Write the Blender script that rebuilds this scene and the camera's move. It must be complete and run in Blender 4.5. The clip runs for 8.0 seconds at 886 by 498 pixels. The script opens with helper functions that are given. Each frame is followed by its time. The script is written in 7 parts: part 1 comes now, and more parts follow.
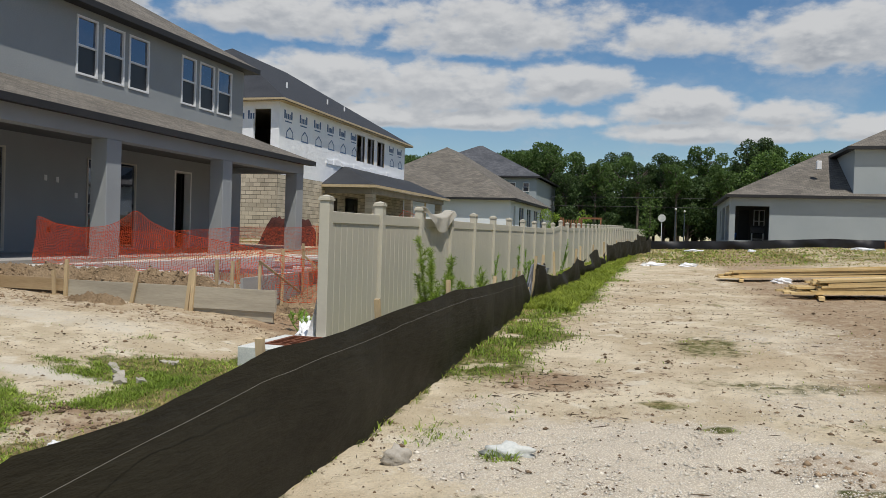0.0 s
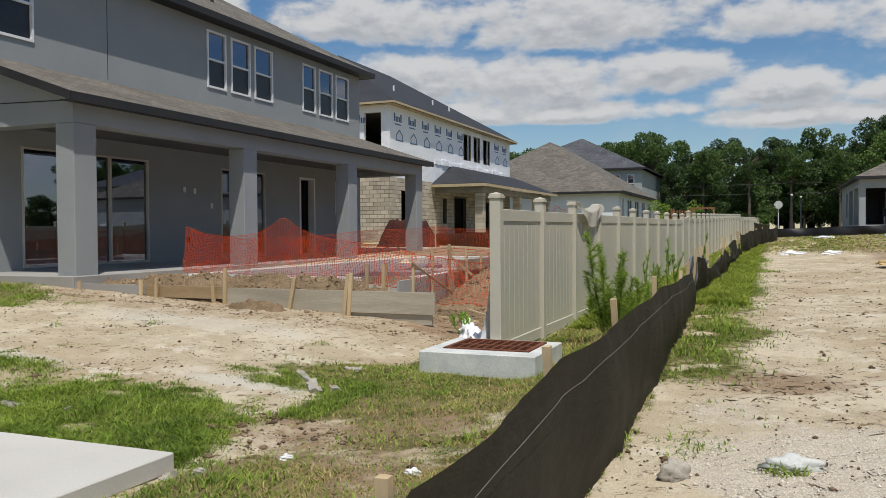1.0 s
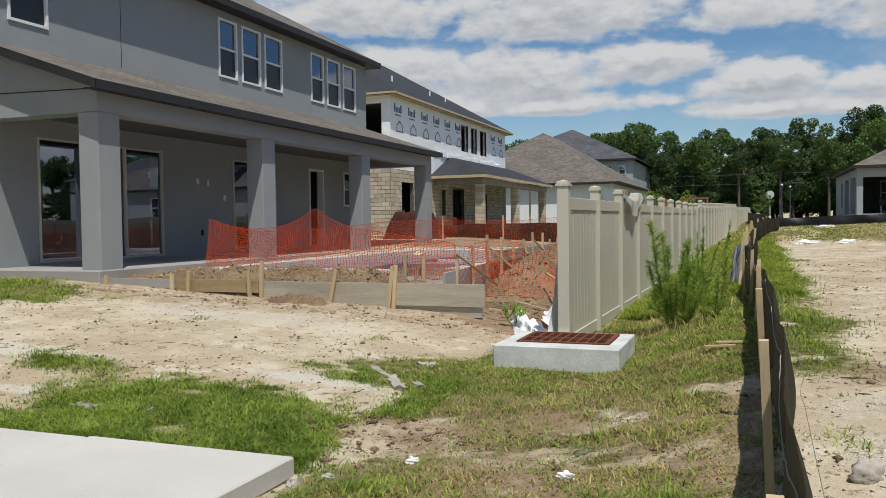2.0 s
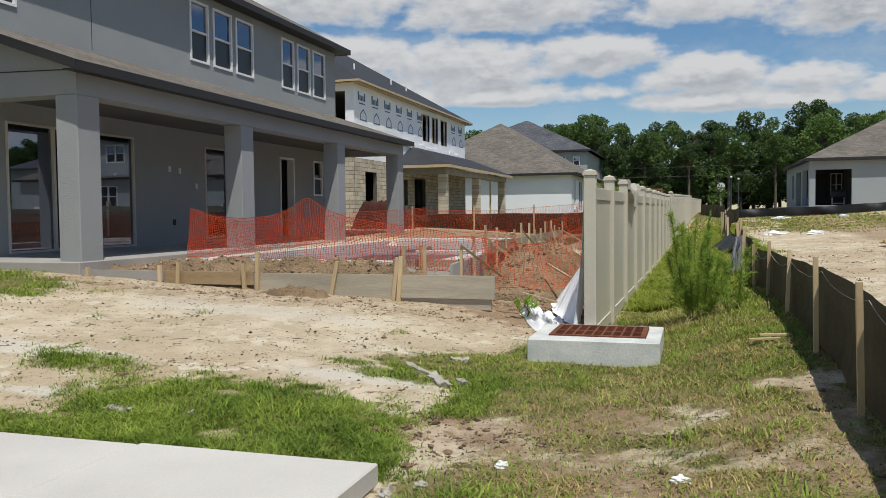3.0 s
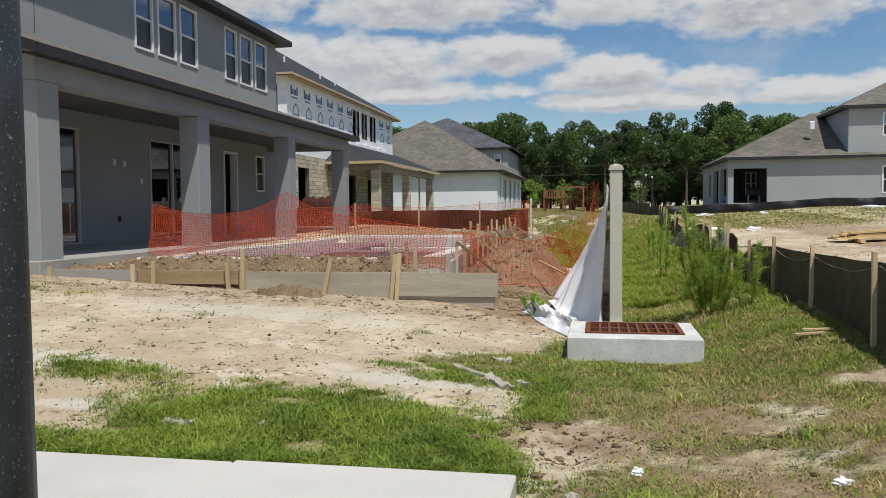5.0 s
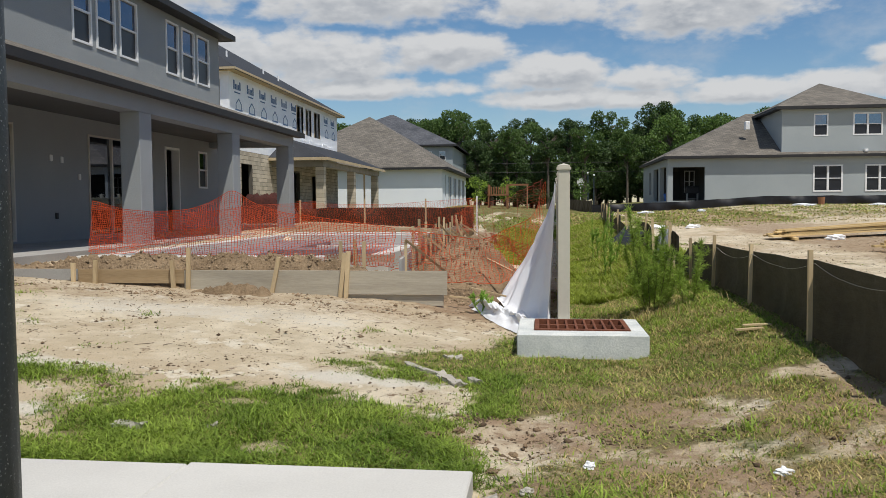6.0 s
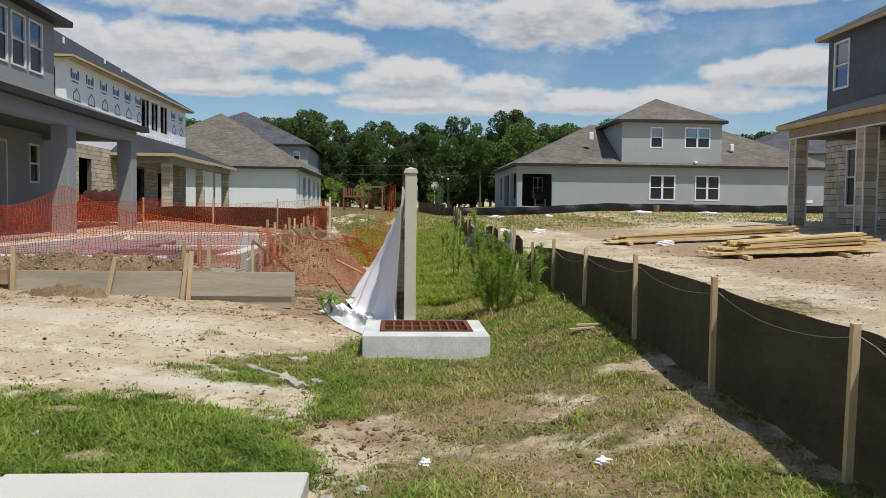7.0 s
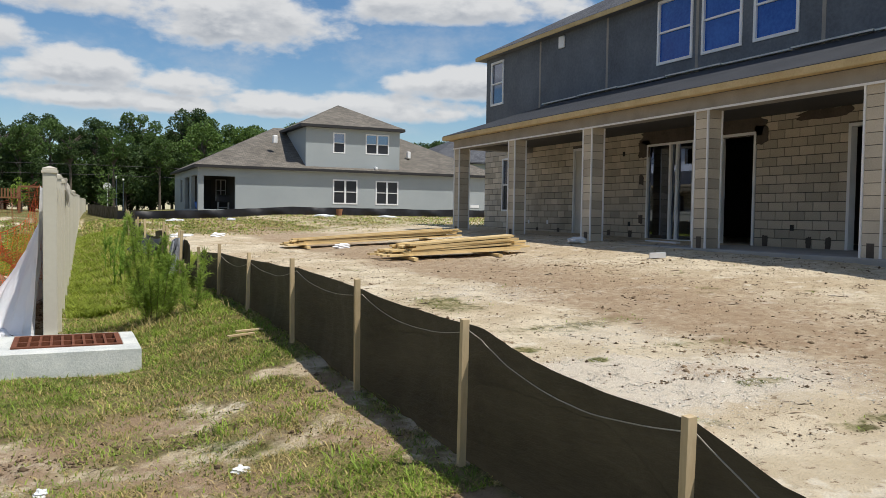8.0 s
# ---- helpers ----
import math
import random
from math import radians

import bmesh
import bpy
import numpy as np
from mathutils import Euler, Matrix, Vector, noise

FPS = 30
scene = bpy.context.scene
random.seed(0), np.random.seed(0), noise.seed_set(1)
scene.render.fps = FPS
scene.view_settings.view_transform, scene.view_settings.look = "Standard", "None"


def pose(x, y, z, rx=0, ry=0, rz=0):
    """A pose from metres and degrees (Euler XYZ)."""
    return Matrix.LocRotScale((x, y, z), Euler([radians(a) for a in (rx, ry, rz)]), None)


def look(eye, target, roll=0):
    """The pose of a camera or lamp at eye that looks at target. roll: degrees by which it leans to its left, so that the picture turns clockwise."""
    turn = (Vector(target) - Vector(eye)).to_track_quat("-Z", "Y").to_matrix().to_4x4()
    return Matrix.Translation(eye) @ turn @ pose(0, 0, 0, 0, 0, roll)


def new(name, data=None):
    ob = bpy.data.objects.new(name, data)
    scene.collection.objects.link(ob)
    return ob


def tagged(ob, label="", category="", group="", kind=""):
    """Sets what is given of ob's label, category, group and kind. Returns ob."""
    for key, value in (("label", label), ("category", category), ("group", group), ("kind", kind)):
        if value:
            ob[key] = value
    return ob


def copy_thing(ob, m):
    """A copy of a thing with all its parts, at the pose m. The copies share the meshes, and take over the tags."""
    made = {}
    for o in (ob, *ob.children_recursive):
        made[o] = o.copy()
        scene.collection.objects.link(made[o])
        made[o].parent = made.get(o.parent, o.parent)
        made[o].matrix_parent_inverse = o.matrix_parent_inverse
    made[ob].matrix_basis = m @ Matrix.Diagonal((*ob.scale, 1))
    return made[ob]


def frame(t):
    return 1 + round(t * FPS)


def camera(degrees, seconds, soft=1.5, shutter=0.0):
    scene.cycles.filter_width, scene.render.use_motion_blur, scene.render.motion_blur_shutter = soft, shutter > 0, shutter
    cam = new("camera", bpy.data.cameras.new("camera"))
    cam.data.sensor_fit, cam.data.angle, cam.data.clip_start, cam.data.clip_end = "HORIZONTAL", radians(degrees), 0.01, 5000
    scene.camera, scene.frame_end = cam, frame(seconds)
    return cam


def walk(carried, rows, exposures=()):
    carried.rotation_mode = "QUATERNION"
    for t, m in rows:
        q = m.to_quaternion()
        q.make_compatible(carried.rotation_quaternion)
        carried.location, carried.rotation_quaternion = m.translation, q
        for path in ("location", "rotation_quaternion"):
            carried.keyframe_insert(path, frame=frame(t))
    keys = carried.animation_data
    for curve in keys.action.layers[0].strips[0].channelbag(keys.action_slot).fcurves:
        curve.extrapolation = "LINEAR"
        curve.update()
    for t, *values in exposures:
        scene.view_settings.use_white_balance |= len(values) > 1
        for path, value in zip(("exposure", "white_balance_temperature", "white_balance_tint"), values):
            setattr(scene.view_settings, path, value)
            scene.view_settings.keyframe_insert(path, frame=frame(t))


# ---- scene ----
cam = camera(57.5, 8.0, soft=0.7)
PATH = [
    (0, (0.022, -0.156, 1.511), (-0.504, 1.774, 1.475), 1.8),
    (0.5, (-0.394, -0.109, 1.502), (-0.944, 1.813, 1.456), 0.3),
    (1, (-0.923, -0.102, 1.491), (-1.673, 1.751, 1.448), -0.4),
    (1.2, (-1.111, -0.153, 1.471), (-1.881, 1.693, 1.423), -0.4),
    (2.3, (-2.151, -0.135, 1.472), (-2.825, 1.746, 1.399), -0.8),
    (2.5, (-2.317, -0.159, 1.479), (-2.966, 1.731, 1.398), -0.7),
    (3, (-2.749, -0.116, 1.476), (-3.339, 1.793, 1.388), -0.6),
    (3.5, (-3.22, -0.068, 1.461), (-3.761, 1.855, 1.366), -0.6),
    (4, (-3.568, -0.046, 1.459), (-4.058, 1.891, 1.366), -0.5),
    (4.2, (-3.696, -0.032, 1.461), (-4.165, 1.91, 1.37), -0.7),
    (5.3, (-4.016, -0.137, 1.472), (-4.348, 1.832, 1.37), -0.5),
    (5.5, (-4.031, -0.148, 1.484), (-4.33, 1.827, 1.378), -0.6),
    (6, (-4.032, -0.16, 1.486), (-4.273, 1.823, 1.38), -0.4),
    (6.5, (-4.009, -0.183, 1.491), (-4.167, 1.808, 1.389), -0.2),
    (7, (-3.94, -0.22, 1.488), (-3.825, 1.774, 1.388), 0.7),
    (7.5, (-3.785, -0.25, 1.492), (-3.266, 1.679, 1.404), 0.9),
    (8, (-3.648, -0.263, 1.5), (-2.802, 1.547, 1.419), 0.9),
]
walk(cam, [(t, look(eye, target, roll)) for t, eye, target, roll in PATH],
     [(0.0, -0.29), (1.2, -0.25), (2.5, -0.2), (6.5, -0.18), (7.5, -0.12), (8.0, -0.03)])

# ---- daylight ----
SUN_ELEVATION, SUN_SOUTH_OF_EAST = 65.0, 52.0
SUN_WAY = Vector((math.cos(radians(SUN_ELEVATION)) * math.cos(radians(SUN_SOUTH_OF_EAST)),
                  -math.cos(radians(SUN_ELEVATION)) * math.sin(radians(SUN_SOUTH_OF_EAST)),
                  math.sin(radians(SUN_ELEVATION))))
sun = new("sun", bpy.data.lights.new("sun", "SUN"))
sun.data.energy, sun.data.angle, sun.data.color = 4.7, radians(0.53), (1.0, 0.95, 0.87)
sun.matrix_world = look(SUN_WAY * 60, (0, 0, 0))
scene.view_settings.exposure = -0.12


# fair-weather cumulus: azimuth east of north, height, half-width and half-height, in degrees
CUMULUS = (
    (-7.0, 10.4, 4.9, 1.5), (-15.0, 9.9, 6.5, 1.9), (-24.5, 10.2, 6.0, 2.0), (-12.0, 8.1, 6.5, 0.9),
    (0.8, 8.9, 4.5, 1.4), (7.2, 8.4, 3.1, 1.0), (3.0, 7.3, 6.5, 0.9), (-0.3, 13.4, 4.0, 1.4),
    (-12.5, 14.2, 9.0, 2.3), (-26.0, 14.3, 7.5, 1.8), (10.5, 12.7, 6.2, 2.4),
    (25.0, 14.2, 7.5, 1.5), (25.8, 9.1, 4.2, 1.4), (21.5, 7.3, 5.5, 1.1), (12.8, 7.3, 3.8, 0.9), (-21.0, 8.2, 6.0, 0.9),
)


def build_world():
    """Blue sky with fair-weather cumulus that have lit tops and flat grey bases."""
    world = bpy.data.worlds.new("sky")
    scene.world = world
    world.use_nodes = True
    nt = world.node_tree
    nt.nodes.clear()
    N, L = nt.nodes.new, nt.links.new
    out, bg = N("ShaderNodeOutputWorld"), N("ShaderNodeBackground")
    sky = N("ShaderNodeTexSky")
    sky.sky_type, sky.sun_disc = "NISHITA", False
    sky.sun_elevation, sky.sun_rotation = radians(SUN_ELEVATION), radians(90 + SUN_SOUTH_OF_EAST)
    sky.air_density, sky.dust_density, sky.ozone_density = 1.0, 0.25, 2.2
    bg.inputs["Strength"].default_value = 0.105

    def m(op, a, b=None, c=None):
        n = N("ShaderNodeMath")
        n.operation = op
        for i, v in enumerate((a, b, c)):
            if v is None:
                continue
            if isinstance(v, (int, float)):
                n.inputs[i].default_value = v
            else:
                L(v, n.inputs[i])
        return n.outputs[0]

    def spread(v, a, c, lo=0.0, hi=1.0):
        r = N("ShaderNodeMapRange")
        r.interpolation_type = "SMOOTHSTEP"
        for s, k in (("From Min", a), ("From Max", c), ("To Min", lo), ("To Max", hi)):
            r.inputs[s].default_value = k
        L(v, r.inputs["Value"])
        return r.outputs[0]

    co, sep = N("ShaderNodeTexCoord"), N("ShaderNodeSeparateXYZ")
    L(co.outputs["Generated"], sep.inputs[0])
    az = m("MULTIPLY", m("ARCTAN2", sep.outputs[0], sep.outputs[1]), 57.2958)
    el = m("MULTIPLY", m("ARCSINE", sep.outputs[2]), 57.2958)

    def puffs(height, size, detail, rough, seed):
        """Billowing noise over azimuth and height."""
        xyz, n = N("ShaderNodeCombineXYZ"), N("ShaderNodeTexNoise")
        L(az, xyz.inputs[0])
        L(m("MULTIPLY", height, 1.9), xyz.inputs[1])
        xyz.inputs[2].default_value = seed
        n.inputs["Scale"].default_value, n.inputs["Detail"].default_value, n.inputs["Roughness"].default_value = 1 / size, detail, rough
        L(xyz.outputs[0], n.inputs["Vector"])
        return n.outputs["Fac"]

    def body(lift):
        """How deep inside a cloud a direction lies, looked up lift degrees higher."""
        e = m("ADD", el, lift) if lift else el
        deep = None
        for a, h, wide, tall in CUMULUS:
            u = m("DIVIDE", m("SUBTRACT", az, a), wide)
            v = m("DIVIDE", m("SUBTRACT", e, h), tall)
            v = m("MAXIMUM", v, m("MULTIPLY", v, -1.35))
            q = m("SUBTRACT", 1.0, m("MULTIPLY_ADD", u, u, m("MULTIPLY", v, v)))
            deep = q if deep is None else m("SMOOTH_MAX", deep, q, 0.35)
        away = m("MAXIMUM", spread(m("ABSOLUTE", az), 30, 38), spread(e, 16.0, 20.0))
        rest = m("MULTIPLY_ADD", puffs(e, 14.0, 2, 0.5, 3.0), 9.0, -5.3)
        deep = m("MAXIMUM", m("MAXIMUM", deep, -2.5), m("ADD", m("MULTIPLY", away, 3.5), m("SUBTRACT", m("MINIMUM", rest, 1.0), 3.5)))
        big, small = puffs(e, 4.2, 3, 0.5, 7.0), puffs(e, 1.7, 7 if not lift else 3, 0.55, 1.0)
        return m("ADD", deep, m("ADD", m("MULTIPLY_ADD", big, 2.6, -1.15), m("MULTIPLY_ADD", small, 2.0, -0.85)))

    here, over = body(0.0), body(0.8)
    cover = spread(here, -0.35, 0.75)
    veil = spread(puffs(el, 6.0, 6, 0.6, 11.0), 0.45, 0.75, 0.0, 0.35)
    amount = m("MAXIMUM", cover, veil)
    under = spread(m("SUBTRACT", over, here), -0.9, 0.75)
    core = spread(here, 0.0, 1.5, 0.25, 1.0)
    tone = N("ShaderNodeMix")
    tone.data_type = "RGBA"
    L(m("MULTIPLY", under, core), tone.inputs["Factor"])
    tone.inputs["A"].default_value = (7.0, 7.05, 7.1, 1)
    tone.inputs["B"].default_value = (3.8, 4.1, 4.55, 1)
    mix = N("ShaderNodeMix")
    mix.data_type = "RGBA"
    L(m("MULTIPLY", amount, 0.96), mix.inputs["Factor"])
    blue = N("ShaderNodeHueSaturation")
    blue.inputs["Saturation"].default_value = 1.22
    L(sky.outputs[0], blue.inputs["Color"])
    L(blue.outputs[0], mix.inputs["A"])
    L(tone.outputs["Result"], mix.inputs["B"])
    L(mix.outputs["Result"], bg.inputs[0])
    L(bg.outputs[0], out.inputs[0])


build_world()

# ---- materials ----


def material(name, low, high, rough=0.8, scale=3.0, fine=60.0, bump=0.15, depth=0.01, metal=0.0, spec=0.4, stretch=(1, 1, 1), vary=0.0, pick=None):
    """A surface that wanders between two colours at two scales, with fine relief. vary: brightness from piece to piece."""
    ma = bpy.data.materials.new(name)
    ma.use_nodes = True
    nt = ma.node_tree
    N, L = nt.nodes.new, nt.links.new
    b = nt.nodes["Principled BSDF"]
    b.inputs["Metallic"].default_value = metal
    b.inputs["Specular IOR Level"].default_value = spec
    co, mp = N("ShaderNodeTexCoord"), N("ShaderNodeMapping")
    mp.inputs["Scale"].default_value = stretch
    L(co.outputs["Object"], mp.inputs[0])
    big, small = N("ShaderNodeTexNoise"), N("ShaderNodeTexNoise")
    big.inputs["Scale"].default_value, big.inputs["Detail"].default_value = scale, 5
    small.inputs["Scale"].default_value, small.inputs["Detail"].default_value = fine, 4
    small.inputs["Roughness"].default_value = 0.7
    L(mp.outputs[0], big.inputs["Vector"])
    L(mp.outputs[0], small.inputs["Vector"])
    blend = N("ShaderNodeMix")
    blend.inputs["Factor"].default_value = 0.45
    L(big.outputs["Fac"], blend.inputs["A"])
    L(small.outputs["Fac"], blend.inputs["B"])
    ramp = N("ShaderNodeMapRange")
    ramp.inputs["From Min"].default_value, ramp.inputs["From Max"].default_value = 0.33, 0.67
    L(blend.outputs["Result"], ramp.inputs["Value"])
    mix = N("ShaderNodeMix")
    mix.data_type = "RGBA"
    mix.inputs["A"].default_value, mix.inputs["B"].default_value = (*low, 1), (*high, 1)
    L(ramp.outputs[0], mix.inputs["Factor"])
    colour = mix.outputs["Result"]
    if vary:
        info, hsv, rng = N("ShaderNodeObjectInfo"), N("ShaderNodeHueSaturation"), N("ShaderNodeMapRange")
        source = info.outputs["Random"]
        if pick == "island":
            source = N("ShaderNodeNewGeometry").outputs["Random Per Island"]
        rng.inputs["To Min"].default_value, rng.inputs["To Max"].default_value = 1 - vary, 1 + vary
        L(source, rng.inputs["Value"])
        L(rng.outputs[0], hsv.inputs["Value"])
        L(colour, hsv.inputs["Color"])
        colour = hsv.outputs[0]
    L(colour, b.inputs["Base Color"])
    rr = N("ShaderNodeMapRange")
    rr.inputs["To Min"].default_value, rr.inputs["To Max"].default_value = max(rough - 0.12, 0.02), min(rough + 0.1, 1)
    L(big.outputs["Fac"], rr.inputs["Value"])
    L(rr.outputs[0], b.inputs["Roughness"])
    if bump:
        bp = N("ShaderNodeBump")
        bp.inputs["Strength"].default_value, bp.inputs["Distance"].default_value = bump, depth
        L(small.outputs["Fac"], bp.inputs["Height"])
        L(bp.outputs[0], b.inputs["Normal"])
    return ma


def leafy(name, low, high, through_light=0.35, vary=0.3, fine=5, bump=0.0, stretch=(1, 1, 1)):
    """Thin green leaf or blade that lets some light through."""
    ma = material(name, low, high, 0.55, 1.3, fine, bump, 0.02, spec=0.25, vary=vary, pick="island", stretch=stretch)
    nt = ma.node_tree
    N, L = nt.nodes.new, nt.links.new
    b = nt.nodes["Principled BSDF"]
    tr, mx = N("ShaderNodeBsdfTranslucent"), N("ShaderNodeMixShader")
    mx.inputs[0].default_value = through_light
    L(b.inputs["Base Color"].links[0].from_socket, tr.inputs["Color"])
    L(b.outputs[0], mx.inputs[1])
    L(tr.outputs[0], mx.inputs[2])
    L(mx.outputs[0], nt.nodes["Material Output"].inputs[0])
    return ma


def shingles(name, low, high, course=0.14):
    """Asphalt shingles: courses, tabs of uneven tone, gritty relief."""
    ma = material(name, low, high, 0.92, 0.8, 26.0, 0.5, 0.03, spec=0.2)
    nt = ma.node_tree
    N, L = nt.nodes.new, nt.links.new
    b = nt.nodes["Principled BSDF"]
    br = N("ShaderNodeTexBrick")
    br.inputs["Scale"].default_value = 1.0
    br.inputs["Brick Width"].default_value, br.inputs["Row Height"].default_value = 0.3, course
    br.inputs["Mortar Size"].default_value = 0.012
    br.inputs["Color1"].default_value, br.inputs["Color2"].default_value = (1.25, 1.22, 1.18, 1), (0.72, 0.72, 0.73, 1)
    br.inputs["Mortar"].default_value = (0.5, 0.5, 0.5, 1)
    L(N("ShaderNodeUVMap").outputs[0], br.inputs["Vector"])
    mul = N("ShaderNodeMix")
    mul.data_type, mul.blend_type = "RGBA", "MULTIPLY"
    mul.inputs["Factor"].default_value = 0.9
    L(b.inputs["Base Color"].links[0].from_socket, mul.inputs["A"])
    L(br.outputs["Color"], mul.inputs["B"])
    L(mul.outputs["Result"], b.inputs["Base Color"])
    return ma


def glass(name, tint, gloss=1.0):
    """A window pane: dark and clear head-on, mirroring the sky at a slant."""
    ma = bpy.data.materials.new(name)
    ma.use_nodes = True
    nt = ma.node_tree
    nt.nodes.clear()
    N, L = nt.nodes.new, nt.links.new
    out, mx, tr, gl, fr = N("ShaderNodeOutputMaterial"), N("ShaderNodeMixShader"), N("ShaderNodeBsdfTransparent"), N("ShaderNodeBsdfGlossy"), N("ShaderNodeFresnel")
    fr.inputs[0].default_value = 1.9
    tr.inputs[0].default_value = (*tint, 1)
    gl.inputs[0].default_value = (gloss * 0.78, gloss * 0.84, gloss, 1)
    gl.inputs["Roughness"].default_value = 0.015
    least = N("ShaderNodeMath")
    least.operation = "MAXIMUM"
    least.inputs[1].default_value = 0.26
    L(fr.outputs[0], least.inputs[0])
    L(least.outputs[0], mx.inputs[0])
    L(tr.outputs[0], mx.inputs[1])
    L(gl.outputs[0], mx.inputs[2])
    L(mx.outputs[0], out.inputs[0])
    return ma


STUCCO = material("grey_stucco", (0.285, 0.306, 0.314), (0.345, 0.366, 0.373), 0.9, 0.7, 60, 0.7, 0.016, spec=0.2)
# darker than the stucco: the lanai's shade is put into this colour
SOFFIT = material("shade_toned_ceiling", (0.13, 0.13, 0.128), (0.17, 0.17, 0.165), 0.95, 0.8, 40, 0.2, spec=0.1)
STUCCO_D = material("blue_grey_stucco", (0.32, 0.355, 0.365), (0.375, 0.41, 0.42), 0.9, 0.7, 40, 0.3, 0.01, spec=0.2)
WHITE_WALL = material("white_primed_wall", (0.78, 0.82, 0.86), (0.85, 0.89, 0.92), 0.85, 0.5, 30, 0.2)
TRIM_DARK = material("dark_fascia_paint", (0.016, 0.016, 0.017), (0.032, 0.031, 0.032), 0.6, 2, 40, 0.1)
SHINGLE_BROWN = shingles("brown_grey_shingle", (0.118, 0.108, 0.093), (0.205, 0.188, 0.163))
SHINGLE_SLATE = shingles("slate_grey_shingle", (0.06, 0.065, 0.075), (0.13, 0.135, 0.15))
TIMBER = material("bare_fascia_timber", (0.44, 0.32, 0.15), (0.62, 0.48, 0.26), 0.85, 2.5, 30, 0.2)
TIMBER_DULL = material("weathered_fascia_timber", (0.4, 0.315, 0.19), (0.54, 0.44, 0.29), 0.85, 2.5, 30, 0.2)
FELT = material("dark_roofing_felt", (0.018, 0.02, 0.024), (0.042, 0.045, 0.052), 0.75, 1.2, 30, 0.3, 0.02)
BLACK_WRAP = material("black_sheathing", (0.075, 0.085, 0.1), (0.155, 0.172, 0.196), 0.75, 0.9, 12, 0.25, 0.02)
WRAP = material("white_house_wrap", (0.84, 0.86, 0.89), (0.94, 0.95, 0.97), 0.55, 0.8, 4, 0.6, 0.07)
WRAP_INK = material("faded_blue_print", (0.07, 0.13, 0.25), (0.12, 0.19, 0.33), 0.7, 4, 40, 0)
BLOCK = material("concrete_block", (0.4, 0.345, 0.265), (0.6, 0.535, 0.43), 0.95, 1.1, 45, 0.6, 0.012, spec=0.15, vary=0.2)
BLOCK_J = material("concrete_blockwork", (0.4, 0.345, 0.265), (0.6, 0.535, 0.43), 0.95, 1.1, 45, 0.6, 0.012, spec=0.15, vary=0.2, pick="island")
JOINT = material("raked_dark_joint", (0.085, 0.075, 0.062), (0.15, 0.135, 0.115), 0.95, 2, 60, 0.5)
MORTAR = material("mortar", (0.24, 0.222, 0.195), (0.36, 0.335, 0.3), 0.95, 2, 60, 0.5)
CONCRETE = material("pale_concrete", (0.46, 0.445, 0.41), (0.6, 0.585, 0.54), 0.9, 1.1, 90, 0.35, 0.006)
SLAB = material("grey_slab_concrete", (0.27, 0.262, 0.247), (0.4, 0.39, 0.365), 0.9, 0.9, 50, 0.3)
INLET = material("inlet_concrete", (0.4, 0.43, 0.42), (0.74, 0.745, 0.7), 0.9, 3.5, 60, 0.5, 0.008)
RUST = material("rusted_iron", (0.11, 0.034, 0.017), (0.24, 0.088, 0.045), 0.8, 7, 80, 0.6, 0.004, metal=0.2)
VINYL = material("tan_vinyl", (0.52, 0.49, 0.40), (0.58, 0.55, 0.455), 0.42, 0.8, 20, 0.03)
WHITE_PAINT = material("white_window_paint", (0.72, 0.73, 0.73), (0.82, 0.82, 0.82), 0.45, 2, 40, 0.05)
DARK_PLASTER = material("dark_brown_plaster", (0.06, 0.048, 0.038), (0.12, 0.098, 0.08), 0.9, 3, 25, 0.4)
ALU = material("bronze_white_frame", (0.5, 0.48, 0.43), (0.6, 0.58, 0.52), 0.4, 3, 40, 0.05)
PANE = glass("window_glass", (0.35, 0.38, 0.42))
PANE_BLUE = material("blue_filmed_glass", (0.012, 0.06, 0.3), (0.03, 0.13, 0.47), 0.22, 1.5, 12, 0.05, spec=0.35)
BIN_BLUE = material("blue_bin_plastic", (0.03, 0.12, 0.42), (0.05, 0.17, 0.5), 0.4, 3, 40, 0.05)
SCREEN = material("screen_and_dark_pane", (0.012, 0.013, 0.017), (0.025, 0.027, 0.033), 0.35, 2, 60, 0.05, spec=0.5)
# near-black so rooms read as unlit; the darkness is in the colour
DARK_ROOM = material("interior_painted_dim", (0.05, 0.047, 0.043), (0.09, 0.085, 0.08), 0.9, 1, 20, 0.1)
PINE = material("fresh_pine", (0.42, 0.31, 0.17), (0.6, 0.47, 0.29), 0.75, 2.5, 40, 0.3, 0.005, stretch=(1, 1, 0.2), vary=0.14)
PINE_X = material("stacked_lumber", (0.56, 0.4, 0.18), (0.76, 0.58, 0.3), 0.75, 2.5, 40, 0.3, 0.005, vary=0.2)
PINE_OLD = material("browned_form_board", (0.26, 0.18, 0.095), (0.42, 0.31, 0.18), 0.9, 2.5, 26, 0.4, 0.006, stretch=(0.25, 1, 2.5), vary=0.1)
OLD_BOARD = material("weathered_form_board", (0.3, 0.265, 0.205), (0.47, 0.425, 0.335), 0.9, 2.5, 26, 0.4, 0.006, stretch=(0.25, 1, 2.5), vary=0.12)
SILT = leafy("black_silt_cloth", (0.026, 0.0235, 0.017), (0.053, 0.048, 0.034), 0.42, 0.0, 7, 0.7, (1, 0.7, 3.0))
STRIPED = material("striped_silver_wrapping", (0.012, 0.015, 0.04), (0.75, 0.78, 0.84), 0.35, 26, 60, 0.2, 0.01, spec=0.5, stretch=(1, 1, 0.06))
PLASTIC_B = material("black_plastic_sheet", (0.01, 0.01, 0.012), (0.02, 0.02, 0.023), 0.5, 4, 20, 0.3, 0.02, spec=0.3)
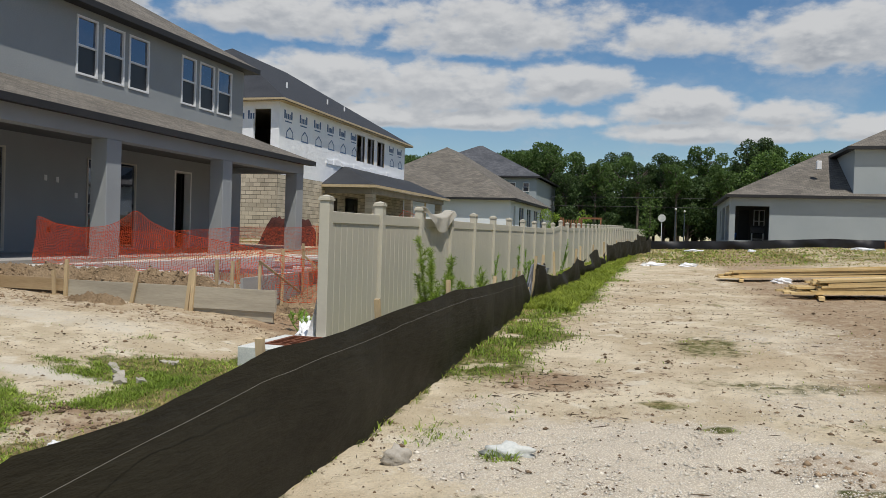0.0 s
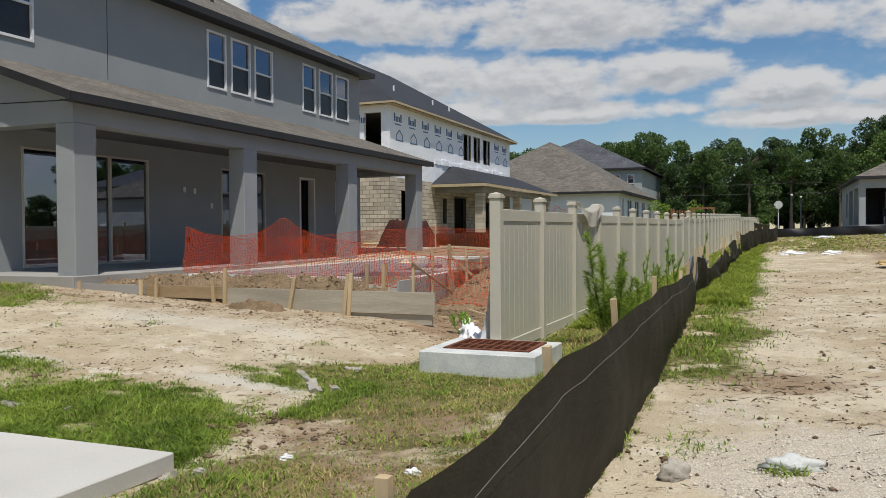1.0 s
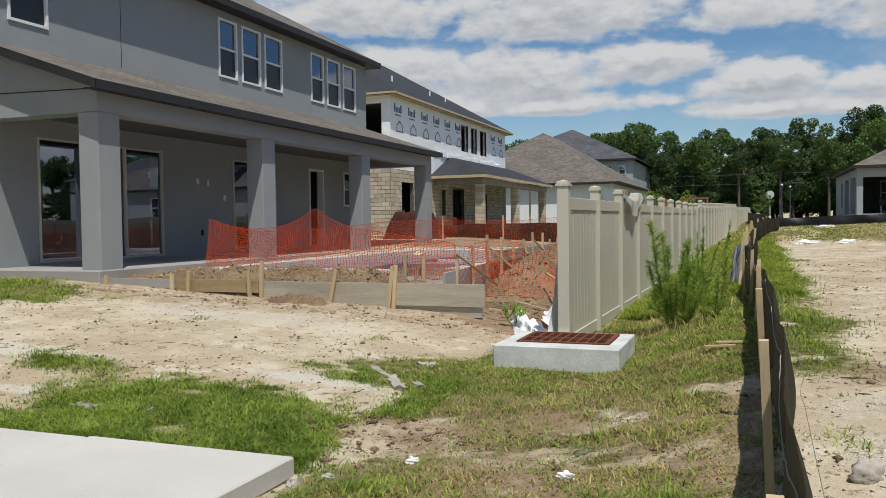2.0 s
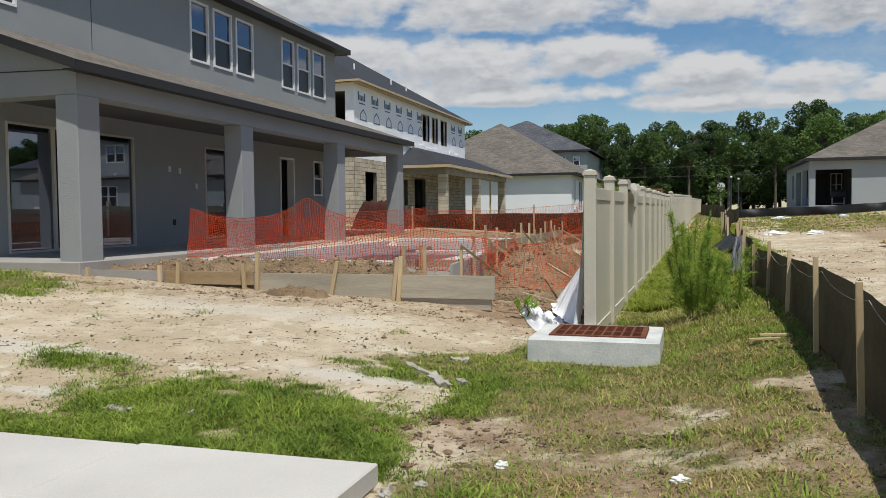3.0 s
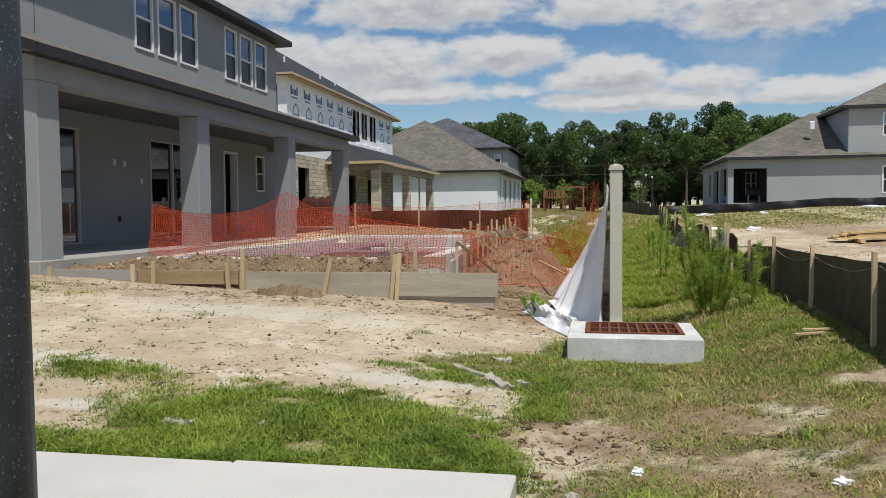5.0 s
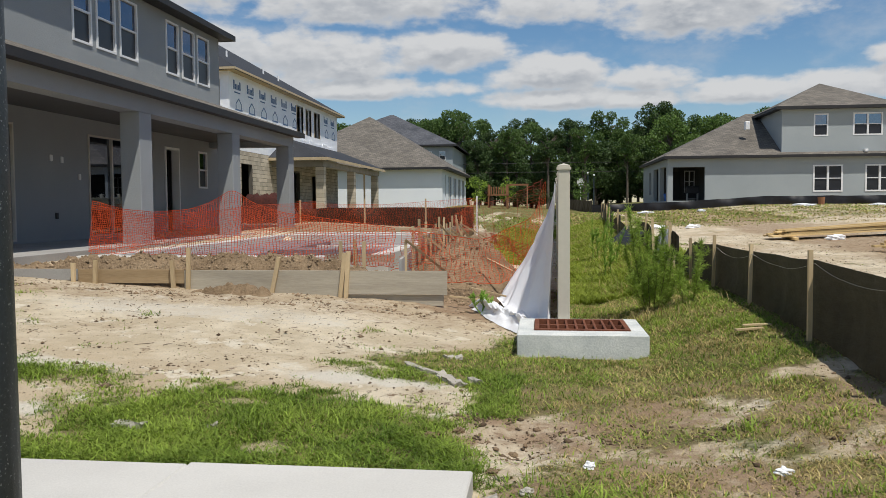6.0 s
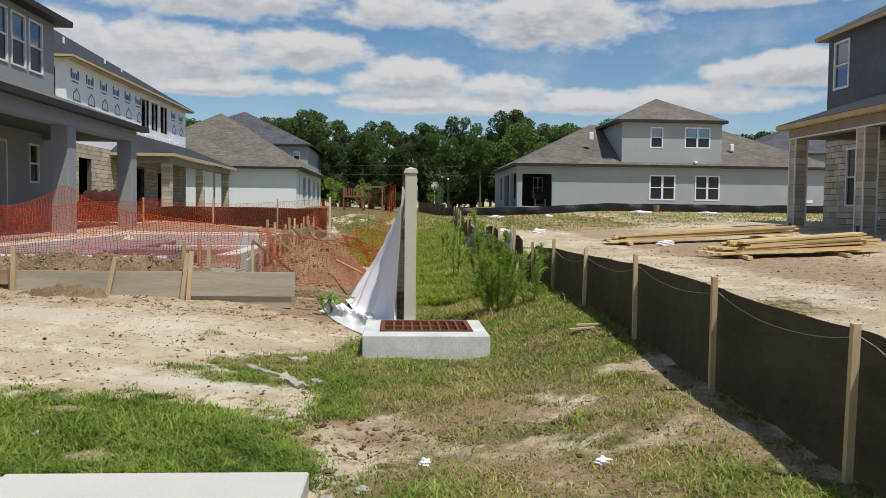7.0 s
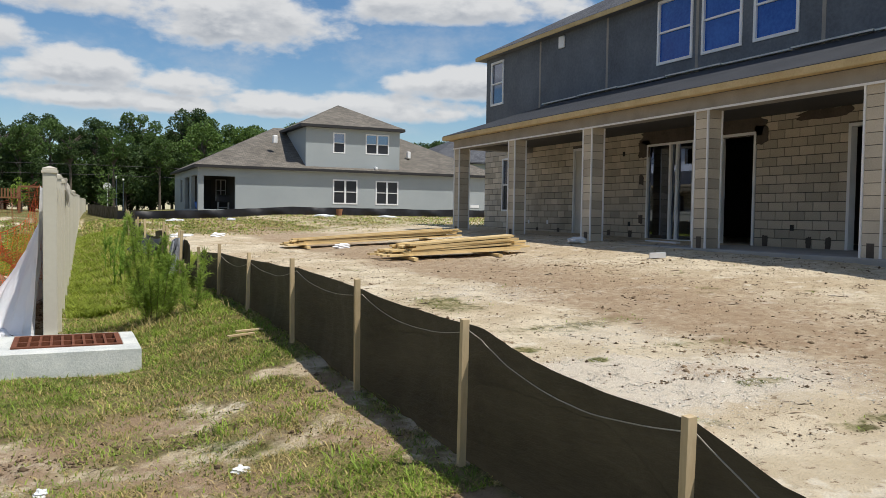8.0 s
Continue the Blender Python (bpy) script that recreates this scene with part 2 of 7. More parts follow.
STRING = material("pale_string", (0.25, 0.24, 0.21), (0.38, 0.36, 0.32), 0.8, 5, 50, 0)
STRING_D = material("dull_grey_string", (0.12, 0.115, 0.1), (0.2, 0.19, 0.165), 0.85, 5, 50, 0)
NET = material("orange_net_plastic", (0.42, 0.04, 0.01), (0.72, 0.11, 0.028), 0.5, 0.7, 12, 0, spec=0.3, vary=0.38, pick="island")
DIRT = material("red_brown_dirt", (0.19, 0.13, 0.076), (0.45, 0.33, 0.205), 0.97, 2.2, 30, 1.0, 0.06, spec=0.1)
POOL_IN = material("pinkish_pool_shell", (0.15, 0.125, 0.13), (0.29, 0.24, 0.245), 0.85, 0.8, 16, 0.4)
STEEL_POST = material("speckled_dark_post", (0.03, 0.042, 0.054), (0.062, 0.08, 0.1), 0.5, 14, 160, 0.25, 0.003, spec=0.35)


def speckle(ma, amount=0.64):
    """Pale flecks over a dark paint."""
    nt = ma.node_tree
    N, L = nt.nodes.new, nt.links.new
    b = nt.nodes["Principled BSDF"]
    co, vo, rg, mx = N("ShaderNodeTexCoord"), N("ShaderNodeTexNoise"), N("ShaderNodeMapRange"), N("ShaderNodeMix")
    vo.inputs["Scale"].default_value, vo.inputs["Detail"].default_value = 200, 3
    rg.inputs["From Min"].default_value, rg.inputs["From Max"].default_value = amount, amount + 0.06
    mx.data_type = "RGBA"
    L(co.outputs["Object"], vo.inputs["Vector"])
    L(vo.outputs["Fac"], rg.inputs["Value"])
    L(rg.outputs[0], mx.inputs["Factor"])
    L(b.inputs["Base Color"].links[0].from_socket, mx.inputs["A"])
    mx.inputs["B"].default_value = (0.34, 0.38, 0.42, 1)
    L(mx.outputs["Result"], b.inputs["Base Color"])


speckle(STEEL_POST)
BARK = material("grey_bark", (0.08, 0.065, 0.05), (0.18, 0.15, 0.12), 0.95, 2, 18, 0.7, 0.04)
LEAF = leafy("broad_leaf", (0.062, 0.115, 0.03), (0.13, 0.205, 0.055))
LEAF_L = leafy("young_leaf", (0.085, 0.15, 0.032), (0.15, 0.235, 0.06))
# darker copy of LEAF; woodland shade is put into the leaf colour
LEAF_D = leafy("shade_darkened_leaf", (0.042, 0.078, 0.026), (0.085, 0.135, 0.043))
BLADE = leafy("grass_blade", (0.115, 0.195, 0.022), (0.36, 0.46, 0.08), 0.42, 0.5)
BLADE_Y = leafy("tall_yellow_green_blade", (0.17, 0.23, 0.022), (0.36, 0.42, 0.07), 0.45)
STRAW = leafy("dry_grass_blade", (0.31, 0.245, 0.095), (0.52, 0.425, 0.185), 0.3, 0.45)
CLOD = material("dry_soil_clod", (0.15, 0.1, 0.06), (0.42, 0.315, 0.205), 0.97, 3, 30, 0.4, spec=0.1, vary=0.35, pick="island")
DARK_CLOD = material("damp_dark_clod", (0.075, 0.052, 0.034), (0.24, 0.17, 0.108), 0.97, 3, 30, 0.4, spec=0.1, vary=0.4, pick="island")
PEBBLE = material("white_shell_gravel", (0.54, 0.49, 0.41), (0.82, 0.77, 0.68), 0.9, 3, 30, 0.3, vary=0.2, pick="island")
TWIG = material("dead_twig", (0.06, 0.045, 0.03), (0.16, 0.12, 0.08), 0.95, 3, 30, 0.3, vary=0.3, pick="island")
TWIG_G = material("green_brown_shoot", (0.1, 0.09, 0.035), (0.2, 0.2, 0.07), 0.8, 3, 30, 0.2)
PINE_NEEDLE = leafy("young_pine_needle", (0.21, 0.32, 0.05), (0.43, 0.55, 0.12), 0.6, 0.4)
NEEDLE = leafy("feathery_weed_leaf", (0.2, 0.36, 0.05), (0.36, 0.52, 0.11), 0.5)
SHEETING = leafy("milky_plastic_sheet", (0.9, 0.92, 0.95), (0.96, 0.97, 0.98), 0.14, 0.0, 9, 0.7)
DUSTY_SHEET = leafy("dusty_plastic_sheet", (0.5, 0.475, 0.4), (0.62, 0.59, 0.51), 0.3, 0.0, 9, 0.5)
YELLOW_LEAF = leafy("yellow_green_leaf", (0.16, 0.26, 0.03), (0.3, 0.42, 0.07), 0.35)
PLAY_WOOD = material("stained_play_timber", (0.2, 0.085, 0.04), (0.33, 0.16, 0.08), 0.8, 2, 30, 0.3)
PILE_COVER = material("dark_red_tarp_heap", (0.03, 0.008, 0.006), (0.085, 0.02, 0.012), 0.9, 2.5, 14, 0.8, 0.05)
ROCK = material("pale_rock", (0.27, 0.245, 0.205), (0.47, 0.435, 0.375), 0.95, 4, 40, 0.5)
# ---- building helpers ----


def thing(name, label, category, at=(0, 0, 0), group="", kind=""):
    """An Empty at a thing's base, to carry its parts."""
    ob = new(name)
    ob.empty_display_size = 0.2
    ob.location = at
    return tagged(ob, label, category, group, kind)


def mesh_of(name, bm, ma, smooth=False):
    me = bpy.data.meshes.new(name)
    bm.to_mesh(me)
    bm.free()
    me.materials.append(ma)
    if smooth:
        me.shade_smooth()
    return me


def part(name, bm, ma, parent, label="", smooth=False):
    """One mesh, drawn in world places, under a thing or a part."""
    ob = new(name, bm if isinstance(bm, bpy.types.Mesh) else mesh_of(name, bm, ma, smooth))
    ob.parent = parent
    if parent is not None and parent.type == "EMPTY":
        ob.matrix_parent_inverse = Matrix.Translation(-parent.location)
    return tagged(ob, label)


def solo(name, bm, ma, label, category, kind="", group="", smooth=False):
    ob = new(name, mesh_of(name, bm, ma, smooth))
    return tagged(ob, label, category, group, kind)


def box(bm, x0, x1, y0, y1, z0, z1, bevel=0.0):
    vs = [bm.verts.new(p) for p in ((x0, y0, z0), (x1, y0, z0), (x1, y1, z0), (x0, y1, z0), (x0, y0, z1), (x1, y0, z1), (x1, y1, z1), (x0, y1, z1))]
    fs = [bm.faces.new([vs[i] for i in q]) for q in ((3, 2, 1, 0), (4, 5, 6, 7), (0, 1, 5, 4), (1, 2, 6, 5), (2, 3, 7, 6), (3, 0, 4, 7))]
    if bevel:
        es = list({e for f in fs for e in f.edges})
        bmesh.ops.bevel(bm, geom=es, offset=bevel, segments=1, affect="EDGES")
    return bm


def boxes(*specs, bevel=0.0):
    bm = bmesh.new()
    for s in specs:
        box(bm, *s, bevel=bevel)
    return bm


def beam(bm, a, b, w, d, up=(0, 0, 1)):
    """A bar of w by d from a to b."""
    a, b = Vector(a), Vector(b)
    way = (b - a).normalized()
    side = way.cross(Vector(up))
    side = side.normalized() if side.length > 1e-4 else Vector((1, 0, 0))
    top = side.cross(way).normalized()
    ring = [side * (sx * w / 2) + top * (sz * d / 2) for sx, sz in ((-1, -1), (1, -1), (1, 1), (-1, 1))]
    lo, hi = [bm.verts.new(a + r) for r in ring], [bm.verts.new(b + r) for r in ring]
    for i in range(4):
        j = (i + 1) % 4
        bm.faces.new((lo[i], lo[j], hi[j], hi[i]))
    bm.faces.new(lo[::-1])
    bm.faces.new(hi)
    return bm


def tube(bm, pts, radii, n=8):
    """A round tapering limb through pts."""
    rings = []
    for i, p in enumerate(pts):
        p = Vector(p)
        way = (Vector(pts[min(i + 1, len(pts) - 1)]) - Vector(pts[max(i - 1, 0)])).normalized()
        s = way.orthogonal().normalized()
        t = way.cross(s)
        rings.append([bm.verts.new(p + (s * math.cos(k * math.tau / n) + t * math.sin(k * math.tau / n)) * radii[i]) for k in range(n)])
    for a, b in zip(rings, rings[1:]):
        for k in range(n):
            bm.faces.new((a[k], a[(k + 1) % n], b[(k + 1) % n], b[k]))
    bm.faces.new(rings[0][::-1])
    bm.faces.new(rings[-1])
    return bm


def wall(axis, at, thick, u0, u1, z0, z1, holes=()):
    """An upright wall with openings that go through. axis 'x': the plane x = at, running along y; its body lies from at to at + thick."""
    bm = bmesh.new()
    us = sorted({u0, u1, *[h for q in holes for h in q[:2] if u0 < h < u1]})
    zs = sorted({z0, z1, *[h for q in holes for h in q[2:] if z0 < h < z1]})

    def solid(i, j):
        if not (0 <= i < len(us) - 1 and 0 <= j < len(zs) - 1):
            return False
        u, z = (us[i] + us[i + 1]) / 2, (zs[j] + zs[j + 1]) / 2
        return not any(a < u < b and c < z < d for a, b, c, d in holes)

    def P(u, d, z):
        return (at + d, u, z) if axis == "x" else (u, at + d, z)

    def quad(*pts):
        bm.faces.new([bm.verts.new(p) for p in pts])

    for i in range(len(us) - 1):
        for j in range(len(zs) - 1):
            if not solid(i, j):
                continue
            a, b, c, d = us[i], us[i + 1], zs[j], zs[j + 1]
            for k in (0, thick):
                quad(P(a, k, c), P(b, k, c), P(b, k, d), P(a, k, d))
            if not solid(i - 1, j):
                quad(P(a, 0, c), P(a, thick, c), P(a, thick, d), P(a, 0, d))
            if not solid(i + 1, j):
                quad(P(b, 0, c), P(b, thick, c), P(b, thick, d), P(b, 0, d))
            if not solid(i, j - 1):
                quad(P(a, 0, c), P(b, 0, c), P(b, thick, c), P(a, thick, c))
            if not solid(i, j + 1):
                quad(P(a, 0, d), P(b, 0, d), P(b, thick, d), P(a, thick, d))
    bmesh.ops.remove_doubles(bm, verts=bm.verts, dist=1e-4)
    bmesh.ops.recalc_face_normals(bm, faces=bm.faces)
    return bm


def roof_planes(planes, thick=0.14):
    """Sloping roof slabs from corner lists (first edge along the eave), with metre UVs for the courses."""
    bm = bmesh.new()
    uv = bm.loops.layers.uv.new("UVMap")
    for pts in planes:
        pts = [Vector(p) for p in pts]
        n = (pts[1] - pts[0]).cross(pts[2] - pts[0]).normalized()
        if n.z < 0:
            pts = [pts[1], pts[0], *pts[:1:-1]]
            n = -n
        u = (pts[1] - pts[0]).normalized()
        v = n.cross(u)
        top = [bm.verts.new(p) for p in pts]
        low = [bm.verts.new(p - Vector((0, 0, thick))) for p in pts]
        faces = [bm.faces.new(top), bm.faces.new(low[::-1])]
        for i in range(len(pts)):
            j = (i + 1) % len(pts)
            faces.append(bm.faces.new((top[j], top[i], low[i], low[j])))
        for f in faces:
            for l in f.loops:
                d = l.vert.co - pts[0]
                l[uv].uv = (d.dot(u), d.dot(v))
    return bm


def hip(x0, x1, y0, y1, z, rise):
    """The four planes of a hip roof over a rectangle at eave height z; rise is the slope."""
    h = min(x1 - x0, y1 - y0) / 2
    t = z + h * rise
    if x1 - x0 > y1 - y0:
        a, b = (x0 + h, (y0 + y1) / 2, t), (x1 - h, (y0 + y1) / 2, t)
        return [[(x0, y0, z), (x1, y0, z), b, a], [(x1, y1, z), (x0, y1, z), a, b], [(x0, y1, z), (x0, y0, z), a], [(x1, y0, z), (x1, y1, z), b]]
    a, b = ((x0 + x1) / 2, y0 + h, t), ((x0 + x1) / 2, y1 - h, t)
    return [[(x0, y1, z), (x0, y0, z), a, b], [(x1, y0, z), (x1, y1, z), b, a], [(x0, y0, z), (x1, y0, z), a], [(x1, y1, z), (x0, y1, z), b]]


def fascia(bm, x0, x1, y0, y1, z0, z1, t=0.03):
    """A board round a rectangle of eaves."""
    box(bm, x0 - t, x1 + t, y0 - t, y0, z0, z1)
    box(bm, x0 - t, x1 + t, y1, y1 + t, z0, z1)
    box(bm, x0 - t, x0, y0, y1, z0, z1)
    box(bm, x1, x1 + t, y0, y1, z0, z1)
    return bm


def window(parent, axis, at, u0, u1, z0, z1, out=1, rail=True, mullions=(), frame_mat=None, low_mat=None, top_mat=None, name="window", bar=0.055, label="white-framed single-hung window"):
    """A window in an opening: frame, meeting rail, mullions and panes. out: which way it faces."""
    frame_mat, low_mat = frame_mat or WHITE_PAINT, low_mat or SCREEN
    f, b = at + out * 0.03, at - out * 0.07

    def B(bm, a0, a1, c0, c1, d0, d1):
        d0, d1 = sorted((d0, d1))
        box(bm, *((d0, d1, a0, a1) if axis == "x" else (a0, a1, d0, d1)), c0, c1)

    fr = bmesh.new()
    B(fr, u0, u0 + bar, z0, z1, f, b)
    B(fr, u1 - bar, u1, z0, z1, f, b)
    B(fr, u0 + bar, u1 - bar, z0, z0 + bar, f, b)
    B(fr, u0 + bar, u1 - bar, z1 - bar, z1, f, b)
    w = part(name, fr, frame_mat, parent, label)
    zm = (z0 + z1) / 2
    cuts = [u0 + bar, *[v for m in mullions for v in (m - bar * 0.7, m + bar * 0.7)], u1 - bar]
    for m in mullions:
        bm = bmesh.new()
        B(bm, m - bar * 0.7, m + bar * 0.7, z0 + bar, z1 - bar, f, b)
        part("mullion", bm, frame_mat, w)
    for a, c in zip(cuts[::2], cuts[1::2]):
        if rail:
            bm = bmesh.new()
            B(bm, a, c, zm - 0.025, zm + 0.025, f - out * 0.012, b)
            part("meeting_rail", bm, frame_mat, w)
            bm = bmesh.new()
            B(bm, a, c, z0 + bar, zm - 0.025, at - out * 0.03, at - out * 0.038)
            part("screen_pane" if low_mat is SCREEN else "pane", bm, low_mat, w, "dark insect screen" if low_mat is SCREEN else "")
            bm = bmesh.new()
            B(bm, a, c, zm + 0.025, z1 - bar, at - out * 0.03, at - out * 0.038)
            part("pane", bm, top_mat or PANE, w)
        else:
            bm = bmesh.new()
            B(bm, a, c, z0 + bar, z1 - bar, at - out * 0.03, at - out * 0.038)
            part("pane", bm, PANE, w)
    return w


def smooth_up(x, k=0.4):
    """A softened max(x, 0)."""
    return 0.5 * (x + np.sqrt(x * x + k * k))


def step(a, b, x):
    t = np.clip((x - a) / (b - a), 0, 1)
    return t * t * (3 - 2 * t)


def wobble(x, y, s, seed=0.0):
    """Cheap smooth noise about zero from a few crossed waves."""
    x, y = x * s + seed, y * s - seed * 1.7
    return (np.sin(1.7 * x + 1.3 * np.sin(1.1 * y + seed)) + np.sin(2.3 * y - 0.9 * np.sin(1.9 * x)) + 0.6 * np.sin(3.9 * x + 2.8 * y + seed) + 0.5 * np.sin(5.3 * y - 4.1 * x)) / 3.1


def ground_z(x, y):
    """Height of the ground: a grassed swale beside the fence, both yards rising from it and northwards."""
    x, y = np.asarray(x, float), np.asarray(y, float)
    yn = np.clip(y, None, 75)
    north = 0.015 * smooth_up(yn - 10, 1.0)
    swale = 0.04 + north
    bank = 0.16 + 0.045 * (smooth_up(y - 3, 0.5) - smooth_up(y - 9, 0.5)) + north
    z = swale + (bank - swale) * step(-3.4, -1.7, x)
    z = z + 0.03 * smooth_up(x + 0.8) + 0.05 * smooth_up(x - 4.5) - 0.08 * smooth_up(x - 8.0)
    z = z + 0.06 * (smooth_up(-4.2 - x) - smooth_up(-12.5 - x)) * (0.12 + 0.88 * step(3.6, 6.2, y)) + 0.1 * step(5, 10, y) * step(-4.3, -6.5, x)
    z = z + 0.012 * wobble(x, y, 1.3) + 0.010 * wobble(x, y, 3.7, 4.0) * step(60, 20, np.abs(y))
    rut = np.exp(-(((x + 4.3) / 0.55) ** 2 + ((y - 4.75) / 0.28) ** 2))
    gully = np.exp(-((x + 4.22 - 0.1 * np.sin(3 * y)) / 0.12) ** 2) * step(4.9, 4.5, y)
    z = z - (0.04 + 0.05 * smooth_up(-6 - x) / 3) * step(4.1, 3.8, y) * step(-4.1, -4.5, x)
    z = z - 0.04 * step(9.2, 10.1, y) * step(-7.6, -8.8, x) * step(-13.2, -12.2, x) * step(12.0, 11.0, y)
    z = z - 0.4 * step(-11.6, -11.45, x) * step(-6.6, -6.75, x) * step(12.5, 12.6, y) * step(23.1, 22.8, y)
    z = z - 0.03 * gully - 0.05 * np.exp(-(((x + 4.2) / 0.35) ** 2 + ((y - 4.85) / 0.25) ** 2)) + 0.02 * step(4.4, 4.0, y) * step(-4.5, -4.2, x) + 0.05 * rut * wobble(x, y, 6.0, 2.0)
    return z


def gz(x, y):
    return float(ground_z(x, y))


def patch(x, y, cx, cy, rx, ry, soft=0.35):
    d = np.sqrt(((x - cx) / rx) ** 2 + ((y - cy) / ry) ** 2)
    return step(1 + soft, 1 - soft, d + 0.28 * wobble(x, y, 1.4, 1.0) + 0.16 * wobble(x, y, 4.1, 7.0) + 0.13 * wobble(x, y, 10.0, 3.0))


def grass_cover(x, y):
    """0 to 1: how much grass grows at a place."""
    x, y = np.asarray(x, float), np.asarray(y, float)
    n1, n2, n3 = wobble(x, y, 1.1, 3.0), wobble(x, y, 3.3, 9.0), wobble(x, y, 9.0, 5.0)
    lush = np.maximum.reduce([patch(x, y, -5.95, 4.72, 1.0, 0.98, 0.3), 0.9 * patch(x, y, -5.15, 4.5, 0.75, 0.8, 0.35), 0.85 * step(4.5, 4.15, y + 0.2 * n1 + 0.1 * n2) * step(-10.6, -9.6, x) * step(-4.2, -4.6, x), 0.62 * patch(x, y, -7.75, 5.58, 0.62, 0.24, 0.6), 0.45 * patch(x, y, -7.05, 5.0, 0.35, 0.4, 0.7), 0.75 * patch(x, y, -5.2, 6.28, 0.36, 0.2, 0.6), 0.5 * patch(x, y, -5.65, 6.5, 0.22, 0.12, 0.7), 0.9 * patch(x, y, -13.2, 8.7, 2.4, 1.5, 0.4), 0.6 * patch(x, y, -11.0, 5.3, 1.8, 0.5, 0.6)])
    lush = lush * (0.7 + 0.3 * step(-0.35, 0.25, n2 + 0.5 * n3))
    edge = y - (5.2 + 0.42 * (x + 4.1)) + 0.18 * n2 + 0.12 * n3
    upper = 0.86 * step(-0.2, 0.35, edge) * step(-4.7, -4.3, x) * step(-1.64, -1.74, x) * step(9.0, 8.0, y)
    lower = np.maximum.reduce([0.85 * patch(x, y, -3.6, 3.6, 0.65, 0.62, 0.5), 0.6 * patch(x, y, -2.5, 3.7, 0.55, 0.4, 0.6), 0.95 * patch(x, y, -2.75, 4.87, 0.24, 0.12, 0.5)])
    sparse = (0.3 + 0.5 * step(-0.4, 0.4, 0.5 * n1 + 0.6 * n2 + 0.3 * n3)) * step(-4.2, -3.9, x) * step(-1.64, -1.76, x) * step(6.2, 5.8, y)
    thin = np.maximum.reduce([upper, lower, sparse])
    lane = step(-3.95, -3.5, x - 0.024 * (y - 9)) * step(-1.7, -1.86, x) * step(5.5, 7.5, y) * (0.9 + 0.1 * n1)
    side = 0.85 * step(-1.95, -1.6, x) * step(-0.75, -1.45, x + 0.25 * n1) * step(6.0, 6.9, y) * step(-0.5, 0.3, n2 + 0.3)
    basin = 0.9 * patch(x, y, -4.3, 6.9, 1.1, 0.75, 0.4)
    far = step(26, 32, y) * (0.42 + 0.4 * step(10, 2, x)) * step(-0.3, 0.35, n1 + 0.3)
    tufts = 0.5 * step(0.45, 0.85, n1 * 0.6 + n2 * 0.6 + 0.25 * n3) * step(-1.6, -0.9, x)
    yard = 0.28 * step(0.35, 0.9, n2 * 0.7 + n1 * 0.5 + 0.3 * n3) * step(-4.4, -5.2, x) * step(9.2, 8.2, y)
    beyond = step(55, 62, y)
    bare = (1 - 0.6 * patch(x, y, -5.64, 4.38, 0.28, 0.1, 0.7)) * (1 - 0.6 * patch(x, y, -6.1, 5.25, 0.25, 0.09, 0.7)) * (1 - 0.9 * patch(x, y, -4.15, 4.85, 0.4, 0.34, 0.5)) * (1 - 0.8 * patch(x, y, -5.4, 5.85, 0.5, 0.18, 0.5)) * (1 - 0.6 * patch(x, y, -3.05, 4.6, 0.28, 0.18, 0.7)) * (1 - 0.5 * patch(x, y, -2.5, 4.3, 0.3, 0.12, 0.7)) * (1 - 0.45 * patch(x, y, -1.9, 5.4, 0.16, 0.5, 0.6))
    dots = np.maximum.reduce([w * patch(x, y, cx, cy, rx, ry, 0.7) for cx, cy, rx, ry, w in ((0.45, 8.5, 0.4, 0.8, 0.5), (1.0, 6.7, 0.7, 0.25, 0.4), (0.05, 5.9, 0.22, 0.14, 0.6), (0.4, 5.3, 0.15, 0.1, 0.6), (1.5, 5.6, 0.4, 0.15, 0.4), (-1.35, 4.8, 0.2, 0.25, 0.25), (-0.5, 3.6, 0.8, 0.12, 0.5), (1.9, 6.9, 0.3, 0.15, 0.5), (-0.85, 4.42, 0.1, 0.08, 0.8), (1.1, 4.2, 0.25, 0.12, 0.5))])
    g = np.maximum.reduce([dots, lush, thin, lane, side, basin, far, tufts, yard, beyond]) * bare
    pool = step(-12.6, -12.0, x) * step(-4.6, -5.2, x) * step(9.0, 10.0, y) * step(29, 28, y)
    return np.clip(g * (1 - pool), 0, 1)


def gravel_cover(x, y):
    x, y = np.asarray(x, float), np.asarray(y, float)
    p = np.maximum.reduce([patch(x, y, 0.05, 4.55, 1.25, 0.85, 0.5), 0.5 * patch(x, y, 1.25, 4.4, 1.0, 0.8, 0.6), 0.45 * patch(x, y, -1.2, 5.55, 0.4, 0.35, 0.6), 0.36 * patch(x, y, 1.25, 6.2, 0.6, 0.6, 0.6), 0.32 * patch(x, y, 1.5, 9.3, 0.9, 0.9, 0.6)])
    return np.clip(p * step(-1.65, -1.3, x), 0, 1)


def bleached(x, y):
    """Patches of washed-out white sand."""
    x, y = np.asarray(x, float), np.asarray(y, float)
    p = np.maximum.reduce([0.8 * patch(x, y, -7.6, 4.84, 0.3, 0.12, 0.6), patch(x, y, -6.63, 4.62, 0.14, 0.06, 0.6), patch(x, y, -5.4, 6.05, 0.6, 0.2, 0.6), patch(x, y, -8.6, 5.75, 1.3, 0.25, 0.6), patch(x, y, -11.5, 7.2, 1.0, 0.4, 0.6), 0.6 * patch(x, y, -8.0, 8.4, 1.8, 0.5, 0.7), 0.6 * patch(x, y, -2.6, 4.7, 0.35, 0.3, 0.6)])
    return np.clip(p, 0, 1)


